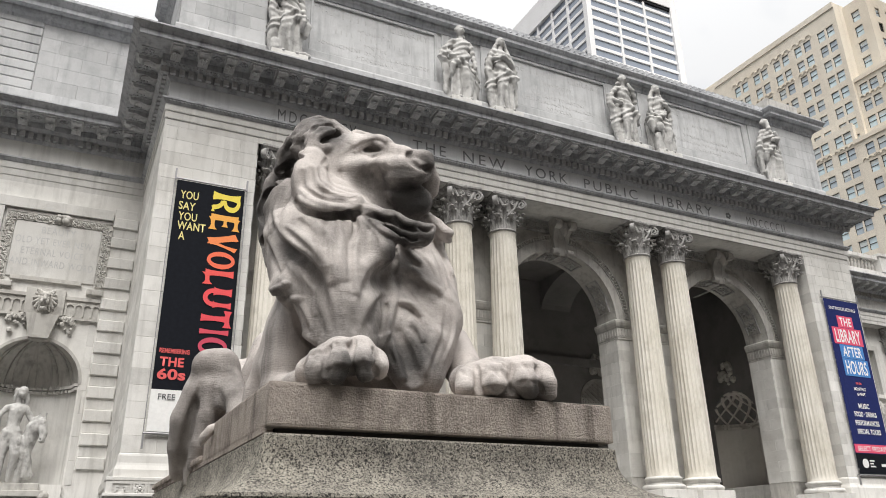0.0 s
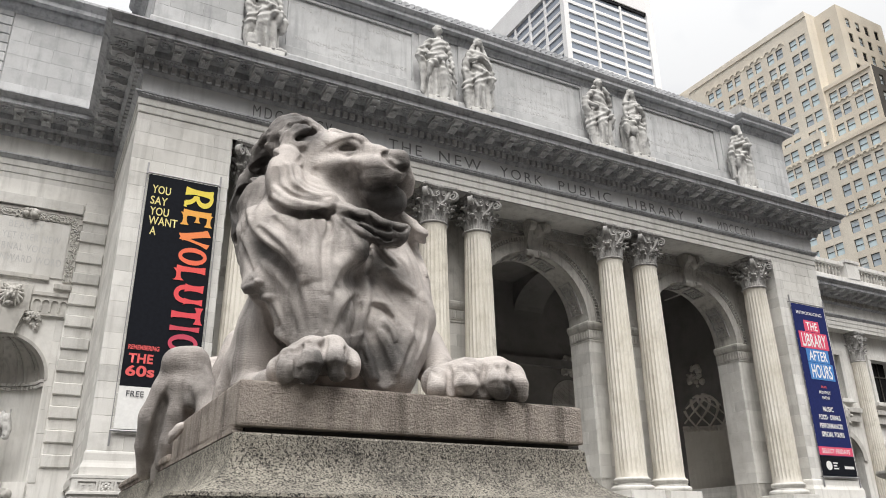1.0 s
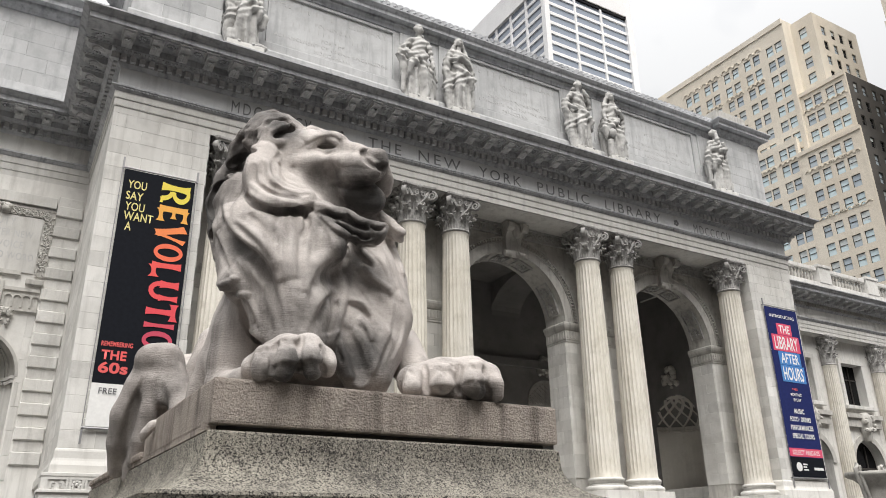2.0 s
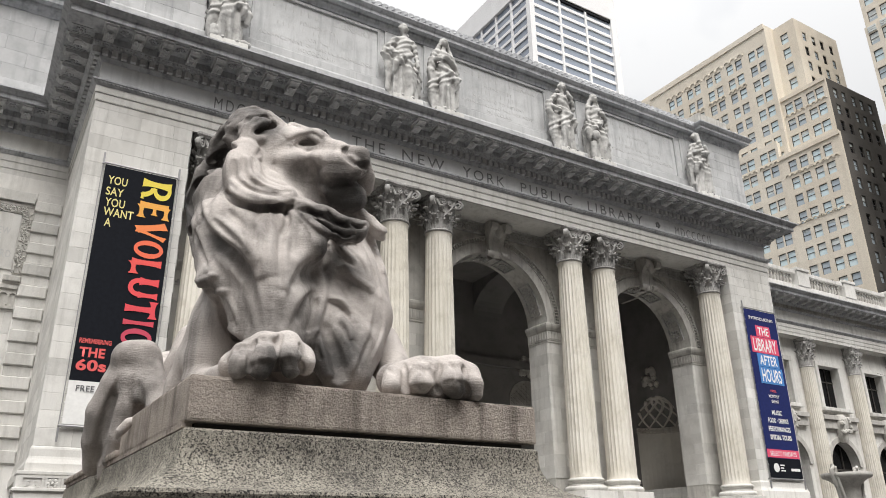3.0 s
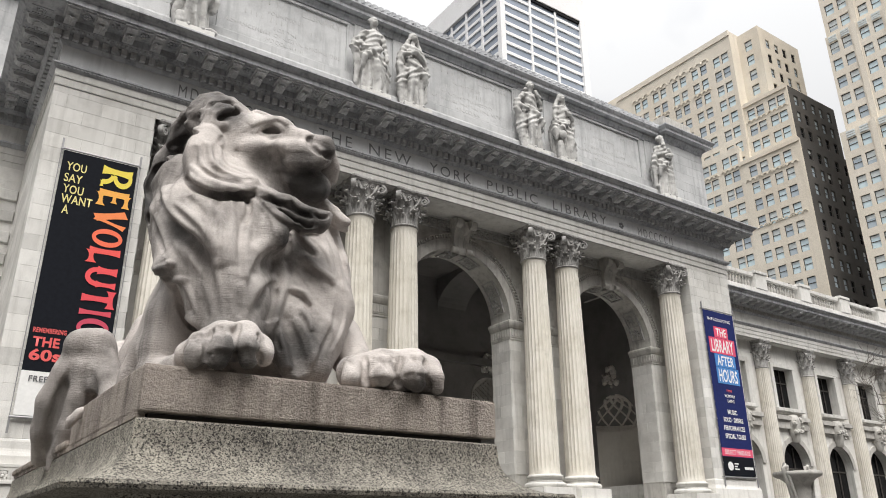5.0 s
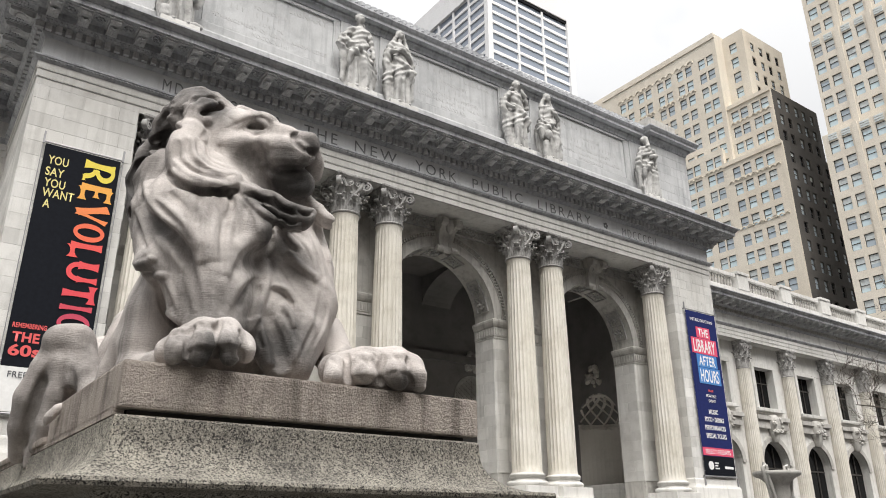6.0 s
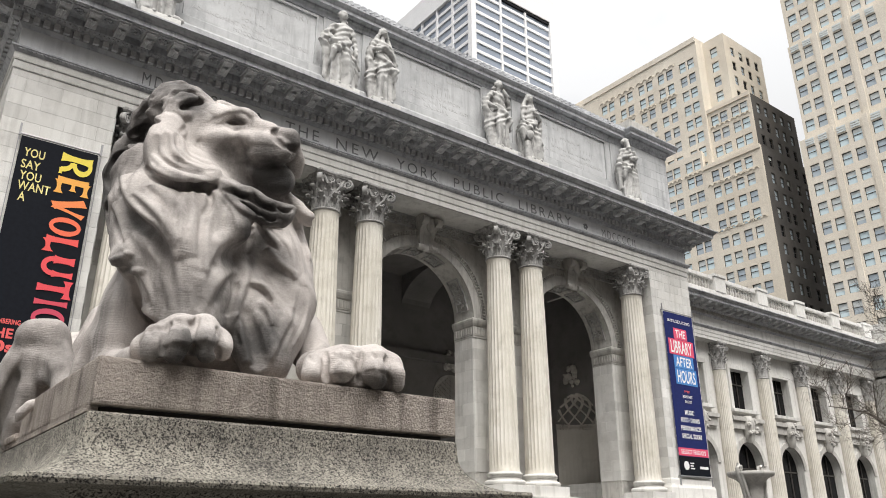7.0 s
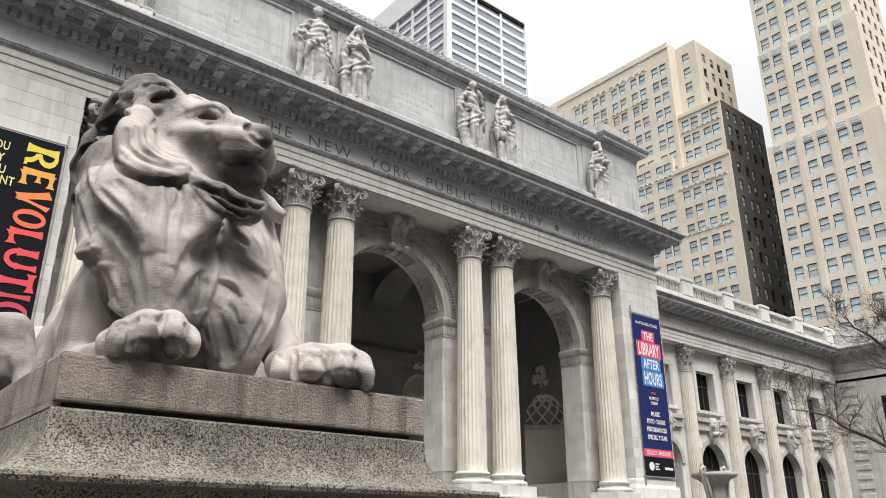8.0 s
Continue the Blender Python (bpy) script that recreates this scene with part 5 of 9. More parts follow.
for i in range(16):
    put("quoin", block_mesh(1.2, 0.12, 0.42, M_MARBLE, 0.03), pw, Matrix.Translation((XP - 0.1, YR - 1.0, 2.3 + 0.78 * i)) @ Matrix.Rotation(radians(-90), 4, "Z"))
bm = bmesh.new()
box(bm, XP - 0.08, XP + 0.02, 1.0, 3.6, 9.6, 13.0)
pwin = part("window_surround", bm, M_MARBLE, pw)
bm = bmesh.new()
box(bm, XP - 0.1, XP - 0.07, 1.3, 3.3, 9.9, 12.7)
part("pane", bm, M_DARKGLASS, pwin)

# ---- buildings across the street ----
def brick_box(x0, x1, y0, y1, z0, z1, v, f):
    b = len(v)
    v += [(x, y, z) for x in (x0, x1) for y in (y0, y1) for z in (z0, z1)]
    f += [tuple(b + i for i in q) for q in ((0, 1, 3, 2), (4, 6, 7, 5), (0, 4, 5, 1), (2, 3, 7, 6), (0, 2, 6, 4), (1, 5, 7, 3))]


def window_meshes(w, h, glass, frame_mat):
    """A sash window: outer frame with a meeting rail, and its pane a hand behind."""
    v, f = [], []
    t = 0.055
    for a in ((-w / 2, -w / 2 + t, -h / 2, h / 2), (w / 2 - t, w / 2, -h / 2, h / 2), (-w / 2 + t, w / 2 - t, h / 2 - t * 1.4, h / 2), (-w / 2 + t, w / 2 - t, -h / 2, -h / 2 + t), (-w / 2 + t, w / 2 - t, -0.04, 0.04)):
        brick_box(a[0], a[1], 0.0, 0.1, a[2], a[3], v, f)
    fr = mesh("window_frame", v, f, frame_mat)
    panes = []
    for g in glass:
        v, f = [], []
        brick_box(-w / 2 + 0.03, w / 2 - 0.03, 0.06, 0.09, -h / 2 + 0.02, h / 2 - 0.02, v, f)
        panes.append(mesh("pane", v, f, g))
    v, f = [], []
    brick_box(-w / 2 + 0.07, w / 2 - 0.07, 0.045, 0.058, -0.02, h / 2 - 0.09, v, f)
    return fr, panes, mesh("blind", v, f, M_BLIND)


def windowed(parent, name, m, u0, u1, z0, z1, cols, rows, wm, w, h, mat, rnd, depth=0.35, blinds=0.6):
    """A wall front with real openings; m carries (u, depth, z) to the place, the front faces -y before m."""
    fr, panes, blind = wm
    v, f = [], []
    cols, rows = sorted(cols), sorted(rows)
    xs = u0
    for c in cols:
        brick_box(xs, c - w / 2, 0, depth, z0, z1, v, f)
        zs = z0
        for r in rows:
            brick_box(c - w / 2, c + w / 2, 0, depth, zs, r - h / 2, v, f)
            zs = r + h / 2
        brick_box(c - w / 2, c + w / 2, 0, depth, zs, z1, v, f)
        xs = c + w / 2
    brick_box(xs, u1, 0, depth, z0, z1, v, f)
    wall = put(name, mesh(name, v, f, mat), parent, m)
    for c in cols:
        for r in rows:
            o = put("window", fr, wall, Matrix.Translation((c, 0.14, r)))
            put("pane", rnd.choice(panes), o)
            if rnd.random() < blinds:
                k = rnd.choice((0.35, 0.6, 1.0, 1.0, 1.4))
                put("blind", blind, o, Matrix.Translation((0, 0, (h / 2 - 0.09) * (1 - k))) @ Matrix.Diagonal((1, 1, k, 1)))
    return wall


def core(parent, x0, x1, y0, y1, z0, z1, mat):
    bm = bmesh.new()
    box(bm, x0, x1, y0, y1, z0, z1)
    return part("building_core", bm, mat, parent)


EYE = Vector((-17.42, -22.52, 1.6))
CITY = Matrix.Translation(EYE) @ Matrix.Scale(1.32, 4) @ Matrix.Translation(-EYE)
# pale bases: the sky's reflection is put into the panes' colour
M_PANE1 = plain("pane_sky", (0.60, 0.73, 0.78), 0.12, 0.0, spec=0.9)
M_PANE2 = plain("pane_grey", (0.42, 0.49, 0.55), 0.12, 0.0, spec=0.9)
WM = window_meshes(1.2, 1.72, (M_PANE1, M_PANE1, M_PANE2), M_WINFRAME)
WMD = window_meshes(1.0, 1.6, (M_PANE2, M_DARKGLASS), M_WINFRAME)


def side_x(x):
    """Front on the plane x, facing -x; u runs along -y."""
    return Matrix.Translation((x, 0, 0)) @ Matrix.Rotation(radians(-90), 4, "Z")


def arcs_row(parent, x, ys, z, r, mat, n=3):
    """Rows of small blind arches between the windows."""
    for y in ys:
        for k in range(n):
            bm = bmesh.new()
            c = y + (k - (n - 1) / 2) * r * 2
            pts = arc(c, z, r, r, 0, math.pi, 8) + arc(c, z, r * 0.68, r * 0.68, math.pi, 0, 8)
            a = [bm.verts.new((x - 0.14, p, q)) for p, q in pts]
            b = [bm.verts.new((x + 0.05, p, q)) for p, q in pts]
            bm.faces.new(a)
            for i in range(len(a)):
                j = (i + 1) % len(a)
                bm.faces.new((a[i], b[i], b[j], a[j]))
            part("blind_arch", bm, mat, parent)


def band(parent, x, y0, y1, z0, z1, mat, proud=0.18):
    bm = bmesh.new()
    box(bm, x - proud, x + 0.02, y0, y1, z0, z1)
    return part("string_course", bm, mat, parent)


# terraced tan building
b1 = thing("office_building", "tan brick terraced office building with dark side wall", "building", CITY)
rnd = random.Random(31)


def rowset(top, n, step=2.62):
    return [top - step * i for i in range(n)]


core(b1, 75.35, 95, 32.6, 70, -2, 75.4, M_TAN)
ys = [35.43, 33.9, 39.57, 37.9, 43.55, 41.9, 47.6, 46.0, 51.6, 50.0]
w = windowed(b1, "front_wall", side_x(75.0), -56, -32.6, -1, 75.4, [-y for y in ys], rowset(71.2, 12), WM, 1.2, 1.72, M_TAN, rnd)
arcs_row(b1, 75.0, [38.7, 42.7, 46.8, 50.8], 72.35, 0.62, M_TAN, 3)
arcs_row(b1, 75.0, [38.7, 42.7, 46.8, 50.8], 67.1, 0.42, M_TAN, 4)
band(b1, 75.0, 32.6, 56, 74.6, 75.5, M_TAN)
core(b1, 76.5, 94, 45, 72, 75, 76.9, M_TAN)
core(b1, 77.35, 88, 29.4, 34, -2, 75.0, M_TAN)
w = windowed(b1, "front_wall", side_x(77.0), -32.6, -29.0, -1, 75.0, [-30.9], rowset(72.4, 9), WM, 1.2, 1.72, M_TAN, rnd)
w = windowed(b1, "side_wall", Matrix.Translation((0, 29.0, 0)), 77.36, 88, -1, 75.0, [79.2, 81.5, 83.6, 86], rowset(72.4, 7), WMD, 1.0, 1.6, M_TAN, rnd, 0.4, 0.2)
core(b1, 75.85, 88, 26.0, 34, -2, 62.0, M_TAN)
w = windowed(b1, "front_wall", side_x(75.5), -33.0, -25.6, -1, 62.0, [-31.5, -30.0, -28.1, -26.7], rowset(60.0, 12), WM, 1.2, 1.72, M_TAN, rnd)
arcs_row(b1, 75.5, [30.75, 27.4], 58.75, 0.4, M_TAN, 4)
band(b1, 75.5, 25.6, 33, 61.5, 62.1, M_TAN)
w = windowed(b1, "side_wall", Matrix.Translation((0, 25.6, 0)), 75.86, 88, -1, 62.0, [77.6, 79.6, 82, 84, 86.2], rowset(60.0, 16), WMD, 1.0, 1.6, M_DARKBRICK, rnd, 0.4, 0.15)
core(b1, 74.35, 86, 24.9, 40, -2, 52.4, M_TAN)
w = windowed(b1, "front_wall", side_x(74.0), -33.6, -24.5, -1, 52.4, [-31.8, -30.1, -28.2, -26.5], rowset(50.4, 14), WM, 1.2, 1.72, M_TAN, rnd)
arcs_row(b1, 74.0, [32.0, 30.1, 28.2, 26.3], 49.0, 0.4, M_TAN, 3)
arcs_row(b1, 74.0, [32.0, 30.1, 28.2, 26.3], 41.7, 0.4, M_TAN, 3)
band(b1, 74.0, 24.5, 33.6, 51.9, 52.5, M_TAN)
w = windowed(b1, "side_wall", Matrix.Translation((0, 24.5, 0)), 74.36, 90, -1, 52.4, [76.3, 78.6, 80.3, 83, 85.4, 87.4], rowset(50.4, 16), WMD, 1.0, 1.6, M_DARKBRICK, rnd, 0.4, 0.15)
core(b1, 74.5, 86, 33.8, 41, -2, 55.3, M_TAN)
w = windowed(b1, "front_wall", side_x(74.1), -41.0, -33.6, -1, 55.3, [-36.0, -34.6, -39.6, -38.2], rowset(53.4, 14), WM, 1.2, 1.72, M_TAN, rnd)
arcs_row(b1, 74.1, [39.0, 35.4], 51.9, 0.4, M_TAN, 4)

# stepped buff building
b2 = thing("office_building", "pale buff brick office tower with stepped setbacks", "building", CITY)
rnd = random.Random(32)
ys = [17.75, 16.05, 13.65, 11.9, 9.4, 7.65]


def setback(x, y0, y1, ztop, zlow, n, cols, deep):
    core(b2, x + 0.36, x + deep, y0 + 0.36, y1, zlow, ztop, M_TAN2)
    windowed(b2, "front_wall", side_x(x), -y1, -y0, zlow, ztop, [-y for y in cols], rowset(ztop - 2.1, n, 2.68), WM, 1.2, 1.72, M_TAN2, rnd, blinds=0.85)
    windowed(b2, "side_wall", Matrix.Translation((0, y0, 0)), x + 0.36, x + deep, zlow, ztop, [x + 2 + 2.1 * k for k in range(5)], rowset(ztop - 2.1, n, 2.68), WMD, 1.0, 1.6, M_TAN, rnd, 0.35, 0.2)
    for y in cols:
        for k in range(3):
            bm = bmesh.new()
            box(bm, x - 0.10, x + 0.02, y - 0.55, y + 0.55, ztop - 1.05 + 0.32 * k, ztop - 0.83 + 0.32 * k)
            part("ornament_block", bm, M_BLIND, b2)
    for a, b in zip(sorted(cols)[1::2], sorted(cols)[2::2]):
        bm = bmesh.new()
        box(bm, x - 0.16, x + 0.02, (a + b) / 2 - 0.35, (a + b) / 2 + 0.35, zlow, ztop + 0.15)
        part("pier", bm, M_TAN2, b2)


setback(74.0, 4.6, 19.1, 50.4, -1, 18, ys, 12)
setback(75.0, 5.3, 18.7, 65.4, 50.4, 5, ys, 12)
setback(76.0, 6.0, 18.9, 77.5, 65.4, 4, ys, 12)
setback(77.2, 7.0, 17.6, 96, 77.5, 6, ys[1:5], 12)

# dark building beyond
b3 = thing("dark_building", "dark grey office building seen past the buff tower", "building", CITY)
core(b3, 95, 110, -4, 6, -2, 110, M_DARKBRICK)
windowed(b3, "front_wall", side_x(94.6), -6, 4, -1, 110, [-4.6, -2, 0.6], [20 + 3.2 * k for k in range(27)], WM, 1.2, 1.72, M_DARKBRICK, rnd, blinds=0.1)

# glass and concrete tower
tw = thing("office_tower", "white concrete tower with dark ribbon windows", "skyscraper")
TXc, TYc, ZT = 77.3, 90.0, 127.0
core(tw, TXc + 0.8, TXc + 27.4, TYc + 0.8, TYc + 40, -1, ZT, M_TGLASS)
bm = bmesh.new()
box(bm, TXc, TXc + 28.4, TYc, TYc + 40, ZT, ZT + 7)
part("tower_crown", bm, M_CONCRETE, tw)
PIERS = [(0, 1.4, 0, 1.4), (26.6, 28.4, 0, 1.4)] + [(1.1 + 8.4 * k, 1.7 + 8.4 * k, 0.35, 0.85) for k in (1, 2)] + [(0.3, 0.85, 1.1 + 6.4 * k, 1.7 + 6.4 * k) for k in range(1, 6)]
for a, b, c, d in PIERS:
    bm = bmesh.new()
    box(bm, TXc + a, TXc + b, TYc + c, TYc + d, -1, ZT)
    part("pier", bm, M_CONCRETE, tw)
# a dark glass strip stands in for the shade line under the crown
bm = bmesh.new()
box(bm, TXc + 1.4, TXc + 26.6, TYc + 0.3, TYc + 0.85, ZT - 0.8, ZT)
part("shadow_strip", bm, M_DARKGLASS, tw)
v, f = [], []
brick_box(TXc + 1.4, TXc + 26.6, TYc + 0.5, TYc + 0.85, -0.42, 0.42, v, f)
SP1 = mesh("spandrel", v, f, M_CONCRETE)
v, f = [], []
brick_box(TXc + 0.5, TXc + 0.85, TYc + 1.4, TYc + 36, -0.42, 0.42, v, f)
SP2 = mesh("spandrel", v, f, M_CONCRETE)
for k in range(46):
    put("spandrel", SP1, tw, Matrix.Translation((0, 0, ZT - 2.3 - 2.8 * k)))
    put("spandrel", SP2, tw, Matrix.Translation((0, 0, ZT - 2.3 - 2.8 * k)))

# unseen blocks that close the avenue behind and beside the terrace
# added to keep low sky light off the front and the lion
for x0, x1, y0, y1, h in ((-140, -60, -95, -62, 46), (-58, 10, -95, -64, 50), (12, 70, -98, -62, 44), (72, 150, -98, -66, 48), (-150, -112, -60, 60, 46), (-110, -46, 120, 150, 50)):
    blk = thing("unseen_block", "unseen plain brick block added to hold back low sky light", "building")
    bm = bmesh.new()
    box(bm, x0, x1, y0, y1, -0.3, h)
    part("street_wall", bm, M_STREETBRICK, blk)
    bm = bmesh.new()
    box(bm, x0 + 3, x1 - 3, y0 + 3, y1 - 3, h, h + 5)
    part("penthouse", bm, M_STREETBRICK, blk)

# ---- the stone lion, carved as one solid ----
LION_AT = Vector((-16.02, -19.78, 2.17))      # front edge of the slab, its middle, on top


def block_of_stone(lo, hi, cell):
    """A fresh grid to carve in."""
    global LO, HI, CELL, NX3, AX, field
    LO, HI, CELL = lo, hi, cell
    NX3 = [int((h - l) / CELL) + 1 for l, h in zip(LO, HI)]
    AX = [(np.arange(n) * CELL + l).astype(np.float32) for n, l in zip(NX3, LO)]
    field = np.full(NX3, 0.6, np.float32)


def window(lo, hi):
    """The part of the grid round a box, as slices and coordinates."""
    s = []
    for a, n, l, h in zip(LO, NX3, lo, hi):
        i, j = max(0, int((l - a) / CELL)), min(n, int((h - a) / CELL) + 2)
        s.append(slice(i, max(i + 1, j)))
    g = (AX[0][s[0]][:, None, None], AX[1][s[1]][None, :, None], AX[2][s[2]][None, None, :])
    return tuple(s), g


def blend(a, b, k):
    h = np.clip(0.5 + 0.5 * (b - a) / k, 0, 1)
    return b * (1 - h) + a * h - k * h * (1 - h)


def strand(pts, margin):
    """Distance to a chain of tapered rods through (x, y, z, radius) points."""
    P = np.array(pts, np.float32)
    lo = (P[:, :3] - P[:, 3:]).min(0) - margin
    hi = (P[:, :3] + P[:, 3:]).max(0) + margin
    s, (x, y, z) = window(lo, hi)
    d = None
    segs = list(zip(P, P[1:])) if len(P) > 1 else [(P[0], P[0] + np.array([0, 0, 1e-4, 0], np.float32))]
    for a, b in segs:
        v = b[:3] - a[:3]
        t = np.clip(((x - a[0]) * v[0] + (y - a[1]) * v[1] + (z - a[2]) * v[2]) / max(float(v @ v), 1e-9), 0, 1)
        q = np.sqrt((x - a[0] - t * v[0]) ** 2 + (y - a[1] - t * v[1]) ** 2 + (z - a[2] - t * v[2]) ** 2) - (a[3] + t * (b[3] - a[3]))
        d = q if d is None else blend(d, q, 0.02)
    return s, d


def add(k, *pts):
    s, d = strand(pts, 0.12 + k)
    field[s] = blend(field[s], d, k)


def cut(k, *pts):
    s, d = strand(pts, 0.06 + k)
    field[s] = -blend(-field[s], d, k)


CARVER = np.array((0.291, 0.878, 0.379), np.float32)      # the way the carver looks at the work


def depth_at(p):
    """Smoothly read field values at points."""
    q = (p - np.array(LO, np.float32)) / CELL
    q = np.clip(q, 0, np.array(NX3) - 2.001)
    i = q.astype(int)
    u = q - i
    v = 0
    for a in (0, 1):
        for b in (0, 1):
            for c in (0, 1):
                v = v + field[i[:, 0] + a, i[:, 1] + b, i[:, 2] + c] * np.abs(1 - a - u[:, 0]) * np.abs(1 - b - u[:, 1]) * np.abs(1 - c - u[:, 2])
    return v


def traced(pts, step=0.014):
    """A smooth line through the points, laid on the surface of the stone."""
    P = np.array(pts, np.float32)
    if len(P) > 1:
        Q = np.vstack([2 * P[0] - P[1], P, 2 * P[-1] - P[-2]])
        line = []
        for k in range(1, len(Q) - 2):
            a, b, c, d = Q[k - 1:k + 3]
            n = max(1, int(np.linalg.norm((c - b)[:3]) / step))
            for t in np.arange(n) / n:
                line.append(0.5 * (2 * b + (c - a) * t + (2 * a - 5 * b + 4 * c - d) * t * t + (3 * b - a - 3 * c + d) * t ** 3))
        P = np.array(line + [P[-1]], np.float32)
    off = np.arange(-0.14, 0.1401, 0.004, dtype=np.float32)
    for p in P:
        f = depth_at(p[:3] + off[:, None] * CARVER)
        hit = np.nonzero((f[:-1] > 0) & (f[1:] <= 0))[0]
        if len(hit):
            h = hit[np.argmin(np.abs(off[hit]))]
            p[:3] += CARVER * (off[h] + 0.004 * f[h] / (f[h] - f[h + 1]))
    return P


def groove(k, deep, *pts):
    """Cuts a channel along a line of (x, y, z, radius) points on the surface."""
    P = traced(pts)
    top = float(P[:, 3].max())
    n = max(1, int(np.ceil((deep - top) / top)) + 1)
    for i in range(n):
        q = P.copy()
        f = P[:, 3] / top
        q[:, :3] += CARVER * ((deep * f - P[:, 3]) * ((i + 1) / n))[:, None]
        q[:, 3] *= 1 - 0.25 * i / n
        cut(k, *q)


def ridge(k, high, *pts):
    """Lays a raised band along a line of (x, y, z, radius) points on the surface."""
    P = traced(pts)
    P[:, :3] -= CARVER * (high - P[:, 3])[:, None]
    add(k, *P)


def brush(h, w, *pts):
    """Raises (or with h below 0 sinks) the surface softly along a line of (x, y, z) points, w wide."""
    s, d = strand([(*p, 0.0) for p in traced(pts, 0.02)], 2.3 * w)
    d = np.maximum(d, 0)
    field[s] -= h * np.exp(-(d / w) ** 2)


def fold(h, w, *pts):
    """Lifts the stone on one side of a line, with a steep edge along it and a soft slope away."""
    P = traced(pts, 0.02)
    s, (x, y, z) = window(P.min(0) - 3.2 * w, P.max(0) + 3.2 * w)
    best = side = run = None
    n = len(P) - 1
    for i, (a, b) in enumerate(zip(P, P[1:])):
        v = b - a
        t = np.clip(((x - a[0]) * v[0] + (y - a[1]) * v[1] + (z - a[2]) * v[2]) / float(v @ v), 0, 1)
        dx, dy, dz = x - a[0] - t * v[0], y - a[1] - t * v[1], z - a[2] - t * v[2]
        d = np.sqrt(dx * dx + dy * dy + dz * dz)
        c = np.cross(v, CARVER)
        c /= np.linalg.norm(c)
        q = dx * c[0] + dy * c[1] + dz * c[2]
        if best is None:
            best, side, run = d, q, (i + t) / n
        else:
            near = d < best
            best, side, run = np.where(near, d, best), np.where(near, q, side), np.where(near, (i + t) / n, run)
    if h < 0:
        side = -side
    taper = np.sqrt(np.clip(4 * run * (1 - run), 0, 1)) * 0.8 + 0.2
    field[s] -= abs(h) * taper * 0.5 * (1 + np.tanh(side / 0.007)) * np.exp(-(best / w) ** 1.4)


def mass(k, c, r):
    s, (x, y, z) = window([a - b - 0.2 for a, b in zip(c, r)], [a + b + 0.2 for a, b in zip(c, r)])
    q = np.sqrt(((x - c[0]) / r[0]) ** 2 + ((y - c[1]) / r[1]) ** 2 + ((z - c[2]) / r[2]) ** 2)
    field[s] = blend(field[s], (q - 1) * min(r), k)


def skin(f):
    """Surface nets: one point in each cell that the surface crosses, one quad for each crossed edge."""
    inside = f < 0
    sh = [n - 1 for n in f.shape]
    cnt = np.zeros(sh, np.int8)
    acc = np.zeros((*sh, 3), np.float32)
    for ax in range(3):
        for b in (0, 1):
            for c in (0, 1):
                o = [0, 0, 0]
                o1, o2 = [a for a in range(3) if a != ax]
                o[o1], o[o2] = b, c
                p = list(o)
                p[ax] = 1
                A = f[o[0]:o[0] + sh[0], o[1]:o[1] + sh[1], o[2]:o[2] + sh[2]]
                B = f[p[0]:p[0] + sh[0], p[1]:p[1] + sh[1], p[2]:p[2] + sh[2]]
                hit = (A < 0) != (B < 0)
                t = np.where(hit, A / np.where(hit, A - B, 1), 0)
                cnt += hit
                for a in range(3):
                    acc[..., a] += np.where(hit, t if a == ax else o[a], 0)
    cell = cnt > 0
    idx = np.full(sh, -1, np.int64)
    where = np.argwhere(cell)
    idx[cell] = np.arange(len(where))
    verts = (where + acc[cell] / cnt[cell][:, None]) * CELL + np.array(LO)
    quads = []
    for ax in range(3):
        o1, o2 = [(1, 2), (2, 0), (0, 1)][ax]
        A = inside
        B = np.roll(inside, -1, ax)
        e = A != B
        sl = [slice(1, n - 1) for n in f.shape]
        pos = np.argwhere(e[tuple(sl)]) + 1
        if not len(pos):
            continue
        q = []
        for d1, d2 in ((0, 0), (1, 0), (1, 1), (0, 1)):
            c = pos.copy()
            c[:, o1] -= d1
            c[:, o2] -= d2
            q.append(idx[c[:, 0], c[:, 1], c[:, 2]])
        q = np.stack(q, 1)
        flip = ~inside[pos[:, 0], pos[:, 1], pos[:, 2]]
        q[flip] = q[flip][:, ::-1]
        quads.append(q)
    return verts, np.concatenate(quads)


def soften(times):
    """Rubs the stone down evenly."""
    for _ in range(times):
        for ax in range(3):
            field[:] = 0.5 * field + 0.25 * (np.roll(field, 1, ax) + np.roll(field, -1, ax))


def rough(step, amp, seed=4):
    rs = np.random.RandomState(seed)
    n = [int(m * CELL / step) + 3 for m in NX3]
    g = rs.rand(*n).astype(np.float32) - 0.5
    out = g
    for ax in range(3):
        t = np.arange(NX3[ax]) * CELL / step
        i = t.astype(int)
        u = (t - i).astype(np.float32)
        u = u * u * (3 - 2 * u)
        shp = [1, 1, 1]
        shp[ax] = -1
        out = np.take(out, i, ax) * (1 - u.reshape(shp)) + np.take(out, i + 1, ax) * u.reshape(shp)
    return out * amp


def skin_of():
    """The surface of the stone as it stands, for joining."""
    field[0], field[-1], field[:, 0], field[:, -1], field[:, :, 0], field[:, :, -1] = 1, 1, 1, 1, 1, 1
    return skin(field)


def carved(name, material, pieces=None):
    """Joins the carved pieces into one mesh."""
    v, f, n = [], [], 0
    for pv, pf in pieces or (skin_of(),):
        v += pv.tolist()
        f += (pf + n).tolist()
        n += len(pv)
    me = bpy.data.meshes.new(name)
    me.from_pydata(v, [], f)
    me.polygons.foreach_set("use_smooth", [True] * len(f))
    me.materials.append(material)
    return me


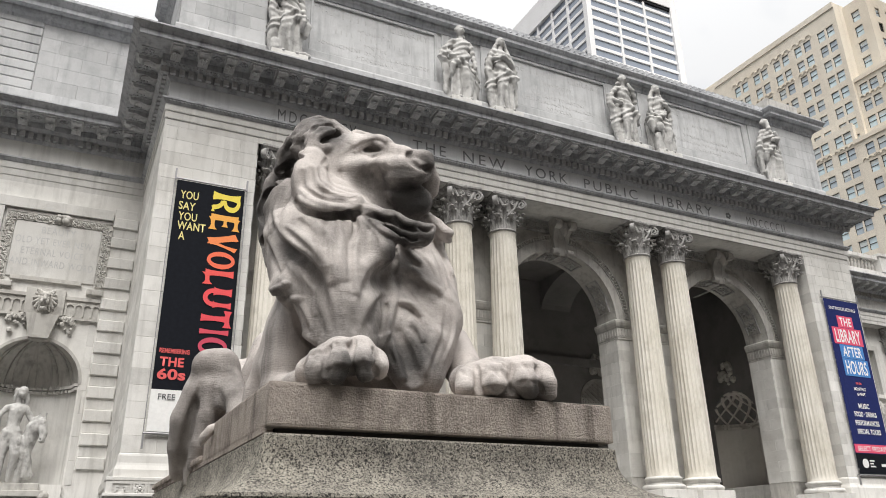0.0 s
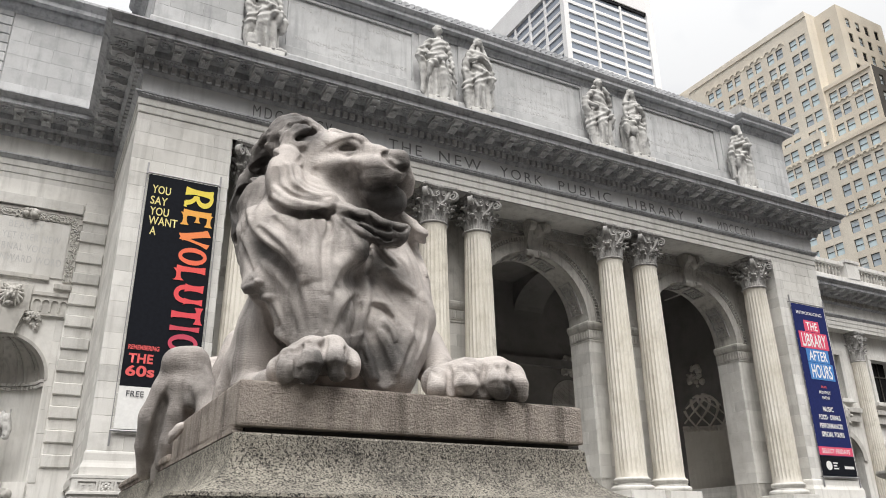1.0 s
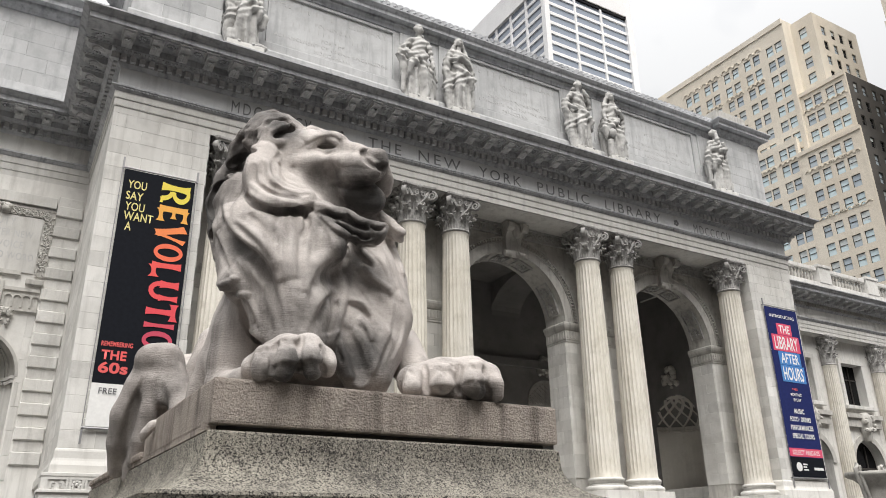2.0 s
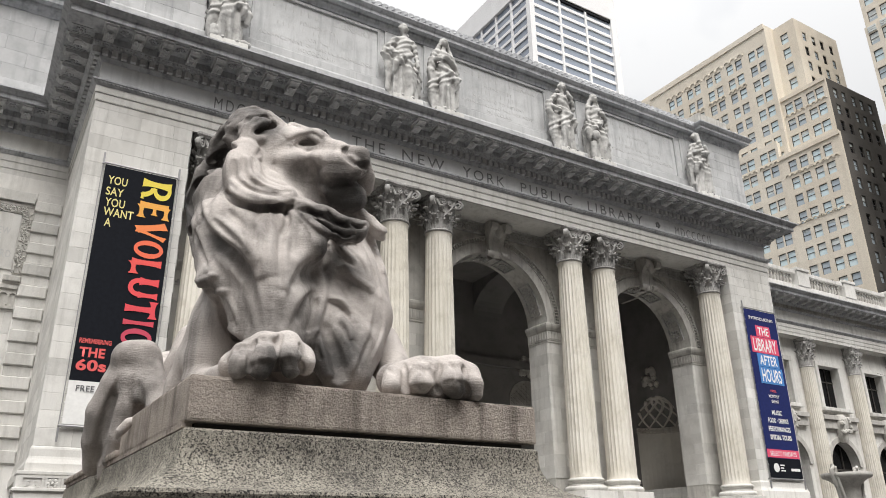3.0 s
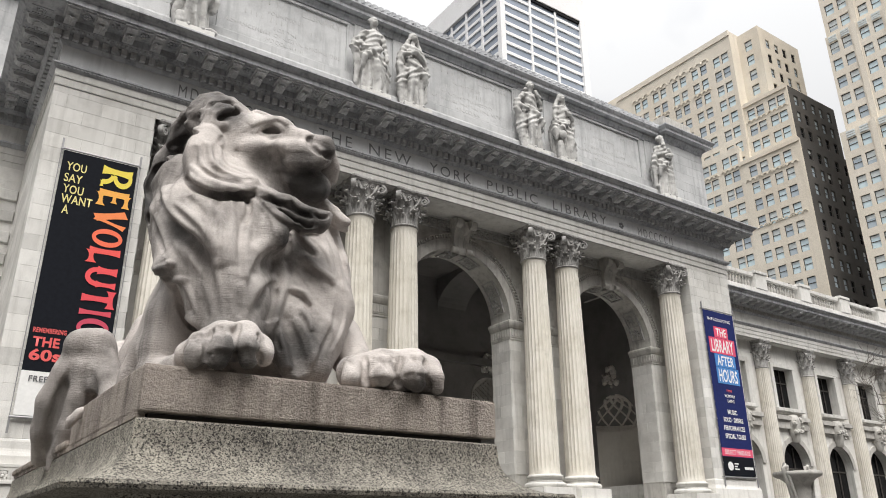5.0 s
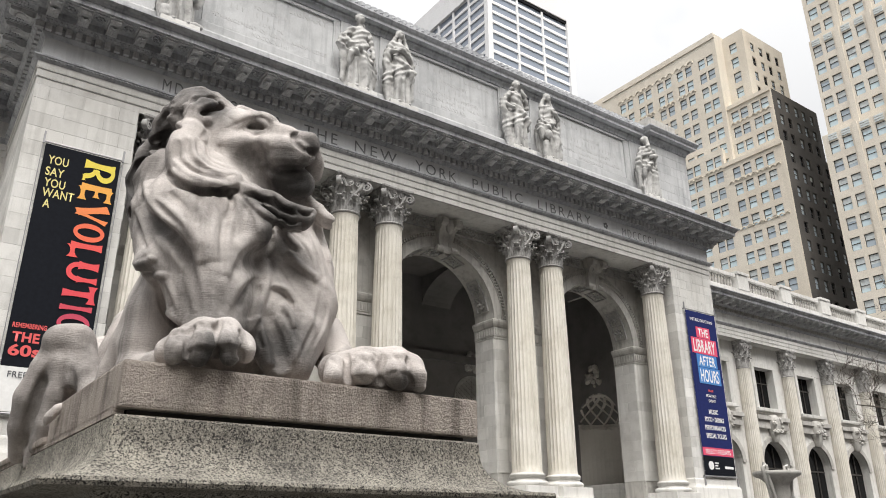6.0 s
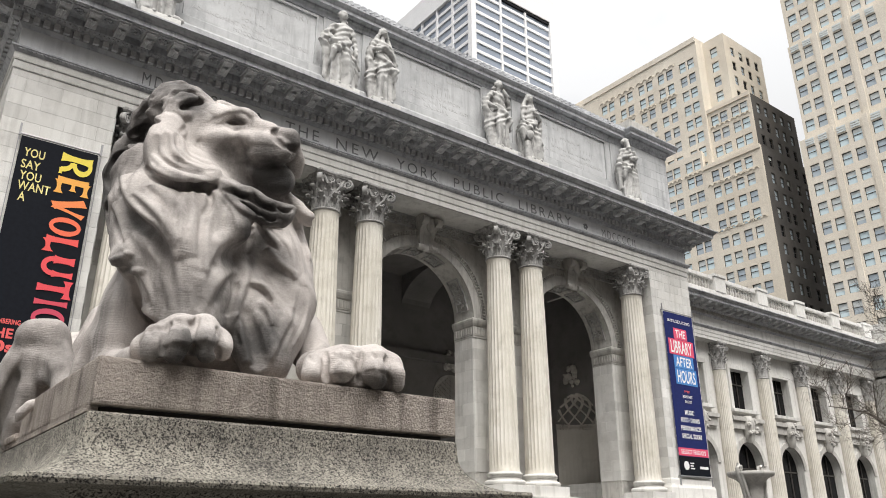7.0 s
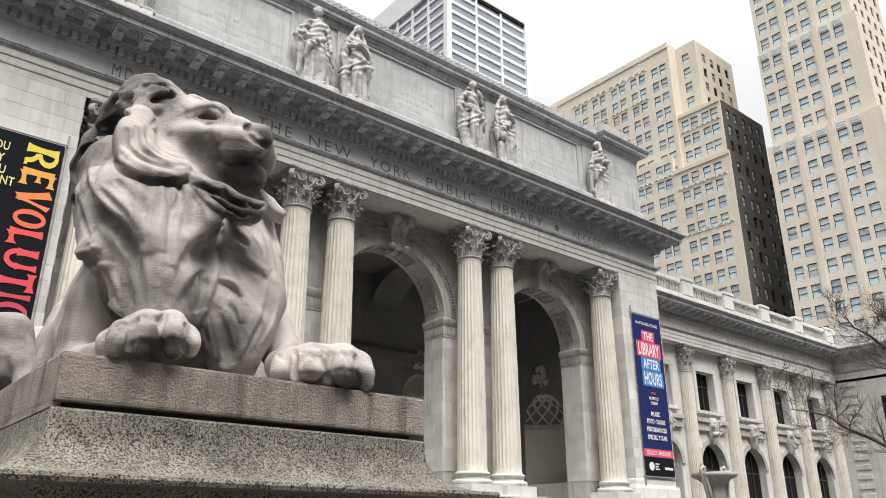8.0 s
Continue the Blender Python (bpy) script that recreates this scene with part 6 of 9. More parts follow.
block_of_stone((-1.05, 0.85, -0.25), (0.55, 2.75, 0.95), 0.009)
add(0.08, (0.04, 1.0, 0.34, 0.36), (0.04, 1.6, 0.34, 0.38), (0.0, 2.3, 0.36, 0.37))  # trunk
add(0.06, (-0.58, 1.95, 0.28, 0.16), (-0.4, 2.15, 0.34, 0.25))  # haunch
add(0.03, (-0.721, 1.620, 0.404, 0.091), (-0.774, 1.640, 0.258, 0.084), (-0.822, 1.700, 0.113, 0.080), (-0.826, 1.760, -0.026, 0.068), (-0.815, 1.840, -0.162, 0.048))  # shin outer edge
add(0.025, (-0.688, 1.580, 0.394, 0.091), (-0.696, 1.560, 0.267, 0.090), (-0.718, 1.560, 0.117, 0.073), (-0.741, 1.580, -0.027, 0.058), (-0.763, 1.620, -0.137, 0.043))  # shin inner edge
add(0.02, (-0.747, 1.600, 0.403, 0.088), (-0.667, 1.580, 0.412, 0.088))  # knee cap
add(0.04, (-0.652, 1.560, 0.357, 0.082), (-0.626, 1.440, 0.194, 0.088), (-0.591, 1.340, 0.067, 0.074))  # thigh
add(0.03, (-0.775, 1.660, 0.156, 0.078), (-0.741, 1.680, -0.044, 0.077), (-0.745, 1.750, -0.210, 0.053))  # calf
add(0.05, (-0.366, 1.750, 0.570, 0.112), (-0.424, 1.720, 0.390, 0.109), (-0.470, 1.700, 0.190, 0.107))  # flank
add(0.006, (-0.650, 1.100, 0.023, 0.011), (-0.727, 1.080, 0.008, 0.016), (-0.784, 1.080, -0.022, 0.021), (-0.812, 1.090, -0.059, 0.021), (-0.822, 1.100, -0.094, 0.015))  # tail tip
soften(2)
fold(-0.022, 0.05, (-0.780, 1.530, 0.312), (-0.829, 1.597, 0.141), (-0.839, 1.679, -0.022), (-0.824, 1.755, -0.127))  # shin hollow
brush(-0.024, 0.03, (-0.794, 1.571, 0.170), (-0.813, 1.630, 0.003), (-0.812, 1.725, -0.115))  # shin valley
brush(-0.035, 0.03, (-0.714, 1.417, 0.205), (-0.690, 1.393, 0.123), (-0.657, 1.517, 0.098))  # thigh hollow
brush(0.006, 0.05, (-0.760, 1.535, 0.461), (-0.665, 1.526, 0.478))  # knee top
brush(-0.012, 0.03, (-0.759, 1.511, 0.335), (-0.661, 1.439, 0.326))  # knee plane
groove(0.004, 0.02, (-0.677, 1.091, 0.019, 0.008), (-0.684, 1.529, 0.034, 0.012), (-0.730, 1.521, -0.027, 0.009))  # tail groove
rear = skin_of()
block_of_stone((-0.95, -0.16, -0.06), (0.62, 1.28, 1.74), 0.0055)
add(0.08, (0.04, 0.95, 0.36, 0.34), (0.04, 1.3, 0.34, 0.32))  # trunk
add(0.08, (-0.103, 0.950, 1.370, 0.269), (-0.154, 0.860, 0.984, 0.328), (-0.170, 0.780, 0.643, 0.298), (-0.141, 0.720, 0.371, 0.219))  # neck core
add(0.08, (-0.379, 0.660, 1.028, 0.196), (-0.422, 0.580, 0.823, 0.230), (-0.401, 0.500, 0.603, 0.211), (-0.369, 0.420, 0.413, 0.164), (-0.359, 0.360, 0.260, 0.126))  # cape
add(0.06, (-0.522, 0.760, 1.078, 0.140), (-0.542, 0.700, 0.853, 0.130), (-0.546, 0.620, 0.681, 0.120), (-0.565, 0.560, 0.576, 0.091))  # cape side
add(0.06, (-0.269, 0.550, 0.951, 0.116), (-0.236, 0.440, 0.815, 0.112), (-0.232, 0.380, 0.749, 0.097))  # cape lobe
add(0.07, (0.101, 0.660, 0.875, 0.153), (0.125, 0.600, 0.675, 0.172), (0.128, 0.520, 0.477, 0.160), (0.075, 0.440, 0.297, 0.124), (0.025, 0.380, 0.160, 0.097))  # chest
add(0.06, (-0.031, 0.620, 0.712, 0.158), (-0.087, 0.520, 0.471, 0.139), (-0.067, 0.440, 0.292, 0.119), (-0.046, 0.340, 0.132, 0.075))  # breast
add(0.1, (-0.451, 0.800, 0.541, 0.130), (-0.490, 0.740, 0.381, 0.131), (-0.512, 0.740, 0.231, 0.123), (-0.526, 0.740, 0.139, 0.107))  # shoulder
add(0.12, (-0.492, 0.860, 0.423, 0.097), (-0.546, 0.920, 0.277, 0.091), (-0.574, 0.980, 0.150, 0.085), (-0.590, 1.000, 0.071, 0.079))  # upper arm
add(0.04, (-0.565, 0.720, 0.111, 0.075), (-0.554, 0.400, 0.075, 0.065), (-0.514, 0.240, 0.096, 0.067))  # forearm
add(0.05, (0.321, 0.700, 0.401, 0.117), (0.308, 0.450, 0.178, 0.087), (0.319, 0.250, 0.104, 0.067))  # far arm
add(0.05, (-0.366, 0.760, 1.340, 0.171), (-0.274, 0.660, 1.334, 0.146))  # skull
add(0.05, (-0.295, 0.660, 1.224, 0.138), (-0.227, 0.600, 1.217, 0.120))  # cheek
add(0.04, (-0.218, 0.660, 1.391, 0.118), (-0.148, 0.600, 1.384, 0.088), (-0.116, 0.560, 1.395, 0.065))  # forehead
add(0.02, (-0.192, 0.780, 1.579, 0.040), (-0.110, 0.720, 1.544, 0.031))  # far brow
add(0.03, (-0.292, 0.740, 1.523, 0.042), (-0.242, 0.740, 1.532, 0.039))  # far ear
add(0.025, (-0.124, 0.540, 1.350, 0.076), (-0.044, 0.470, 1.315, 0.067), (0.025, 0.410, 1.275, 0.052))  # nose bridge
add(0.025, (-0.125, 0.500, 1.247, 0.080), (-0.065, 0.425, 1.221, 0.074), (-0.002, 0.385, 1.211, 0.062), (0.024, 0.375, 1.208, 0.048))  # muzzle
add(0.025, (0.076, 0.450, 1.269, 0.058), (0.116, 0.480, 1.228, 0.050), (0.128, 0.500, 1.181, 0.044))  # far muzzle
add(0.03, (-0.155, 0.640, 1.196, 0.099), (-0.061, 0.560, 1.142, 0.092), (0.011, 0.495, 1.106, 0.083), (0.044, 0.470, 1.089, 0.074))  # lower jaw
add(0.05, (-0.185, 0.680, 1.085, 0.122), (-0.012, 0.640, 1.017, 0.123), (0.142, 0.620, 0.965, 0.101))  # throat
add(0.05, (-0.425, 0.840, 1.509, 0.126), (-0.496, 0.920, 1.416, 0.090), (-0.530, 0.980, 1.348, 0.072))  # crown
add(0.04, (-0.410, 0.800, 1.535, 0.108), (-0.337, 0.740, 1.508, 0.084), (-0.293, 0.710, 1.487, 0.054))  # crown top
add(0.03, (-0.507, 0.740, 1.440, 0.052), (-0.443, 0.720, 1.504, 0.059), (-0.359, 0.710, 1.540, 0.042))  # crown fill
add(0.03, (-0.507, 0.990, 1.383, 0.061), (-0.567, 1.020, 1.298, 0.066), (-0.593, 1.020, 1.149, 0.071), (-0.580, 0.990, 0.980, 0.064), (-0.567, 0.940, 0.826, 0.051))  # back mane
add(0.03, (-0.492, 0.600, 1.251, 0.083), (-0.517, 0.530, 1.110, 0.086), (-0.484, 0.470, 1.022, 0.069), (-0.409, 0.430, 0.993, 0.048), (-0.337, 0.400, 0.988, 0.034))  # ruff
add(0.02, (-0.547, 0.520, 1.061, 0.053), (-0.517, 0.470, 0.983, 0.037), (-0.445, 0.450, 0.960, 0.021))  # lower lock
add(0.02, (-0.308, 0.430, 0.975, 0.032), (-0.236, 0.390, 0.928, 0.045), (-0.148, 0.350, 0.884, 0.056), (-0.066, 0.320, 0.840, 0.053), (0.005, 0.310, 0.836, 0.040), (0.036, 0.310, 0.869, 0.027))  # beard
add(0.006, (0.118, 0.540, 1.052, 0.029), (0.159, 0.500, 0.989, 0.032), (0.196, 0.480, 0.950, 0.026), (0.230, 0.470, 0.945, 0.014))  # far beard
add(0.006, (0.159, 0.500, 0.983, 0.029), (0.197, 0.480, 0.922, 0.026), (0.221, 0.475, 0.900, 0.017))  # far beard
soften(2)
add(0.008, (-0.008, 0.410, 1.305, 0.043), (0.032, 0.372, 1.279, 0.049), (0.046, 0.360, 1.249, 0.037))  # nose pad
fold(0.06, 0.06, (-0.527, 0.832, 1.345), (-0.566, 0.938, 1.296), (-0.655, 0.736, 1.106), (-0.628, 0.956, 1.114), (-0.626, 0.949, 1.016), (-0.673, 0.650, 0.805))  # cape rim
groove(0.006, 0.05, (-0.536, 0.858, 1.348, 0.009), (-0.642, 0.688, 1.156, 0.014), (-0.627, 0.969, 1.207, 0.015), (-0.646, 0.972, 1.106, 0.014), (-0.695, 0.702, 0.902, 0.013), (-0.628, 0.949, 0.919, 0.011))  # rim gap
fold(0.12, 0.085, (-0.654, 0.619, 0.921), (-0.641, 0.504, 0.795), (-0.592, 0.417, 0.710), (-0.543, 0.344, 0.642), (-0.498, 0.313, 0.566), (-0.473, 0.300, 0.490))  # cape pleat
brush(-0.04, 0.026, (-0.659, 0.518, 0.813), (-0.605, 0.436, 0.700), (-0.552, 0.354, 0.623), (-0.505, 0.320, 0.538))  # cape valley
fold(0.028, 0.035, (-0.637, 0.393, 0.782), (-0.586, 0.319, 0.703), (-0.540, 0.272, 0.624), (-0.509, 0.259, 0.564))  # second pleat
brush(0.014, 0.02, (-0.609, 0.356, 0.767), (-0.558, 0.279, 0.679), (-0.502, 0.250, 0.583))  # pleat crest
fold(0.05, 0.08, (-0.345, 0.259, 0.450), (-0.321, 0.286, 0.522), (-0.261, 0.335, 0.607), (-0.190, 0.354, 0.666), (-0.092, 0.474, 0.765))  # lobe underside
brush(0.02, 0.03, (-0.306, 0.278, 0.617), (-0.235, 0.292, 0.674), (-0.190, 0.280, 0.735))  # lobe crest
fold(0.045, 0.05, (-0.321, 0.254, 0.325), (-0.297, 0.268, 0.393), (-0.240, 0.330, 0.476), (-0.158, 0.416, 0.541))  # second lobe
brush(-0.02, 0.016, (-0.280, 0.278, 0.357), (-0.243, 0.314, 0.439))  # second hollow
fold(-0.055, 0.06, (-0.081, 0.471, 0.755), (-0.107, 0.440, 0.648), (-0.106, 0.391, 0.530), (-0.132, 0.371, 0.412), (-0.157, 0.361, 0.314), (-0.164, 0.378, 0.255))  # cape edge
groove(0.008, 0.07, (-0.140, 0.317, 0.759, 0.010), (-0.097, 0.437, 0.740, 0.016), (-0.119, 0.414, 0.654, 0.011))  # fissure
fold(-0.07, 0.06, (-0.151, 0.340, 0.372), (-0.126, 0.336, 0.300), (-0.109, 0.311, 0.207), (-0.089, 0.283, 0.117))  # fissure low
brush(-0.09, 0.026, (-0.127, 0.339, 0.339), (-0.095, 0.310, 0.234), (-0.074, 0.272, 0.129))  # fissure dark
fold(0.03, 0.03, (-0.095, 0.352, 0.342), (-0.062, 0.324, 0.267), (-0.040, 0.291, 0.162))  # fissure strand
fold(0.025, 0.025, (-0.068, 0.319, 0.330), (-0.034, 0.292, 0.251), (-0.023, 0.270, 0.160))  # fissure strand
fold(0.05, 0.055, (-0.029, 0.445, 0.682), (0.046, 0.422, 0.620), (0.122, 0.375, 0.558))  # chest fold
fold(0.035, 0.04, (-0.118, 0.327, 0.796), (-0.019, 0.485, 0.802), (0.033, 0.443, 0.728))  # chest fold high
fold(0.035, 0.035, (-0.115, 0.364, 0.480), (-0.039, 0.384, 0.482), (0.004, 0.372, 0.434), (0.013, 0.349, 0.384))  # chest lock
fold(0.035, 0.035, (-0.076, 0.352, 0.395), (-0.036, 0.339, 0.363), (-0.023, 0.298, 0.288))  # chest lock low
fold(-0.025, 0.04, (0.130, 0.365, 0.522), (0.097, 0.333, 0.371), (0.021, 0.290, 0.220), (-0.031, 0.273, 0.122))  # chest tuft edge
brush(-0.012, 0.012, (0.163, 0.513, 0.901), (0.199, 0.472, 0.771), (0.218, 0.439, 0.646))  # chest line
brush(-0.016, 0.03, (0.005, 0.416, 0.571), (0.071, 0.361, 0.483), (0.104, 0.332, 0.399))  # chest hollow
fold(0.085, 0.06, (-0.667, 0.590, 0.547), (-0.633, 0.556, 0.517), (-0.604, 0.482, 0.511), (-0.569, 0.469, 0.467), (-0.538, 0.457, 0.402), (-0.480, 0.580, 0.365), (-0.483, 0.358, 0.247))  # hem
groove(0.008, 0.045, (-0.654, 0.545, 0.505, 0.010), (-0.603, 0.515, 0.492, 0.017), (-0.557, 0.539, 0.452, 0.017), (-0.507, 0.583, 0.388, 0.018), (-0.443, 0.617, 0.321, 0.013))  # hem shade
ridge(0.008, 0.01, (-0.611, 0.418, 0.537, 0.007), (-0.642, 0.455, 0.525, 0.010), (-0.668, 0.523, 0.527, 0.009))  # curl
ridge(0.006, 0.01, (-0.554, 0.372, 0.463, 0.006), (-0.589, 0.415, 0.466, 0.008), (-0.585, 0.562, 0.501, 0.006))  # tuft
brush(-0.014, 0.008, (-0.672, 0.609, 0.770), (-0.655, 0.548, 0.676), (-0.644, 0.472, 0.579))  # rim line
brush(-0.009, 0.012, (-0.477, 0.348, 0.848), (-0.502, 0.256, 0.637), (-0.448, 0.262, 0.446), (-0.418, 0.253, 0.300))  # strand
brush(0.007, 0.014, (-0.454, 0.348, 0.859), (-0.478, 0.265, 0.650), (-0.428, 0.257, 0.452), (-0.399, 0.248, 0.306))  # strand crest
brush(-0.009, 0.012, (-0.399, 0.352, 0.869), (-0.380, 0.286, 0.674), (-0.390, 0.247, 0.452), (-0.370, 0.240, 0.304))  # strand
brush(0.007, 0.014, (-0.373, 0.360, 0.884), (-0.353, 0.298, 0.689), (-0.369, 0.244, 0.460), (-0.348, 0.242, 0.313))  # strand crest
brush(-0.009, 0.012, (-0.569, 0.374, 0.835), (-0.484, 0.281, 0.691), (-0.437, 0.250, 0.545), (-0.414, 0.247, 0.397))  # strand
brush(0.007, 0.014, (-0.549, 0.367, 0.843), (-0.461, 0.286, 0.704), (-0.414, 0.255, 0.557), (-0.393, 0.249, 0.406))  # strand crest
brush(-0.009, 0.012, (-0.329, 0.376, 0.907), (-0.334, 0.341, 0.813), (-0.384, 0.285, 0.659), (-0.371, 0.238, 0.453))  # strand
brush(0.007, 0.014, (-0.304, 0.379, 0.921), (-0.311, 0.340, 0.824), (-0.361, 0.286, 0.670), (-0.349, 0.240, 0.462))  # strand crest
brush(-0.009, 0.012, (-0.604, 0.599, 1.026), (-0.670, 0.470, 0.875), (-0.670, 0.440, 0.808))  # strand
brush(0.007, 0.014, (-0.589, 0.569, 1.023), (-0.652, 0.456, 0.880), (-0.654, 0.418, 0.809))  # strand crest
brush(-0.009, 0.012, (-0.566, 0.374, 0.533), (-0.512, 0.331, 0.403), (-0.481, 0.309, 0.304))  # strand
brush(0.007, 0.014, (-0.549, 0.360, 0.537), (-0.497, 0.314, 0.406), (-0.465, 0.292, 0.307))  # strand crest
brush(-0.009, 0.012, (-0.627, 0.468, 0.629), (-0.575, 0.386, 0.519), (-0.528, 0.351, 0.381))  # strand
brush(0.007, 0.014, (-0.612, 0.443, 0.629), (-0.557, 0.376, 0.525), (-0.511, 0.338, 0.386))  # strand crest
brush(-0.009, 0.012, (-0.494, 0.339, 0.536), (-0.468, 0.288, 0.399), (-0.445, 0.272, 0.300))  # strand
brush(0.007, 0.014, (-0.494, 0.269, 0.520), (-0.452, 0.274, 0.403), (-0.426, 0.266, 0.307))  # strand crest
fold(0.06, 0.05, (-0.573, 0.570, 1.252), (-0.603, 0.506, 1.122), (-0.591, 0.504, 1.033), (-0.562, 0.421, 0.934), (-0.481, 0.359, 0.885), (-0.363, 0.374, 0.915), (-0.298, 0.382, 0.959))  # ruff hem
groove(0.008, 0.05, (-0.587, 0.501, 0.989, 0.010), (-0.558, 0.395, 0.897, 0.018), (-0.476, 0.354, 0.867, 0.020), (-0.359, 0.365, 0.896, 0.021), (-0.298, 0.375, 0.932, 0.013))  # ruff shade
brush(-0.016, 0.009, (-0.580, 0.450, 1.121), (-0.566, 0.430, 1.023), (-0.489, 0.392, 0.970), (-0.381, 0.365, 0.962))  # ruff groove
brush(0.008, 0.012, (-0.564, 0.449, 1.134), (-0.550, 0.425, 1.033), (-0.470, 0.398, 0.986), (-0.364, 0.363, 0.974))  # ruff strand
brush(-0.016, 0.009, (-0.542, 0.445, 1.142), (-0.519, 0.398, 1.022), (-0.423, 0.372, 0.985), (-0.340, 0.362, 0.986))  # ruff groove
brush(0.008, 0.012, (-0.523, 0.451, 1.159), (-0.501, 0.400, 1.037), (-0.404, 0.377, 1.001), (-0.317, 0.378, 1.007))  # ruff strand
brush(-0.016, 0.009, (-0.484, 0.466, 1.169), (-0.476, 0.412, 1.064), (-0.423, 0.382, 1.018), (-0.347, 0.363, 1.005))  # ruff groove
brush(0.008, 0.012, (-0.456, 0.500, 1.202), (-0.443, 0.464, 1.105), (-0.379, 0.465, 1.075), (-0.285, 0.491, 1.085))  # ruff strand
fold(0.035, 0.03, (-0.595, 0.451, 1.018), (-0.553, 0.377, 0.941), (-0.462, 0.329, 0.900), (-0.386, 0.341, 0.919))  # ruff band
brush(0.014, 0.012, (-0.588, 0.504, 1.007), (-0.559, 0.367, 0.913), (-0.472, 0.326, 0.888))  # lock crest
fold(-0.04, 0.03, (-0.286, 0.481, 1.074), (-0.270, 0.454, 1.031), (-0.300, 0.390, 0.956))  # tuft end
brush(-0.014, 0.008, (-0.423, 0.558, 1.274), (-0.459, 0.492, 1.201), (-0.425, 0.532, 1.199))  # face curl
brush(-0.014, 0.008, (-0.362, 0.537, 1.207), (-0.369, 0.526, 1.175), (-0.352, 0.513, 1.156))  # face curl
fold(0.06, 0.05, (-0.286, 0.406, 0.936), (-0.230, 0.302, 0.812), (-0.112, 0.314, 0.782), (0.070, 0.499, 0.866), (0.040, 0.285, 0.835))  # beard hem
brush(0.022, 0.01, (-0.301, 0.358, 0.948), (-0.229, 0.324, 0.918), (-0.170, 0.304, 0.919), (-0.107, 0.274, 0.871), (0.022, 0.275, 0.871))  # beard ridge
groove(0.005, 0.02, (-0.285, 0.331, 0.895, 0.008), (-0.183, 0.292, 0.865, 0.010), (-0.067, 0.255, 0.822, 0.008))  # beard groove
groove(0.005, 0.015, (-0.224, 0.289, 0.843, 0.005), (-0.131, 0.273, 0.808, 0.008), (-0.036, 0.263, 0.792, 0.005))  # beard groove
fold(0.03, 0.03, (0.125, 0.483, 0.987), (0.175, 0.463, 0.936), (0.240, 0.464, 0.926))  # far beard edge
fold(0.05, 0.045, (-0.305, 0.518, 1.343), (-0.239, 0.531, 1.399), (-0.168, 0.522, 1.427), (-0.134, 0.472, 1.384))  # brow
brush(-0.02, 0.02, (-0.252, 0.516, 1.338), (-0.188, 0.500, 1.357), (-0.161, 0.476, 1.348))  # socket
groove(0.003, 0.032, (-0.234, 0.536, 1.357, 0.006), (-0.193, 0.526, 1.375, 0.012), (-0.158, 0.491, 1.356, 0.010))  # eye
brush(0.02, 0.008, (-0.292, 0.517, 1.327), (-0.251, 0.525, 1.372), (-0.199, 0.526, 1.406), (-0.168, 0.494, 1.387), (-0.147, 0.480, 1.351))  # upper lid
brush(0.014, 0.009, (-0.253, 0.528, 1.337), (-0.197, 0.516, 1.323), (-0.152, 0.480, 1.336))  # lower lid
brush(0.016, 0.03, (-0.344, 0.530, 1.241), (-0.250, 0.490, 1.257), (-0.165, 0.428, 1.247))  # cheek bone
brush(-0.04, 0.045, (-0.240, 0.497, 1.162), (-0.184, 0.480, 1.195))  # cheek hollow
fold(0.03, 0.045, (-0.150, 0.519, 1.152), (-0.099, 0.461, 1.145), (-0.032, 0.406, 1.146), (0.023, 0.356, 1.162))  # upper lip
brush(0.006, 0.02, (-0.145, 0.465, 1.181), (-0.092, 0.377, 1.160), (-0.013, 0.332, 1.166))  # lip roll
brush(0.014, 0.02, (-0.113, 0.492, 1.100), (-0.033, 0.423, 1.087), (0.043, 0.405, 1.118))  # lower lip
brush(0.02, 0.03, (-0.007, 0.446, 1.035), (0.047, 0.418, 1.037))  # chin
brush(-0.02, 0.014, (-0.152, 0.518, 1.132), (-0.126, 0.514, 1.081), (-0.081, 0.513, 1.042))  # jaw crease
brush(-0.007, 0.007, (-0.154, 0.440, 1.205), (-0.098, 0.361, 1.192), (-0.029, 0.326, 1.180))  # whisker line
brush(-0.007, 0.007, (-0.151, 0.459, 1.192), (-0.095, 0.365, 1.169), (-0.021, 0.328, 1.165))  # whisker line
groove(0.004, 0.02, (-0.031, 0.383, 1.327, 0.006), (-0.046, 0.389, 1.303, 0.009), (-0.056, 0.348, 1.249, 0.008), (-0.036, 0.328, 1.217, 0.008), (-0.006, 0.324, 1.195, 0.006))  # nose wing
groove(0.004, 0.03, (0.004, 0.321, 1.210, 0.008), (0.031, 0.326, 1.204, 0.014), (0.053, 0.334, 1.221, 0.008))  # nostril
groove(0.003, 0.015, (0.062, 0.350, 1.208, 0.006), (0.038, 0.348, 1.168, 0.008))  # philtrum
add(0.012, (-0.506, 0.585, 1.343, 0.022), (-0.493, 0.590, 1.401, 0.022), (-0.446, 0.600, 1.455, 0.023), (-0.372, 0.610, 1.485, 0.020), (-0.307, 0.630, 1.483, 0.015))  # ear
add(0.02, (-0.520, 0.600, 1.308, 0.031), (-0.471, 0.585, 1.335, 0.022), (-0.421, 0.585, 1.351, 0.020), (-0.365, 0.590, 1.391, 0.017))  # ear base
groove(0.006, 0.07, (-0.458, 0.635, 1.403, 0.017), (-0.416, 0.632, 1.438, 0.034), (-0.372, 0.620, 1.453, 0.029), (-0.344, 0.606, 1.455, 0.014))  # ear hollow
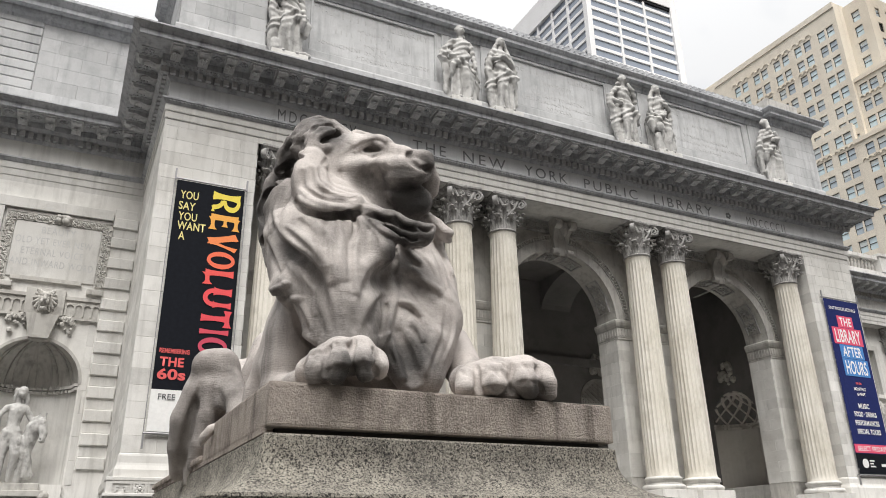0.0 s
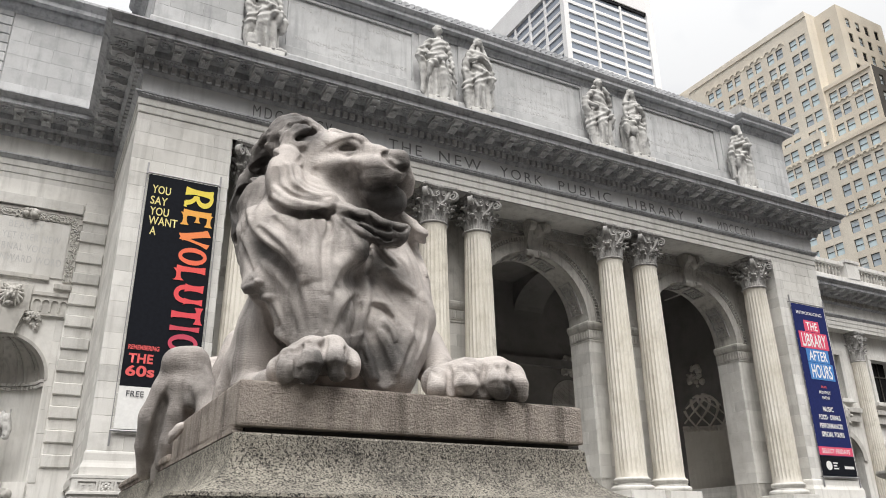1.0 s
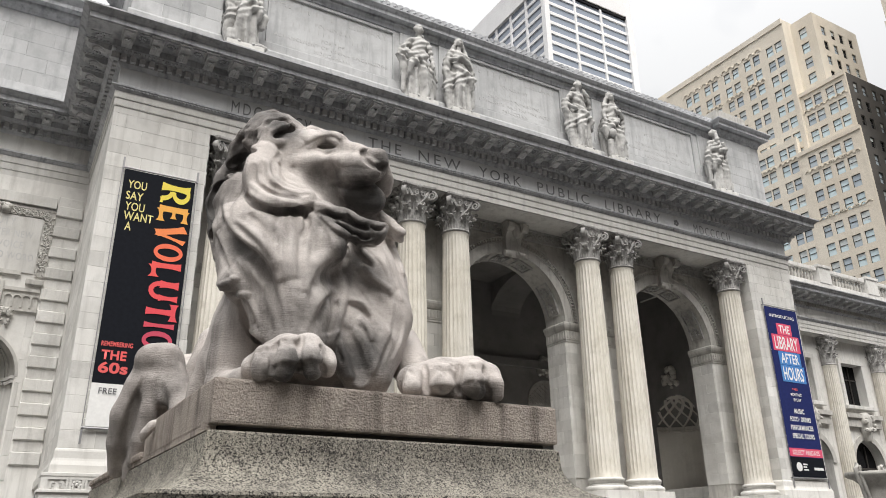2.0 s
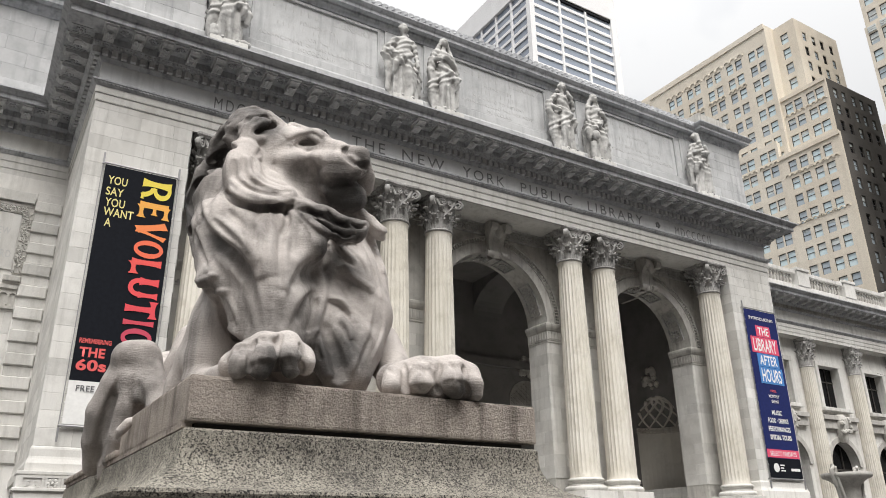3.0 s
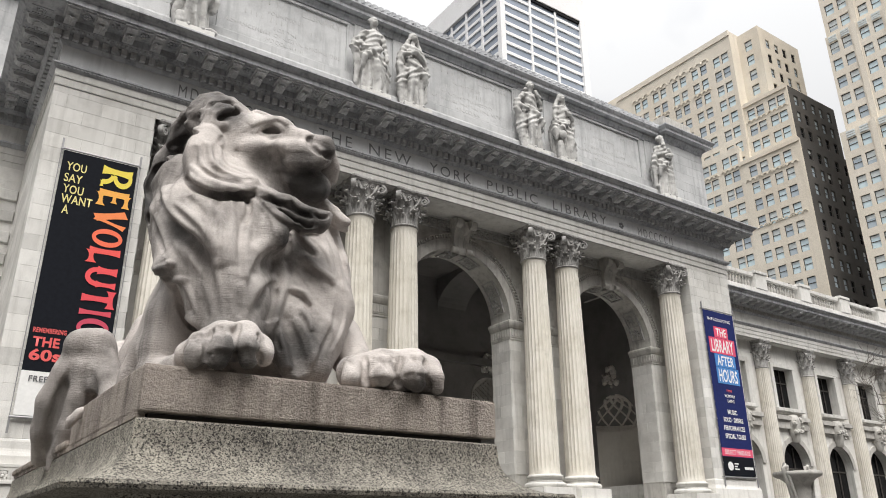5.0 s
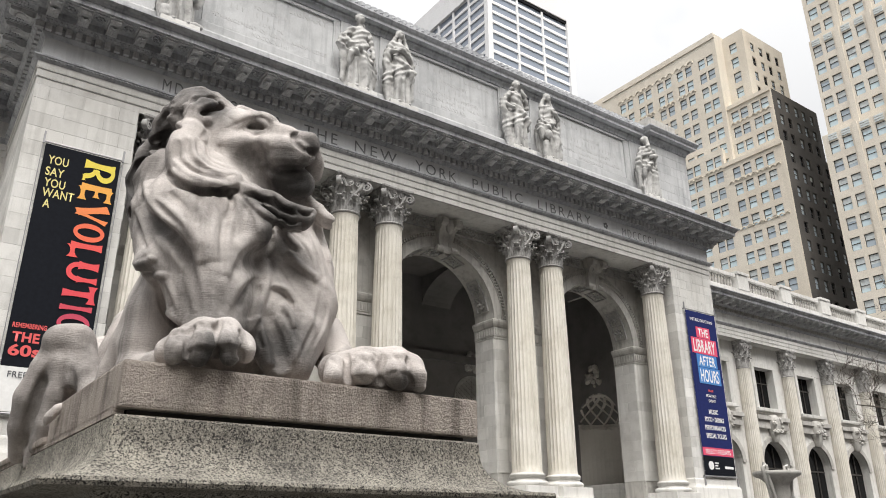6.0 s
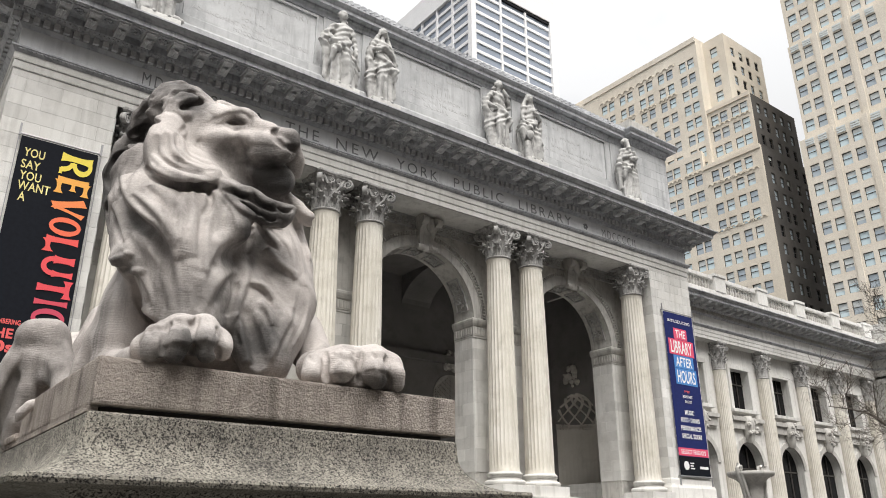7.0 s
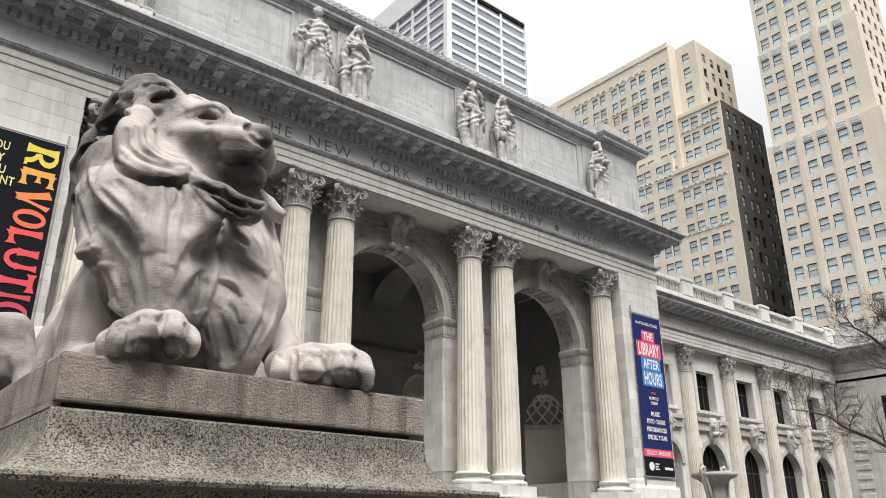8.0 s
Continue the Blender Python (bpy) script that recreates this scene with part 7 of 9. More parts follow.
add(0.014, (-0.544, 0.730, 1.383, 0.034), (-0.533, 0.740, 1.471, 0.035), (-0.487, 0.760, 1.565, 0.032), (-0.416, 0.760, 1.610, 0.027), (-0.345, 0.740, 1.596, 0.024), (-0.284, 0.700, 1.547, 0.015))  # outer lock
add(0.012, (-0.505, 0.630, 1.366, 0.023), (-0.505, 0.650, 1.428, 0.026), (-0.465, 0.670, 1.498, 0.023), (-0.397, 0.670, 1.534, 0.018), (-0.321, 0.660, 1.521, 0.012))  # middle lock
add(0.014, (-0.582, 0.900, 1.340, 0.032), (-0.568, 0.880, 1.429, 0.035), (-0.543, 0.830, 1.487, 0.032), (-0.508, 0.800, 1.517, 0.027))  # rear lock
brush(-0.014, 0.01, (-0.553, 0.562, 1.298), (-0.532, 0.641, 1.408), (-0.490, 0.639, 1.473), (-0.415, 0.652, 1.526), (-0.362, 0.588, 1.487))  # lock gap
brush(-0.016, 0.012, (-0.541, 0.869, 1.365), (-0.565, 0.728, 1.356), (-0.549, 0.701, 1.403))  # lock gap rear
groove(0.006, 0.03, (-0.595, 0.886, 1.317, 0.012), (-0.534, 0.876, 1.370, 0.018), (-0.576, 0.519, 1.233, 0.013))  # lock gap low
brush(0.016, 0.012, (-0.560, 0.710, 1.421), (-0.511, 0.716, 1.527), (-0.444, 0.704, 1.577), (-0.365, 0.666, 1.557))  # crown band
brush(-0.012, 0.008, (-0.558, 0.808, 1.464), (-0.543, 0.697, 1.492), (-0.482, 0.694, 1.565), (-0.397, 0.730, 1.621))  # crown line
brush(-0.012, 0.008, (-0.519, 0.640, 1.425), (-0.465, 0.653, 1.496), (-0.388, 0.661, 1.533))  # crown line
brush(-0.016, 0.01, (-0.584, 0.864, 1.369), (-0.569, 0.837, 1.428), (-0.564, 0.700, 1.427))  # rear line
fold(-0.03, 0.025, (-0.501, 0.562, 1.334), (-0.483, 0.568, 1.394), (-0.444, 0.578, 1.438), (-0.358, 0.654, 1.505), (-0.325, 0.585, 1.451))  # ear rim
add(0.03, (-0.556, 0.240, 0.109, 0.058), (-0.496, 0.160, 0.146, 0.067), (-0.395, 0.140, 0.173, 0.068))  # wrist
add(0.02, (-0.562, 0.120, 0.107, 0.052), (-0.491, 0.090, 0.136, 0.074), (-0.401, 0.080, 0.146, 0.075), (-0.317, 0.100, 0.124, 0.049))  # paw
add(0.035, (-0.583, 0.060, 0.126, 0.034), (-0.603, 0.000, 0.060, 0.035), (-0.609, 0.000, 0.035, 0.031))  # toe
add(0.035, (-0.490, 0.050, 0.168, 0.041), (-0.520, -0.030, 0.094, 0.046), (-0.528, -0.030, 0.043, 0.039))  # toe
add(0.035, (-0.402, 0.050, 0.184, 0.037), (-0.421, -0.030, 0.111, 0.040), (-0.412, -0.030, 0.056, 0.036))  # toe
add(0.035, (-0.318, 0.080, 0.152, 0.029), (-0.322, 0.050, 0.109, 0.031), (-0.316, 0.060, 0.085, 0.027))  # toe
add(0.03, (0.147, 0.200, 0.111, 0.075), (0.244, 0.120, 0.127, 0.082), (0.373, 0.070, 0.137, 0.078), (0.454, 0.070, 0.121, 0.061))  # far wrist
add(0.03, (0.096, 0.120, 0.047, 0.038), (0.256, 0.090, 0.049, 0.044), (0.433, 0.070, 0.048, 0.040))  # far pad
add(0.04, (0.094, 0.100, 0.111, 0.041), (0.059, 0.050, 0.051, 0.040))  # far toe
add(0.04, (0.204, 0.060, 0.109, 0.053), (0.187, 0.020, 0.069, 0.048))  # far toe
add(0.04, (0.358, 0.050, 0.142, 0.055), (0.325, -0.020, 0.076, 0.053), (0.337, -0.020, 0.048, 0.041))  # far toe
add(0.04, (0.453, 0.050, 0.148, 0.040), (0.444, 0.000, 0.087, 0.040), (0.455, 0.000, 0.044, 0.032))  # far toe
soften(1)
groove(0.008, 0.014, (-0.544, 0.020, 0.162, 0.005), (-0.572, -0.033, 0.095, 0.007), (-0.573, -0.031, 0.037, 0.008))  # toe split
groove(0.008, 0.014, (-0.444, 0.026, 0.204, 0.005), (-0.478, -0.051, 0.121, 0.007), (-0.433, 0.060, 0.071, 0.009))  # toe split
groove(0.008, 0.014, (-0.369, -0.000, 0.164, 0.005), (-0.392, -0.061, 0.095, 0.007), (-0.342, 0.050, 0.071, 0.009))  # toe split
fold(0.018, 0.025, (-0.561, -0.022, 0.065), (-0.541, -0.071, 0.075), (-0.475, -0.028, 0.088))  # claw crease
fold(0.018, 0.025, (-0.461, -0.048, 0.089), (-0.430, -0.068, 0.098), (-0.387, -0.035, 0.097))  # claw crease
brush(0.012, 0.008, (-0.552, -0.079, 0.076), (-0.551, -0.061, 0.046))  # claw
brush(0.012, 0.008, (-0.431, -0.080, 0.104), (-0.413, -0.065, 0.066))  # claw
brush(-0.01, 0.012, (-0.607, 0.026, 0.129), (-0.574, 0.026, 0.138))  # knuckle
brush(-0.008, 0.012, (-0.537, -0.015, 0.151), (-0.477, -0.001, 0.167))  # knuckle
groove(0.01, 0.01, (0.154, 0.112, 0.165, 0.006), (0.132, 0.069, 0.091, 0.010), (0.144, 0.069, 0.039, 0.010))  # far split
groove(0.01, 0.01, (0.284, 0.025, 0.164, 0.006), (0.268, 0.016, 0.096, 0.010), (0.287, 0.038, 0.043, 0.010))  # far split
groove(0.01, 0.009, (0.386, -0.017, 0.153, 0.005), (0.362, -0.061, 0.080, 0.007), (0.419, 0.009, 0.037, 0.007))  # far split
fold(0.016, 0.025, (0.142, 0.036, 0.057), (0.166, -0.017, 0.060), (0.256, 0.032, 0.068))  # far claw crease
fold(0.016, 0.025, (0.269, -0.028, 0.079), (0.297, -0.065, 0.085), (0.344, -0.071, 0.074))  # far claw crease
brush(0.01, 0.008, (0.302, -0.074, 0.074), (0.326, -0.055, 0.032))  # far claw
groove(0.004, 0.014, (-0.251, 0.323, 0.907, 0.007), (-0.213, 0.325, 0.893, 0.007), (-0.180, 0.301, 0.887, 0.007))  # curl cut
brush(0.012, 0.007, (-0.245, 0.318, 0.920), (-0.210, 0.313, 0.904), (-0.176, 0.293, 0.899))  # curl crest
groove(0.004, 0.014, (-0.159, 0.286, 0.886, 0.007), (-0.114, 0.286, 0.857, 0.007), (-0.081, 0.264, 0.845, 0.007))  # curl cut
brush(0.012, 0.007, (-0.155, 0.278, 0.899), (-0.113, 0.271, 0.866), (-0.077, 0.255, 0.857))  # curl crest
groove(0.004, 0.014, (-0.123, 0.290, 0.805, 0.007), (-0.088, 0.267, 0.782, 0.007), (-0.059, 0.267, 0.783, 0.007))  # curl cut
brush(0.012, 0.007, (-0.118, 0.286, 0.818), (-0.076, 0.275, 0.802), (-0.050, 0.269, 0.800))  # curl crest
groove(0.004, 0.014, (-0.048, 0.260, 0.840, 0.007), (-0.009, 0.256, 0.836, 0.007), (0.017, 0.264, 0.857, 0.007))  # curl cut
brush(0.012, 0.007, (-0.041, 0.258, 0.855), (0.004, 0.268, 0.858), (0.033, 0.279, 0.881))  # curl crest
groove(0.004, 0.014, (-0.206, 0.299, 0.839, 0.007), (-0.161, 0.296, 0.815, 0.007), (-0.131, 0.285, 0.795, 0.007))  # curl cut
brush(0.012, 0.007, (-0.191, 0.318, 0.865), (-0.153, 0.298, 0.832), (-0.123, 0.287, 0.812))  # curl crest
fold(0.014, 0.03, (-0.663, 0.681, 1.044), (-0.670, 0.700, 0.970), (-0.673, 0.606, 0.831))  # strand step
fold(0.014, 0.03, (-0.633, 0.657, 1.097), (-0.656, 0.656, 1.000), (-0.682, 0.515, 0.873))  # strand step
fold(0.014, 0.03, (-0.300, 0.342, 0.861), (-0.256, 0.288, 0.779), (-0.235, 0.270, 0.689))  # strand step
fold(0.014, 0.03, (-0.416, 0.399, 0.895), (-0.424, 0.303, 0.724), (-0.448, 0.252, 0.569), (-0.413, 0.251, 0.399))  # strand step
fold(0.014, 0.03, (-0.530, 0.351, 0.830), (-0.486, 0.298, 0.713), (-0.469, 0.247, 0.564))  # strand step
fold(0.014, 0.03, (0.021, 0.482, 0.828), (0.089, 0.437, 0.738), (0.113, 0.374, 0.607))  # strand step
fold(0.014, 0.03, (0.114, 0.486, 0.850), (0.151, 0.420, 0.686), (0.169, 0.371, 0.531))  # strand step
fold(0.014, 0.03, (-0.051, 0.426, 0.620), (0.019, 0.402, 0.514), (0.072, 0.359, 0.442))  # strand step
fold(0.014, 0.03, (0.063, 0.336, 0.394), (0.084, 0.313, 0.311), (0.039, 0.289, 0.196))  # strand step
fold(0.014, 0.03, (-0.035, 0.298, 0.317), (-0.009, 0.276, 0.238), (-0.025, 0.263, 0.133))  # strand step
fold(0.014, 0.03, (0.178, 0.366, 0.474), (0.168, 0.357, 0.374), (0.083, 0.302, 0.217))  # strand step
fold(0.014, 0.03, (-0.594, 0.406, 0.615), (-0.556, 0.358, 0.530), (-0.502, 0.317, 0.451))  # strand step
fold(0.014, 0.03, (-0.651, 0.551, 0.651), (-0.647, 0.474, 0.568), (-0.628, 0.420, 0.524))  # strand step
brush(-0.006, 0.006, (0.065, 0.098, 0.137), (0.065, 0.046, 0.103))  # fur line
brush(-0.006, 0.006, (0.164, 0.070, 0.153), (0.184, 0.016, 0.130), (0.188, -0.025, 0.089))  # fur line
brush(-0.006, 0.006, (0.221, 0.033, 0.162), (0.263, 0.027, 0.147))  # fur line
brush(-0.006, 0.006, (0.309, 0.014, 0.174), (0.321, -0.026, 0.143), (0.299, -0.080, 0.092))  # fur line
brush(-0.006, 0.006, (-0.612, 0.044, 0.132), (-0.605, -0.021, 0.094))  # fur line
brush(-0.006, 0.006, (-0.527, 0.008, 0.175), (-0.533, -0.075, 0.117), (-0.537, -0.083, 0.085))  # fur line
brush(-0.006, 0.006, (-0.489, 0.011, 0.190), (-0.467, 0.014, 0.163))  # fur line
brush(-0.006, 0.006, (-0.420, 0.004, 0.194), (-0.422, -0.059, 0.144), (-0.428, -0.081, 0.112))  # fur line
brush(-0.006, 0.006, (-0.333, 0.033, 0.163), (-0.322, 0.020, 0.130))  # fur line
brush(0.012, 0.014, (0.170, 0.041, 0.138), (0.238, 0.038, 0.160))  # knuckle ridge
brush(0.012, 0.014, (0.313, 0.006, 0.163), (0.365, -0.012, 0.171))  # knuckle ridge
brush(0.012, 0.014, (-0.522, 0.012, 0.181), (-0.462, 0.026, 0.197))  # knuckle ridge
brush(-0.016, 0.01, (-0.668, 0.599, 0.884), (-0.628, 0.503, 0.768), (-0.581, 0.441, 0.699), (-0.538, 0.356, 0.631), (-0.507, 0.283, 0.552))  # crease
brush(0.01, 0.012, (-0.682, 0.479, 0.851), (-0.643, 0.387, 0.738), (-0.598, 0.326, 0.671), (-0.549, 0.271, 0.617), (-0.502, 0.256, 0.560))  # crease lip
brush(-0.016, 0.01, (-0.653, 0.404, 0.783), (-0.608, 0.333, 0.714), (-0.569, 0.279, 0.651), (-0.528, 0.252, 0.584))  # crease
brush(0.01, 0.012, (-0.641, 0.402, 0.801), (-0.598, 0.320, 0.727), (-0.559, 0.271, 0.666), (-0.516, 0.247, 0.600))  # crease lip
brush(-0.016, 0.01, (-0.680, 0.644, 0.806), (-0.656, 0.575, 0.709), (-0.645, 0.502, 0.615))  # crease
brush(0.01, 0.012, (-0.675, 0.607, 0.811), (-0.651, 0.542, 0.716), (-0.636, 0.486, 0.627))  # crease lip
brush(-0.016, 0.01, (-0.186, 0.304, 0.667), (-0.253, 0.292, 0.622), (-0.302, 0.276, 0.559), (-0.321, 0.267, 0.496))  # crease
brush(0.01, 0.012, (-0.175, 0.294, 0.682), (-0.235, 0.301, 0.645), (-0.280, 0.296, 0.586), (-0.298, 0.291, 0.523))  # crease lip
brush(-0.016, 0.01, (-0.219, 0.337, 0.487), (-0.256, 0.313, 0.427), (-0.279, 0.292, 0.361))  # crease
brush(0.01, 0.012, (-0.192, 0.368, 0.516), (-0.234, 0.333, 0.451), (-0.259, 0.309, 0.384))  # crease lip
brush(-0.016, 0.01, (-0.169, 0.363, 0.471), (-0.186, 0.337, 0.395), (-0.209, 0.333, 0.326))  # crease
brush(0.01, 0.012, (-0.155, 0.361, 0.489), (-0.166, 0.350, 0.417), (-0.190, 0.342, 0.346))  # crease lip
brush(-0.016, 0.01, (-0.042, 0.475, 0.812), (-0.000, 0.453, 0.754), (0.035, 0.433, 0.714))  # crease
brush(0.01, 0.012, (-0.090, 0.322, 0.766), (0.015, 0.449, 0.774), (0.054, 0.440, 0.738))  # crease lip
brush(-0.016, 0.01, (-0.022, 0.422, 0.676), (0.026, 0.404, 0.622), (0.089, 0.370, 0.573))  # crease
brush(0.01, 0.012, (-0.002, 0.429, 0.699), (0.038, 0.394, 0.639), (0.104, 0.366, 0.592))  # crease lip
brush(-0.016, 0.01, (-0.104, 0.365, 0.482), (-0.047, 0.366, 0.476), (-0.007, 0.360, 0.432))  # crease
brush(0.01, 0.012, (-0.088, 0.366, 0.502), (-0.031, 0.367, 0.495), (0.006, 0.354, 0.449))  # crease lip
brush(-0.016, 0.01, (-0.067, 0.335, 0.395), (-0.041, 0.314, 0.346), (-0.031, 0.292, 0.290))  # crease
brush(0.01, 0.012, (-0.043, 0.354, 0.419), (-0.025, 0.315, 0.365), (-0.017, 0.290, 0.307))  # crease lip
brush(-0.016, 0.01, (-0.595, 0.387, 0.834), (-0.548, 0.336, 0.766), (-0.508, 0.283, 0.687))  # crease
brush(0.01, 0.012, (-0.581, 0.389, 0.855), (-0.533, 0.345, 0.790), (-0.490, 0.300, 0.713))  # crease lip
brush(-0.016, 0.01, (-0.322, 0.424, 0.916), (-0.332, 0.350, 0.823), (-0.367, 0.323, 0.744))  # crease
brush(0.01, 0.012, (-0.310, 0.417, 0.934), (-0.316, 0.354, 0.845), (-0.348, 0.338, 0.770))  # crease lip
brush(-0.016, 0.01, (-0.581, 0.419, 0.446), (-0.553, 0.394, 0.383), (-0.527, 0.377, 0.314))  # crease
brush(0.01, 0.012, (-0.576, 0.391, 0.454), (-0.545, 0.377, 0.395), (-0.519, 0.361, 0.326))  # crease lip
brush(-0.016, 0.01, (0.160, 0.519, 0.902), (0.194, 0.503, 0.811), (0.204, 0.450, 0.688))  # crease
brush(0.01, 0.012, (0.174, 0.511, 0.921), (0.237, 0.552, 0.855), (0.230, 0.466, 0.715))  # crease lip
brush(-0.016, 0.01, (-0.165, 0.320, 0.303), (-0.171, 0.322, 0.252), (-0.155, 0.314, 0.202))  # crease
brush(0.01, 0.012, (-0.135, 0.358, 0.332), (-0.156, 0.324, 0.270), (-0.146, 0.301, 0.216))  # crease lip
front = skin_of()
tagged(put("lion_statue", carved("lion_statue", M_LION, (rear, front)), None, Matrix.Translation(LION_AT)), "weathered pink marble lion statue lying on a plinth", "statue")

# ---- the lion's pedestal ----
ped = thing("lion_pedestal", "stone pedestal with marble slab over speckled flared granite", "pedestal")
SX0, SX1, SY0 = -16.80, -15.24, -19.78
bm = bmesh.new()
box(bm, SX0 + 0.008, SX1, SY0, SY0 + 1.32, 2.014, 2.181, 0.012)
part("slab", bm, M_SLAB, ped)
bm = bmesh.new()
box(bm, SX0 - 0.01, SX1, SY0 + 1.325, SY0 + 3.3, 2.014, 2.05, 0.012)
part("rear_slab", bm, M_SLAB, ped)
bm = bmesh.new()
box(bm, SX0 + 0.05, SX1 - 0.05, SY0 + 0.05, SY0 + 3.2, 1.97, 2.015)
part("joint", bm, M_DARKBRICK, ped)
bm = bmesh.new()
box(bm, SX0 + 0.003, SX0 + 0.04, SY0 + 0.04, SY0 + 3.25, 1.993, 2.0135)
part("bedding_mortar", bm, M_SLAB, ped)
bm = bmesh.new()
prof = [(-0.3, 1.993), (-0.012, 1.993), (0.0, 1.984), (0.003, 1.935)] + [(0.003 + 0.20 * (1 - math.cos(a)), 1.935 - 0.161 * math.sin(a)) for a in [math.pi / 2 * i / 10 for i in range(1, 11)]] + [(0.232, 1.771), (0.236, 1.759), (0.23, 1.744), (0.04, 1.74), (0.0, 1.70), (0.0, 0.2), (0.3, 0.18), (0.3, 0.0), (-0.3, 0.0)]
moulding(bm, [(SX0 + 0.0, SY0 + 3.3), (SX0 + 0.0, SY0), (SX1, SY0), (SX1, SY0 + 3.3)], prof, closed=True)
box(bm, SX0 + 0.29, SX1 - 0.29, SY0 + 0.29, SY0 + 3.0, 0, 1.97)
part("granite_block", bm, M_GRANITE, ped, smooth=True)

# ---- draped stone figures ----
def draped_figure(seed, side=1, head="bound", arm_l="hip", arm_r="fall", extra=""):
    """A standing robed figure, about 3.2 m, carved in one piece; the weight rests on the leg at side."""
    rnd = random.Random(seed)
    s = side
    block_of_stone((-1.0, -0.72, -0.06), (1.0, 0.6, 3.3), 0.022)
    hip, sh = 0.07 * s, -0.04 * s
    # skirt: straight over the standing leg, drawn aside over the bent one
    add(0.10, (hip + 0.10 * s, 0.0, 1.65, 0.22), (0.13 * s, 0.0, 0.9, 0.2), (0.16 * s, 0.02, 0.05, 0.23))
    add(0.08, (hip - 0.10 * s, -0.04, 1.6, 0.21), (-0.17 * s, -0.24, 0.98, 0.16), (-0.24 * s, -0.1, 0.05, 0.21))
    add(0.10, (-0.1 * s, 0.08, 0.8, 0.2), (-0.38 * s, 0.1, 0.05, 0.16))
    # trunk, shoulders, neck, head
    add(0.10, (hip, 0.02, 1.6, 0.26), (0.02 * s, 0.0, 1.98, 0.19), (sh, 0.0, 2.3, 0.235))
    add(0.08, (sh - 0.27, 0.03, 2.47 + 0.03 * s, 0.11), (sh, 0.02, 2.52, 0.13), (sh + 0.27, 0.03, 2.47 - 0.03 * s, 0.11))
    add(0.04, (sh, 0.02, 2.55, 0.085), (sh + 0.02 * s, -0.02, 2.75, 0.08))
    hx = sh + 0.04 * s
    mass(0.02, (hx, -0.05, 2.93), (0.125, 0.155, 0.19))
    if head == "bound":
        add(0.03, (hx - 0.1, 0.04, 3.0, 0.09), (hx, 0.0, 3.09, 0.1), (hx + 0.11, 0.04, 3.0, 0.09))
        add(0.03, (hx - 0.05 * s, 0.16, 2.9, 0.1), (hx - 0.16 * s, 0.12, 2.78, 0.09))
    elif head == "veil":
        add(0.03, (hx - 0.15, 0.02, 2.86, 0.06), (hx - 0.12, 0.02, 3.06, 0.06), (hx, 0.02, 3.15, 0.07), (hx + 0.12, 0.02, 3.06, 0.06), (hx + 0.15, 0.02, 2.86, 0.06))
        add(0.05, (hx - 0.17, 0.06, 2.84, 0.08), (hx - 0.3, 0.06, 2.5, 0.1))
        add(0.05, (hx + 0.17, 0.06, 2.84, 0.08), (hx + 0.3, 0.06, 2.5, 0.1))
    else:
        add(0.03, (hx - 0.12, 0.05, 2.95, 0.09), (hx, 0.03, 3.08, 0.1), (hx + 0.12, 0.05, 2.95, 0.09))
        add(0.03, (hx, -0.14, 2.8, 0.09), (hx - 0.03, -0.2, 2.55, 0.1), (hx, -0.22, 2.36, 0.06))
    brush(-0.03, 0.022, (hx - 0.07, -0.2, 2.95), (hx + 0.07, -0.2, 2.95))
    brush(0.02, 0.018, (hx, -0.21, 2.93), (hx, -0.22, 2.88))
    for q, arm in ((-1, arm_l), (1, arm_r)):
        top = (sh + q * 0.34, 0.02, 2.42, 0.11)
        if arm == "hip":
            add(0.04, top, (sh + q * 0.6, 0.06, 2.08, 0.09), (sh + q * 0.42, -0.1, 1.82, 0.075), (sh + q * 0.28, -0.18, 1.78, 0.07))
            add(0.05, (sh + q * 0.58, 0.12, 2.1, 0.13), (q * 0.62, 0.1, 1.8, 0.15), (q * 0.5, 0.1, 1.4, 0.12), (q * 0.46, 0.1, 0.9, 0.1), (q * 0.5, 0.1, 0.4, 0.07))
        elif arm == "fall":
            add(0.04, top, (sh + q * 0.43, 0.0, 2.0, 0.085), (sh + q * 0.44, -0.14, 1.62, 0.07), (sh + q * 0.42, -0.2, 1.42, 0.06))
            add(0.04, (sh + q * 0.46, 0.02, 1.7, 0.09), (q * 0.5, -0.06, 1.3, 0.13), (q * 0.46, -0.06, 0.95, 0.09))
        elif arm == "breast":
            add(0.04, top, (sh + q * 0.46, -0.04, 2.05, 0.09), (sh + q * 0.2, -0.26, 2.12, 0.075), (sh - q * 0.06, -0.28, 2.22, 0.065))
            add(0.05, (sh + q * 0.45, 0.04, 2.05, 0.14), (q * 0.52, 0.04, 1.6, 0.14), (q * 0.44, 0.05, 1.1, 0.1), (q * 0.46, 0.05, 0.5, 0.07))
        else:
            add(0.04, top, (sh + q * 0.45, -0.1, 2.0, 0.085), (sh + q * 0.3, -0.22, 2.4, 0.07), (hx + q * 0.12, -0.16, 2.68, 0.065))
    # cloak behind, wider below
    add(0.12, (sh, 0.14, 2.35, 0.27), (0.05 * s, 0.2, 1.5, 0.40), (0.0, 0.2, 0.8, 0.40), (0.0, 0.16, 0.15, 0.40))
    add(0.08, (-0.3 * s, 0.1, 1.5, 0.2), (-0.48 * s, 0.06, 1.0, 0.18), (-0.52 * s, 0.06, 0.5, 0.13), (-0.46 * s, 0.05, 0.2, 0.1))
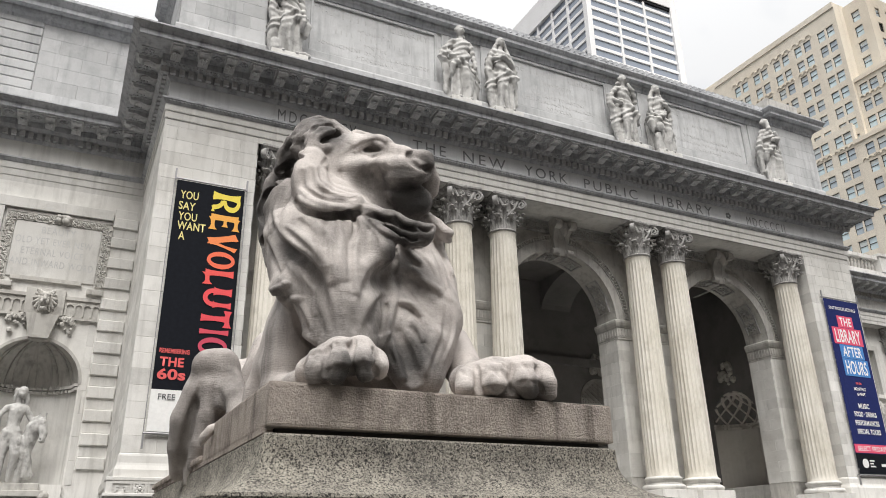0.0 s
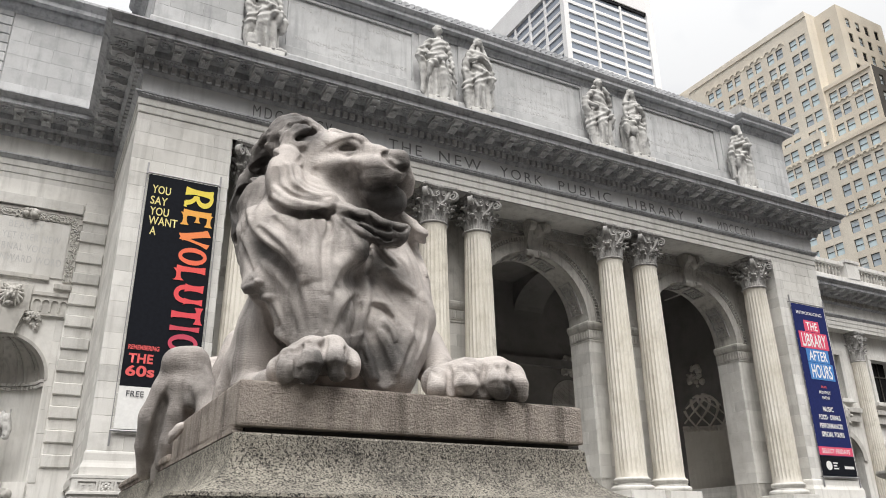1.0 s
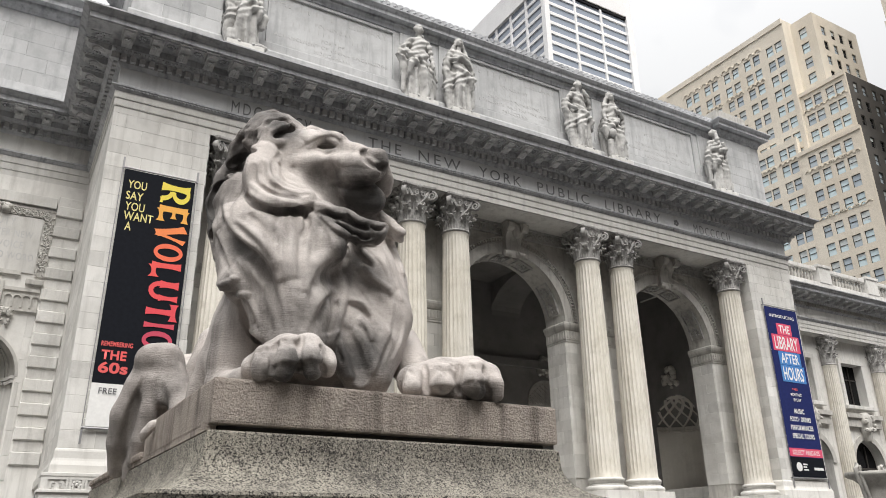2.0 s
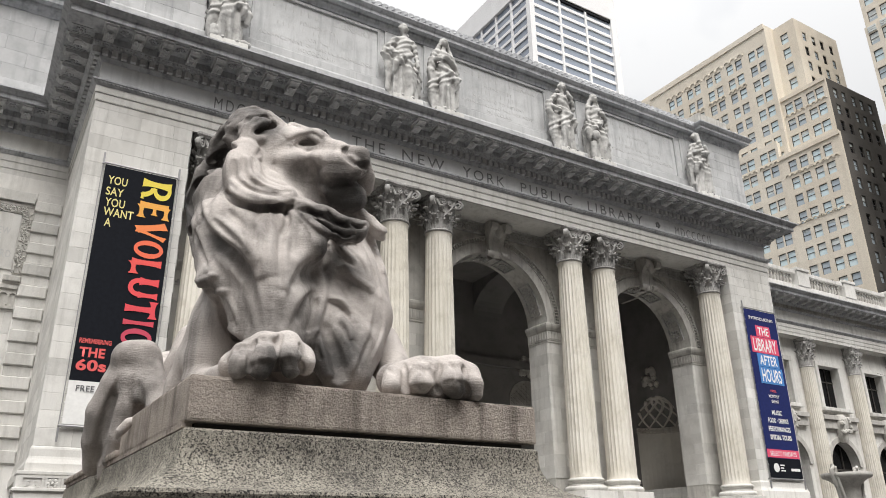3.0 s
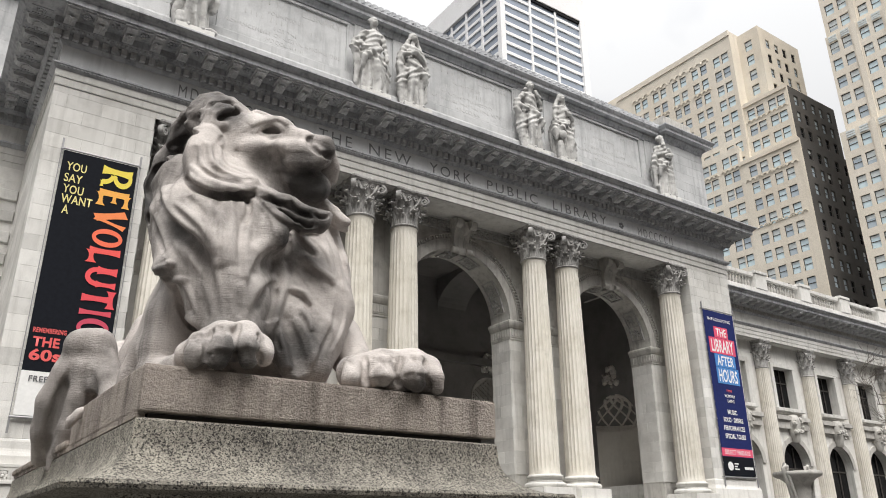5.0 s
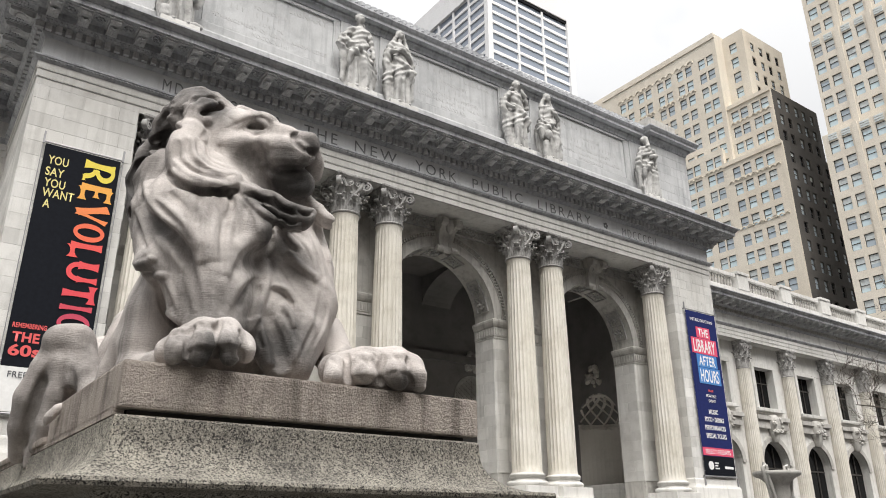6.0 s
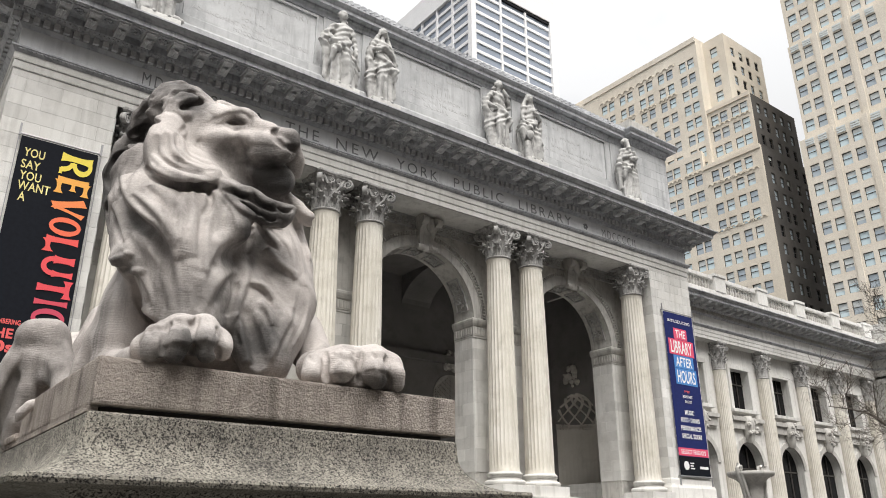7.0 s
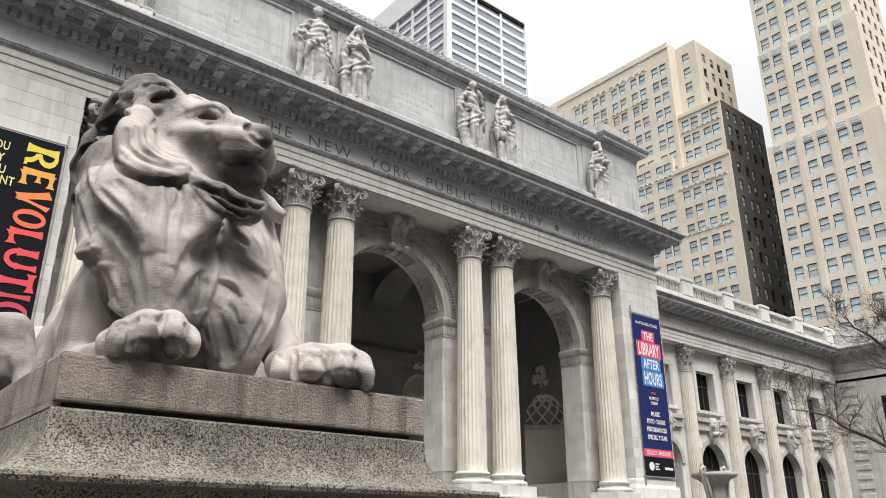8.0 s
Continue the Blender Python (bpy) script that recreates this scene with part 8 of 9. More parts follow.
    # overfold slung from one hip to the other side
    add(0.04, (hip - 0.3 * s, -0.1, 1.9, 0.10), (hip, -0.25, 1.62, 0.12), (hip + 0.25 * s, -0.2, 1.35, 0.13), (0.38 * s, -0.08, 1.05, 0.10))
    # pleats: fanned over the skirt, slung over the trunk, hanging in the cloak
    x, y, z = AX[0][:, None, None], AX[1][None, :, None], AX[2][None, None, :]
    wave = rough(0.5, 4.0, seed + 20)
    turn = np.arctan2(x - 0.1 * s * (1 - z / 1.7), 0.25 - y)
    low = np.clip((1.75 - z) / 0.5, 0, 1)
    field[:] += low * (0.035 + 0.03 * np.clip(1 - z, 0, 1)) * np.sin(12 * turn - 1.6 * s * z + wave)
    slung = (1 - low) * np.clip((2.6 - z) / 0.1, 0, 1)
    field[:] += slung * 0.015 * np.sin(26 * (z + 0.45 * s * x) + wave)
    over = np.exp(-((z - 1.35 - 0.55 * s * x) / 0.24) ** 2)
    field[:] += over * 0.035 * np.sin(24 * (z - 0.6 * s * x) + wave)
    for q in (-1, 1):
        add(0.03, (q * 0.17, -0.2, 0.03, 0.07), (q * 0.2, -0.38, 0.02, 0.055))
    if extra == "mask":
        mass(0.03, (-0.32, -0.34, 1.05), (0.17, 0.13, 0.2))
        for q in (-0.38, -0.26):
            cut(0.01, (q, -0.5, 1.1, 0.04))
        cut(0.01, (-0.38, -0.5, 0.96, 0.03), (-0.26, -0.5, 0.96, 0.03))
        add(0.05, (-0.36, -0.2, 0.1, 0.14), (-0.36, -0.22, 0.7, 0.12))
    if extra == "tablet":
        add(0.03, (-0.1, -0.36, 1.95, 0.09), (0.22, -0.36, 2.05, 0.1), (0.1, -0.36, 2.3, 0.08))
        add(0.03, (0.45, -0.1, 0.1, 0.13), (0.5, -0.08, 0.5, 0.12))
    if extra == "books":
        add(0.03, (-0.42, -0.26, 0.08, 0.15), (-0.44, -0.24, 0.34, 0.13))
        add(0.03, (0.42, -0.26, 0.06, 0.12), (0.56, -0.3, 0.05, 0.09))
    field[:] += rough(0.12, 0.02, seed) + rough(0.05, 0.012, seed + 1)
    return carved("attic_statue", M_STATUE)


FIGS = (
    (-12.25, draped_figure(1, 1, "bound", "breast", "fall", "books"), "robed marble figure with objects at its feet"),
    (-5.2, draped_figure(2, -1, "bound", "hip", "fall"), "robed marble figure with bound hair and swept drapery"),
    (-3.25, draped_figure(3, 1, "veil", "breast", "breast"), "veiled marble figure in a flowing cloak"),
    (3.2, draped_figure(4, 1, "bound", "hip", "chin"), "robed marble figure raising one hand to its chin"),
    (5.15, draped_figure(5, -1, "veil", "fall", "breast", "mask"), "hooded marble figure with a mask at its side"),
    (12.25, draped_figure(6, -1, "bearded", "breast", "breast", "tablet"), "bearded robed marble figure with crossed arms"),
)
for x, me, lab in FIGS:
    st = put("attic_statue", me, None, Matrix.Translation((x, 0.08, 17.93)) @ Matrix.Diagonal((1.22, 1.1, 1.175, 1)))
    tagged(st, lab + "", "statue", "attic statues")
    bm = bmesh.new()
    box(bm, x - 0.66, x + 0.66, -0.36, 0.54, 17.06, 17.94, 0.02)
    part("statue_base", bm, M_MARBLE, attic)

# fountain figure in the niche, leaning on a horse's head
block_of_stone((-0.9, -0.6, -0.1), (1.15, 0.6, 3.3), 0.026)
add(0.05, (-0.22, 0.0, 0.1, 0.11), (-0.2, -0.02, 0.85, 0.13), (-0.14, 0.0, 1.6, 0.19))
add(0.05, (0.14, -0.05, 0.1, 0.1), (0.18, -0.2, 0.9, 0.13), (0.08, -0.02, 1.6, 0.19))
add(0.08, (0.0, 0.0, 1.6, 0.23), (-0.02, 0.0, 1.95, 0.19), (0.02, 0.0, 2.3, 0.24))
add(0.06, (-0.26, 0.0, 2.42, 0.11), (0.0, 0.0, 2.48, 0.12), (0.28, 0.0, 2.42, 0.11))
add(0.04, (0.02, 0.0, 2.5, 0.09), (0.05, -0.02, 2.72, 0.085))
mass(0.03, (0.09, -0.06, 2.93), (0.14, 0.18, 0.2))
brush(-0.03, 0.03, (0.0, -0.22, 2.95), (0.16, -0.22, 2.95))
add(0.04, (0.1, 0.08, 3.02, 0.16), (0.24, 0.1, 2.75, 0.1), (0.26, 0.06, 2.5, 0.07))
add(0.03, (-0.08, 0.0, 3.02, 0.08), (-0.1, 0.02, 2.7, 0.06))
add(0.04, (-0.3, 0.0, 2.4, 0.1), (-0.5, -0.1, 2.1, 0.085), (-0.62, -0.15, 2.5, 0.06))
add(0.04, (0.3, 0.0, 2.4, 0.1), (0.5, 0.0, 2.05, 0.085), (0.75, -0.1, 2.15, 0.06))
add(0.06, (0.45, 0.1, 1.2, 0.24), (0.62, 0.0, 1.8, 0.24), (0.8, -0.08, 1.95, 0.16))
add(0.04, (0.8, -0.1, 1.98, 0.17), (0.92, -0.2, 1.6, 0.13), (0.9, -0.28, 1.38, 0.1))
add(0.02, (0.74, -0.1, 2.12, 0.05), (0.72, -0.12, 2.3, 0.03))
add(0.02, (0.9, -0.1, 2.12, 0.05), (0.92, -0.12, 2.28, 0.03))
cut(0.01, (0.86, -0.32, 1.4, 0.03))
cut(0.01, (0.84, -0.3, 1.86, 0.035))
fold(0.05, 0.06, (0.55, -0.16, 2.05), (0.5, -0.15, 1.7), (0.55, -0.1, 1.3))
add(0.06, (0.3, 0.1, 0.1, 0.2), (0.4, 0.1, 1.0, 0.25), (0.6, 0.1, 0.3, 0.2))
for k in range(7):
    fold(0.06 * (-1) ** k, 0.06, (0.1 + 0.08 * k, -0.1, 1.55), (0.15 + 0.1 * k, -0.12, 0.8), (0.1 + 0.1 * k, -0.1, 0.1))
add(0.05, (-0.5, 0.15, 0.1, 0.18), (-0.55, 0.15, 1.4, 0.2), (-0.6, 0.1, 2.2, 0.18))
field[:] += rough(0.1, 0.03, 9) + rough(0.05, 0.015, 10)
tagged(put("niche_statue", carved("niche_statue", M_STATUE), None, Matrix.Translation((-18.95, WING_L + 0.12, 3.72))), "pale marble fountain figure beside a horse in a wall niche", "statue")
bm = bmesh.new()
box(bm, -20.3, -17.75, WING_L - 0.55, WING_L + 0.3, 3.3, 3.5, 0.03)
box(bm, -20.2, -17.9, WING_L - 0.45, WING_L + 0.3, 3.5, 3.72, 0.02)
box(bm, -20.2, -17.9, WING_L - 0.4, WING_L + 0.2, 1.2, 3.3, 0.02)
for x in (-17.75, -20.3):
    bmesh.ops.create_icosphere(bm, subdivisions=2, radius=0.2, matrix=Matrix.Translation((x, WING_L - 0.4, 3.3)))
tagged(part("fountain_plinth", bm, M_CARVED), "marble fountain plinth with scrolled ends under the niche figure", "plinth")


# lion mask on the keystone over the niche
block_of_stone((-0.62, -0.72, -0.62), (0.62, 0.2, 0.62), 0.018)
mass(0.04, (0.0, 0.0, 0.02), (0.44, 0.26, 0.42))
mass(0.03, (0.0, -0.16, 0.04), (0.26, 0.26, 0.30))
add(0.03, (0.0, -0.3, 0.16, 0.10), (0.0, -0.46, -0.02, 0.09))
for s in (-1, 1):
    add(0.03, (s * 0.09, -0.38, -0.1, 0.11), (s * 0.13, -0.3, -0.16, 0.09))
    add(0.03, (s * 0.05, -0.36, 0.2, 0.06), (s * 0.2, -0.28, 0.22, 0.05))
    add(0.02, (s * 0.30, -0.12, 0.36, 0.10), (s * 0.36, -0.16, 0.42, 0.06))
    cut(0.01, (s * 0.31, -0.24, 0.37, 0.05))
    cut(0.01, (s * 0.13, -0.40, 0.11, 0.045))
    cut(0.008, (s * 0.045, -0.55, -0.03, 0.03))
    for k in range(6):
        a = -0.9 + 0.42 * k
        add(0.015, (s * 0.30 * math.cos(a), -0.14, 0.02 + 0.3 * math.sin(a), 0.07), (s * 0.5 * math.cos(a - 0.2), -0.1, 0.02 + 0.48 * math.sin(a - 0.2), 0.06))
cut(0.01, (-0.14, -0.42, -0.26, 0.045), (0.0, -0.46, -0.23, 0.06), (0.14, -0.42, -0.26, 0.045))
add(0.03, (-0.1, -0.3, -0.38, 0.07), (0.0, -0.36, -0.39, 0.08), (0.1, -0.3, -0.38, 0.07))
put("lion_mask", carved("lion_mask", M_CARVED), lw, Matrix.Translation((NX, WING_L - 0.12, 9.84)) @ Matrix.Diagonal((0.72, 0.85, 0.85, 1)), "carved lion mask")

# ---- banners on the end piers ----
def cloth(name, x0, x1, z0, z1, y, mat, parent, ripple=0.007):
    """A hanging sheet, a little rippled, with thickness."""
    bm = bmesh.new()
    nx, nz = 8, 16
    rows = []
    for d in (0.0, 0.008):
        rows.append([[bm.verts.new((x0 + (x1 - x0) * i / nx, y + d + ripple * math.sin(i * 1.1 + j * 0.5) * math.sin(math.pi * i / nx), z0 + (z1 - z0) * j / nz)) for i in range(nx + 1)] for j in range(nz + 1)])
    for k, g in enumerate(rows):
        for j in range(nz):
            for i in range(nx):
                q = (g[j][i], g[j][i + 1], g[j + 1][i + 1], g[j + 1][i])
                bm.faces.new(q if k == 0 else q[::-1])
    f, b = rows
    for j in range(nz):
        bm.faces.new((f[j][0], f[j + 1][0], b[j + 1][0], b[j][0]))
        bm.faces.new((f[j + 1][nx], f[j][nx], b[j][nx], b[j + 1][nx]))
    return part(name, bm, mat, parent, smooth=True)


def hangers(parent, x0, x1, z0, z1, y):
    for z in (z0 - 0.03, z1 + 0.03):
        bm = bmesh.new()
        bmesh.ops.create_cone(bm, cap_ends=True, segments=10, radius1=0.03, radius2=0.03, depth=x1 - x0 + 0.16, matrix=Matrix.Translation(((x0 + x1) / 2, y, z)) @ Matrix.Rotation(radians(90), 4, "Y"))
        part("rod", bm, M_ROD, parent)
        for x in (x0 - 0.06, x1 + 0.06):
            bm = bmesh.new()
            box(bm, x - 0.02, x + 0.02, y - 0.02, 0.0, z - 0.02, z + 0.02)
            box(bm, x - 0.025, x + 0.025, y - 0.03, y + 0.02, z - 0.05, z + (0.32 if z > 9 else -0.42))
            part("bracket", bm, M_ROD, parent)
    bm = bmesh.new()
    for x in (x0 - 0.02, x1 + 0.02):
        n = 20
        for i in range(n):
            z = z0 + (z1 - z0) * (i + 0.5) / n
            bmesh.ops.create_icosphere(bm, subdivisions=1, radius=0.022, matrix=Matrix.Translation((x, y - 0.005, z)))
    part("grommet_row", bm, M_WHITECLOTH, parent)
    for x in (x0 - 0.07, x1 + 0.07):
        bm = bmesh.new()
        bmesh.ops.create_cone(bm, cap_ends=True, segments=6, radius1=0.012, radius2=0.012, depth=z1 - z0, matrix=Matrix.Translation((x, y, (z0 + z1) / 2)))
        part("side_cable", bm, M_ROD, parent)


BY = -0.10
ban1 = thing("exhibition_banner", "tall black vinyl banner with orange and yellow lettering", "banner")
cloth("banner_sheet", -15.42, -13.34, 5.84, 12.36, BY, M_BLACKCLOTH, ban1)
cloth("banner_foot", -15.42, -13.34, 4.68, 5.84, BY, M_WHITECLOTH, ban1)
hangers(ban1, -15.42, -13.34, 4.66, 12.38, BY)
LY = BY - 0.013
for tx, x0, x1, z1 in (("YOU", -15.28, -14.74, 12.02), ("SAY", -15.29, -14.8, 11.65), ("YOU", -15.27, -14.72, 11.30), ("WANT", -15.27, -14.44, 10.99), ("A", -15.2, -15.02, 10.66)):
    word("banner_word", tx, x0, x1, z1 - 0.27, z1, LY, M_YELLOW, ban1, bold=0.015)
LETTERS = (("R", 12.14, 11.47), ("E", 11.41, 10.86), ("V", 10.79, 10.21), ("O", 10.17, 9.61), ("L", 9.57, 9.06), ("U", 8.99, 8.38), ("T", 8.31, 7.77), ("I", 7.71, 7.54), ("O", 7.46, 6.90), ("N", 6.84, 6.24))
INKS = ((0.80, 0.66, 0.10), (0.85, 0.42, 0.09), (0.86, 0.26, 0.09), (0.84, 0.17, 0.09), (0.80, 0.105, 0.095), (0.78, 0.09, 0.10), (0.74, 0.08, 0.10), (0.62, 0.075, 0.11), (0.55, 0.07, 0.12), (0.5, 0.06, 0.12))


def stroke(a, b, w, flare=1.7, n=6):
    """A stem from a to b that widens at both ends."""
    (x0, y0), (x1, y1) = a, b
    d = math.hypot(x1 - x0, y1 - y0)
    px, py = -(y1 - y0) / d, (x1 - x0) / d
    left, right = [], []
    for i in range(n + 1):
        t = i / n
        h = w / 2 * (1 + (flare - 1) * abs(2 * t - 1) ** 2.5)
        x, y = x0 + (x1 - x0) * t, y0 + (y1 - y0) * t
        left.append((x + px * h, y + py * h))
        right.append((x - px * h, y - py * h))
    return [[left[i], left[i + 1], right[i + 1], right[i]] for i in range(n)]


def bow(cx, cy, rx, ry, a0, a1, wx, wy, n=18):
    """A curved stroke, thick at the sides and thin at top and bottom."""
    out = []
    for i in range(n):
        q = []
        for k, s in ((i, 0), (i + 1, 0), (i + 1, 1), (i, 1)):
            t = radians(a0 + (a1 - a0) * k / n)
            q.append((cx + (rx - s * wx) * math.cos(t), cy + (ry - s * wy) * math.sin(t)))
        out.append(q)
    return out


GLYPHS = {
    "R": stroke((0.16, 0.0), (0.20, 1.0), 0.26) + bow(0.42, 0.70, 0.50, 0.32, -100, 110, 0.26, 0.13) + bow(0.36, 0.02, 0.52, 0.42, 0, 88, 0.24, 0.14, 10) + stroke((0.70, 0.03), (0.98, 0.03), 0.08, 1.6),
    "E": stroke((0.20, 0.0), (0.20, 1.0), 0.34, 1.2) + stroke((0.2, 0.93), (0.92, 0.92), 0.13, 2.2) + stroke((0.2, 0.52), (0.74, 0.52), 0.11, 2.2) + stroke((0.2, 0.07), (0.96, 0.08), 0.13, 2.4),
    "V": stroke((0.16, 1.0), (0.54, 0.0), 0.32, 1.3) + stroke((0.92, 1.0), (0.54, 0.0), 0.14, 2.0),
    "O": bow(0.5, 0.5, 0.5, 0.5, 0, 360, 0.27, 0.13, 30),
    "L": stroke((0.22, 0.0), (0.20, 1.0), 0.30, 1.5) + stroke((0.2, 0.07), (0.94, 0.10), 0.14, 2.6),
    "U": stroke((0.18, 1.0), (0.17, 0.36), 0.28, 1.5) + stroke((0.86, 1.0), (0.86, 0.36), 0.19, 1.8) + bow(0.5, 0.38, 0.47, 0.38, 180, 360, 0.24, 0.16),
    "T": stroke((0.5, 0.0), (0.5, 0.95), 0.28, 1.5) + stroke((0.02, 0.92), (0.98, 0.92), 0.14, 2.2),
    "I": stroke((0.5, 0.0), (0.5, 1.0), 0.62, 1.6),
    "N": stroke((0.14, 0.0), (0.14, 1.0), 0.18, 1.8) + stroke((0.12, 1.0), (0.88, 0.0), 0.26, 1.2) + stroke((0.88, 0.0), (0.88, 1.0), 0.16, 1.8),
}
for (ch, z1, z0), c in zip(LETTERS, INKS):
    ink = plain("letter_print", c, 0.7, grain=0.05)
    bm = bmesh.new()
    for i, q in enumerate(GLYPHS[ch]):
        # turned a quarter clockwise: the letter's right is down, its top towards +x
        bm.faces.new([bm.verts.new((-14.3 + 0.84 * y, LY - 0.0002 * i, z1 - (z1 - z0) * x)) for x, y in q])
    part("banner_letter", bm, ink, ban1)
word("banner_word", "REMEMBERING", -15.33, -14.5, 6.88, 7.02, LY, M_RED, ban1, bold=0.03)
word("banner_word", "THE", -15.29, -14.63, 6.50, 6.77, LY, M_RED, ban1, bold=0.035)
word("banner_word", "60s", -15.32, -14.55, 6.12, 6.44, LY, M_RED, ban1, bold=0.035)
word("banner_word", "FREE", -15.22, -14.76, 5.56, 5.72, LY, M_GREY, ban1, bold=0.01)

ban2 = thing("event_banner", "tall navy banner with pink and blue lettering panels", "banner")
A0, A1 = 13.68, 16.05
cloth("banner_sheet", A0, A1, 5.10, 12.2, BY, M_NAVY, ban2)
cloth("banner_foot", A0, A1, 4.24, 5.10, BY, M_BLACKCLOTH, ban2)
hangers(ban2, A0, A1, 4.22, 12.22, BY)


def plate(name, x0, x1, z0, z1, mat):
    bm = bmesh.new()
    box(bm, x0, x1, BY - 0.012, BY + 0.004, z0, z1)
    part(name, bm, mat, ban2)


L2 = BY - 0.016
word("banner_word", "INTRODUCING", A0 + 0.28, A1 - 0.28, 11.7, 11.86, LY, M_WHITE, ban2, bold=0.015)
for tx, x0, x1, z0, z1, mt in (("THE", 14.35, 15.42, 10.86, 11.42, M_PINK), ("LIBRARY", 13.86, 15.86, 10.04, 10.84, M_PINK), ("AFTER", 14.14, 15.72, 9.38, 10.02, M_BLUE), ("HOURS", 14.14, 15.86, 8.56, 9.36, M_BLUE)):
    plate("colour_panel", x0, x1, z0, z1, mt)
    word("banner_word", tx, x0 + 0.14, x1 - 0.14, z0 + 0.08, z1 - 0.08, L2, M_WHITE, ban2, bold=0.02)
word("banner_word", "FREE", 14.7, 15.1, 8.18, 8.28, LY, M_RED, ban2, bold=0.02)
word("banner_word", "MONTHLY", 14.5, 15.3, 7.9, 8.05, LY, M_WHITE, ban2, bold=0.02)
word("banner_word", "EVENT", 14.65, 15.2, 7.66, 7.8, LY, M_WHITE, ban2, bold=0.02)
for tx, hw, z in (("MUSIC", 0.36, 7.2), ("FOOD · DRINKS", 0.74, 6.83), ("PERFORMANCES", 0.80, 6.44), ("SPECIAL TOURS", 0.78, 6.06)):
    word("banner_word", tx, 14.9 - hw, 14.9 + hw, z - 0.115, z + 0.115, LY, M_WHITE, ban2, bold=0.03)
plate("colour_panel", A0 + 0.02, A1 - 0.02, 5.13, 5.5, M_PINK)
word("banner_word", "SELECT FRIDAYS", A0 + 0.22, A1 - 0.22, 5.21, 5.42, L2, M_WHITE, ban2, bold=0.015)
bm = bmesh.new()
bmesh.ops.create_cone(bm, cap_ends=True, segments=24, radius1=0.2, radius2=0.2, depth=0.012, matrix=Matrix.Translation((14.2, LY, 4.68)) @ Matrix.Rotation(radians(90), 4, "X"))
part("round_emblem", bm, M_WHITE, ban2)
for z, w in ((4.8, 0.3), (4.68, 0.22), (4.56, 0.32)):
    bm = bmesh.new()
    box(bm, 14.5, 14.5 + w, LY - 0.004, LY + 0.01, z - 0.03, z + 0.03)
    part("print_bar", bm, M_WHITE, ban2)
bm = bmesh.new()
box(bm, 15.25, 15.9, LY - 0.004, LY + 0.01, 4.56, 4.68)
part("print_bar", bm, M_WHITE, ban2)

def tube(v, f, pts, rad, sides=6):
    base = len(v)
    for i, p in enumerate(pts):
        d = (pts[min(i + 1, len(pts) - 1)] - pts[max(i - 1, 0)]).normalized()
        a = d.orthogonal().normalized()
        b = d.cross(a)
        for k in range(sides):
            t = 2 * math.pi * k / sides
            v.append(p + (a * math.cos(t) + b * math.sin(t)) * rad[i])
    for i in range(len(pts) - 1):
        for k in range(sides):
            j = (k + 1) % sides
            f.append((base + i * sides + k, base + i * sides + j, base + (i + 1) * sides + j, base + (i + 1) * sides + k))


# ---- urn on the terrace ----
urn = thing("terrace_urn", "pale marble urn with handles on a terrace pedestal", "urn", Matrix.Translation((4.86, -9.0, 0)))
bm = bmesh.new()
lathe(bm, [(0.34, 1.55), (0.34, 1.66), (0.19, 1.74), (0.16, 1.9), (0.22, 2.05), (0.29, 2.4), (0.31, 2.8), (0.32, 3.0), (0.36, 3.1), (0.5, 3.22), (0.65, 3.28), (0.69, 3.32), (0.7, 3.37), (0.68, 3.42), (0.58, 3.4), (0.3, 3.2), (0.06, 3.1)], 40)
part("bowl", bm, M_CARVED, urn, smooth=True)
for s in (-1, 1):
    v, f = [], []
    tube(v, f, [Vector((s * x * 0.66, 0, z)) for x, z in ((0.5, 2.2), (0.66, 2.6), (0.78, 2.95), (0.98, 3.3), (1.04, 3.5), (0.9, 3.62), (0.74, 3.58), (0.72, 3.46), (0.82, 3.43))], [0.045, 0.06, 0.065, 0.065, 0.065, 0.06, 0.055, 0.045, 0.03], 10)
    tube(v, f, [Vector((s * x * 0.66, -0.1, z)) for x, z in ((0.5, 2.3), (0.7, 2.75), (0.86, 3.1), (1.0, 3.4))], [0.04, 0.05, 0.05, 0.045], 8)
    put("handle", smooth_mesh("handle", v, f, M_CARVED, 60), urn)
bm = bmesh.new()
box(bm, -0.55, 0.55, -0.55, 0.55, 0.25, 1.45, 0.02)
box(bm, -0.65, 0.65, -0.65, 0.65, 0.0, 0.25, 0.02)
box(bm, -0.65, 0.65, -0.65, 0.65, 1.45, 1.55, 0.02)
part("pedestal", bm, M_MARBLE, urn)


# ---- bare street tree ----
trnd = random.Random(12)


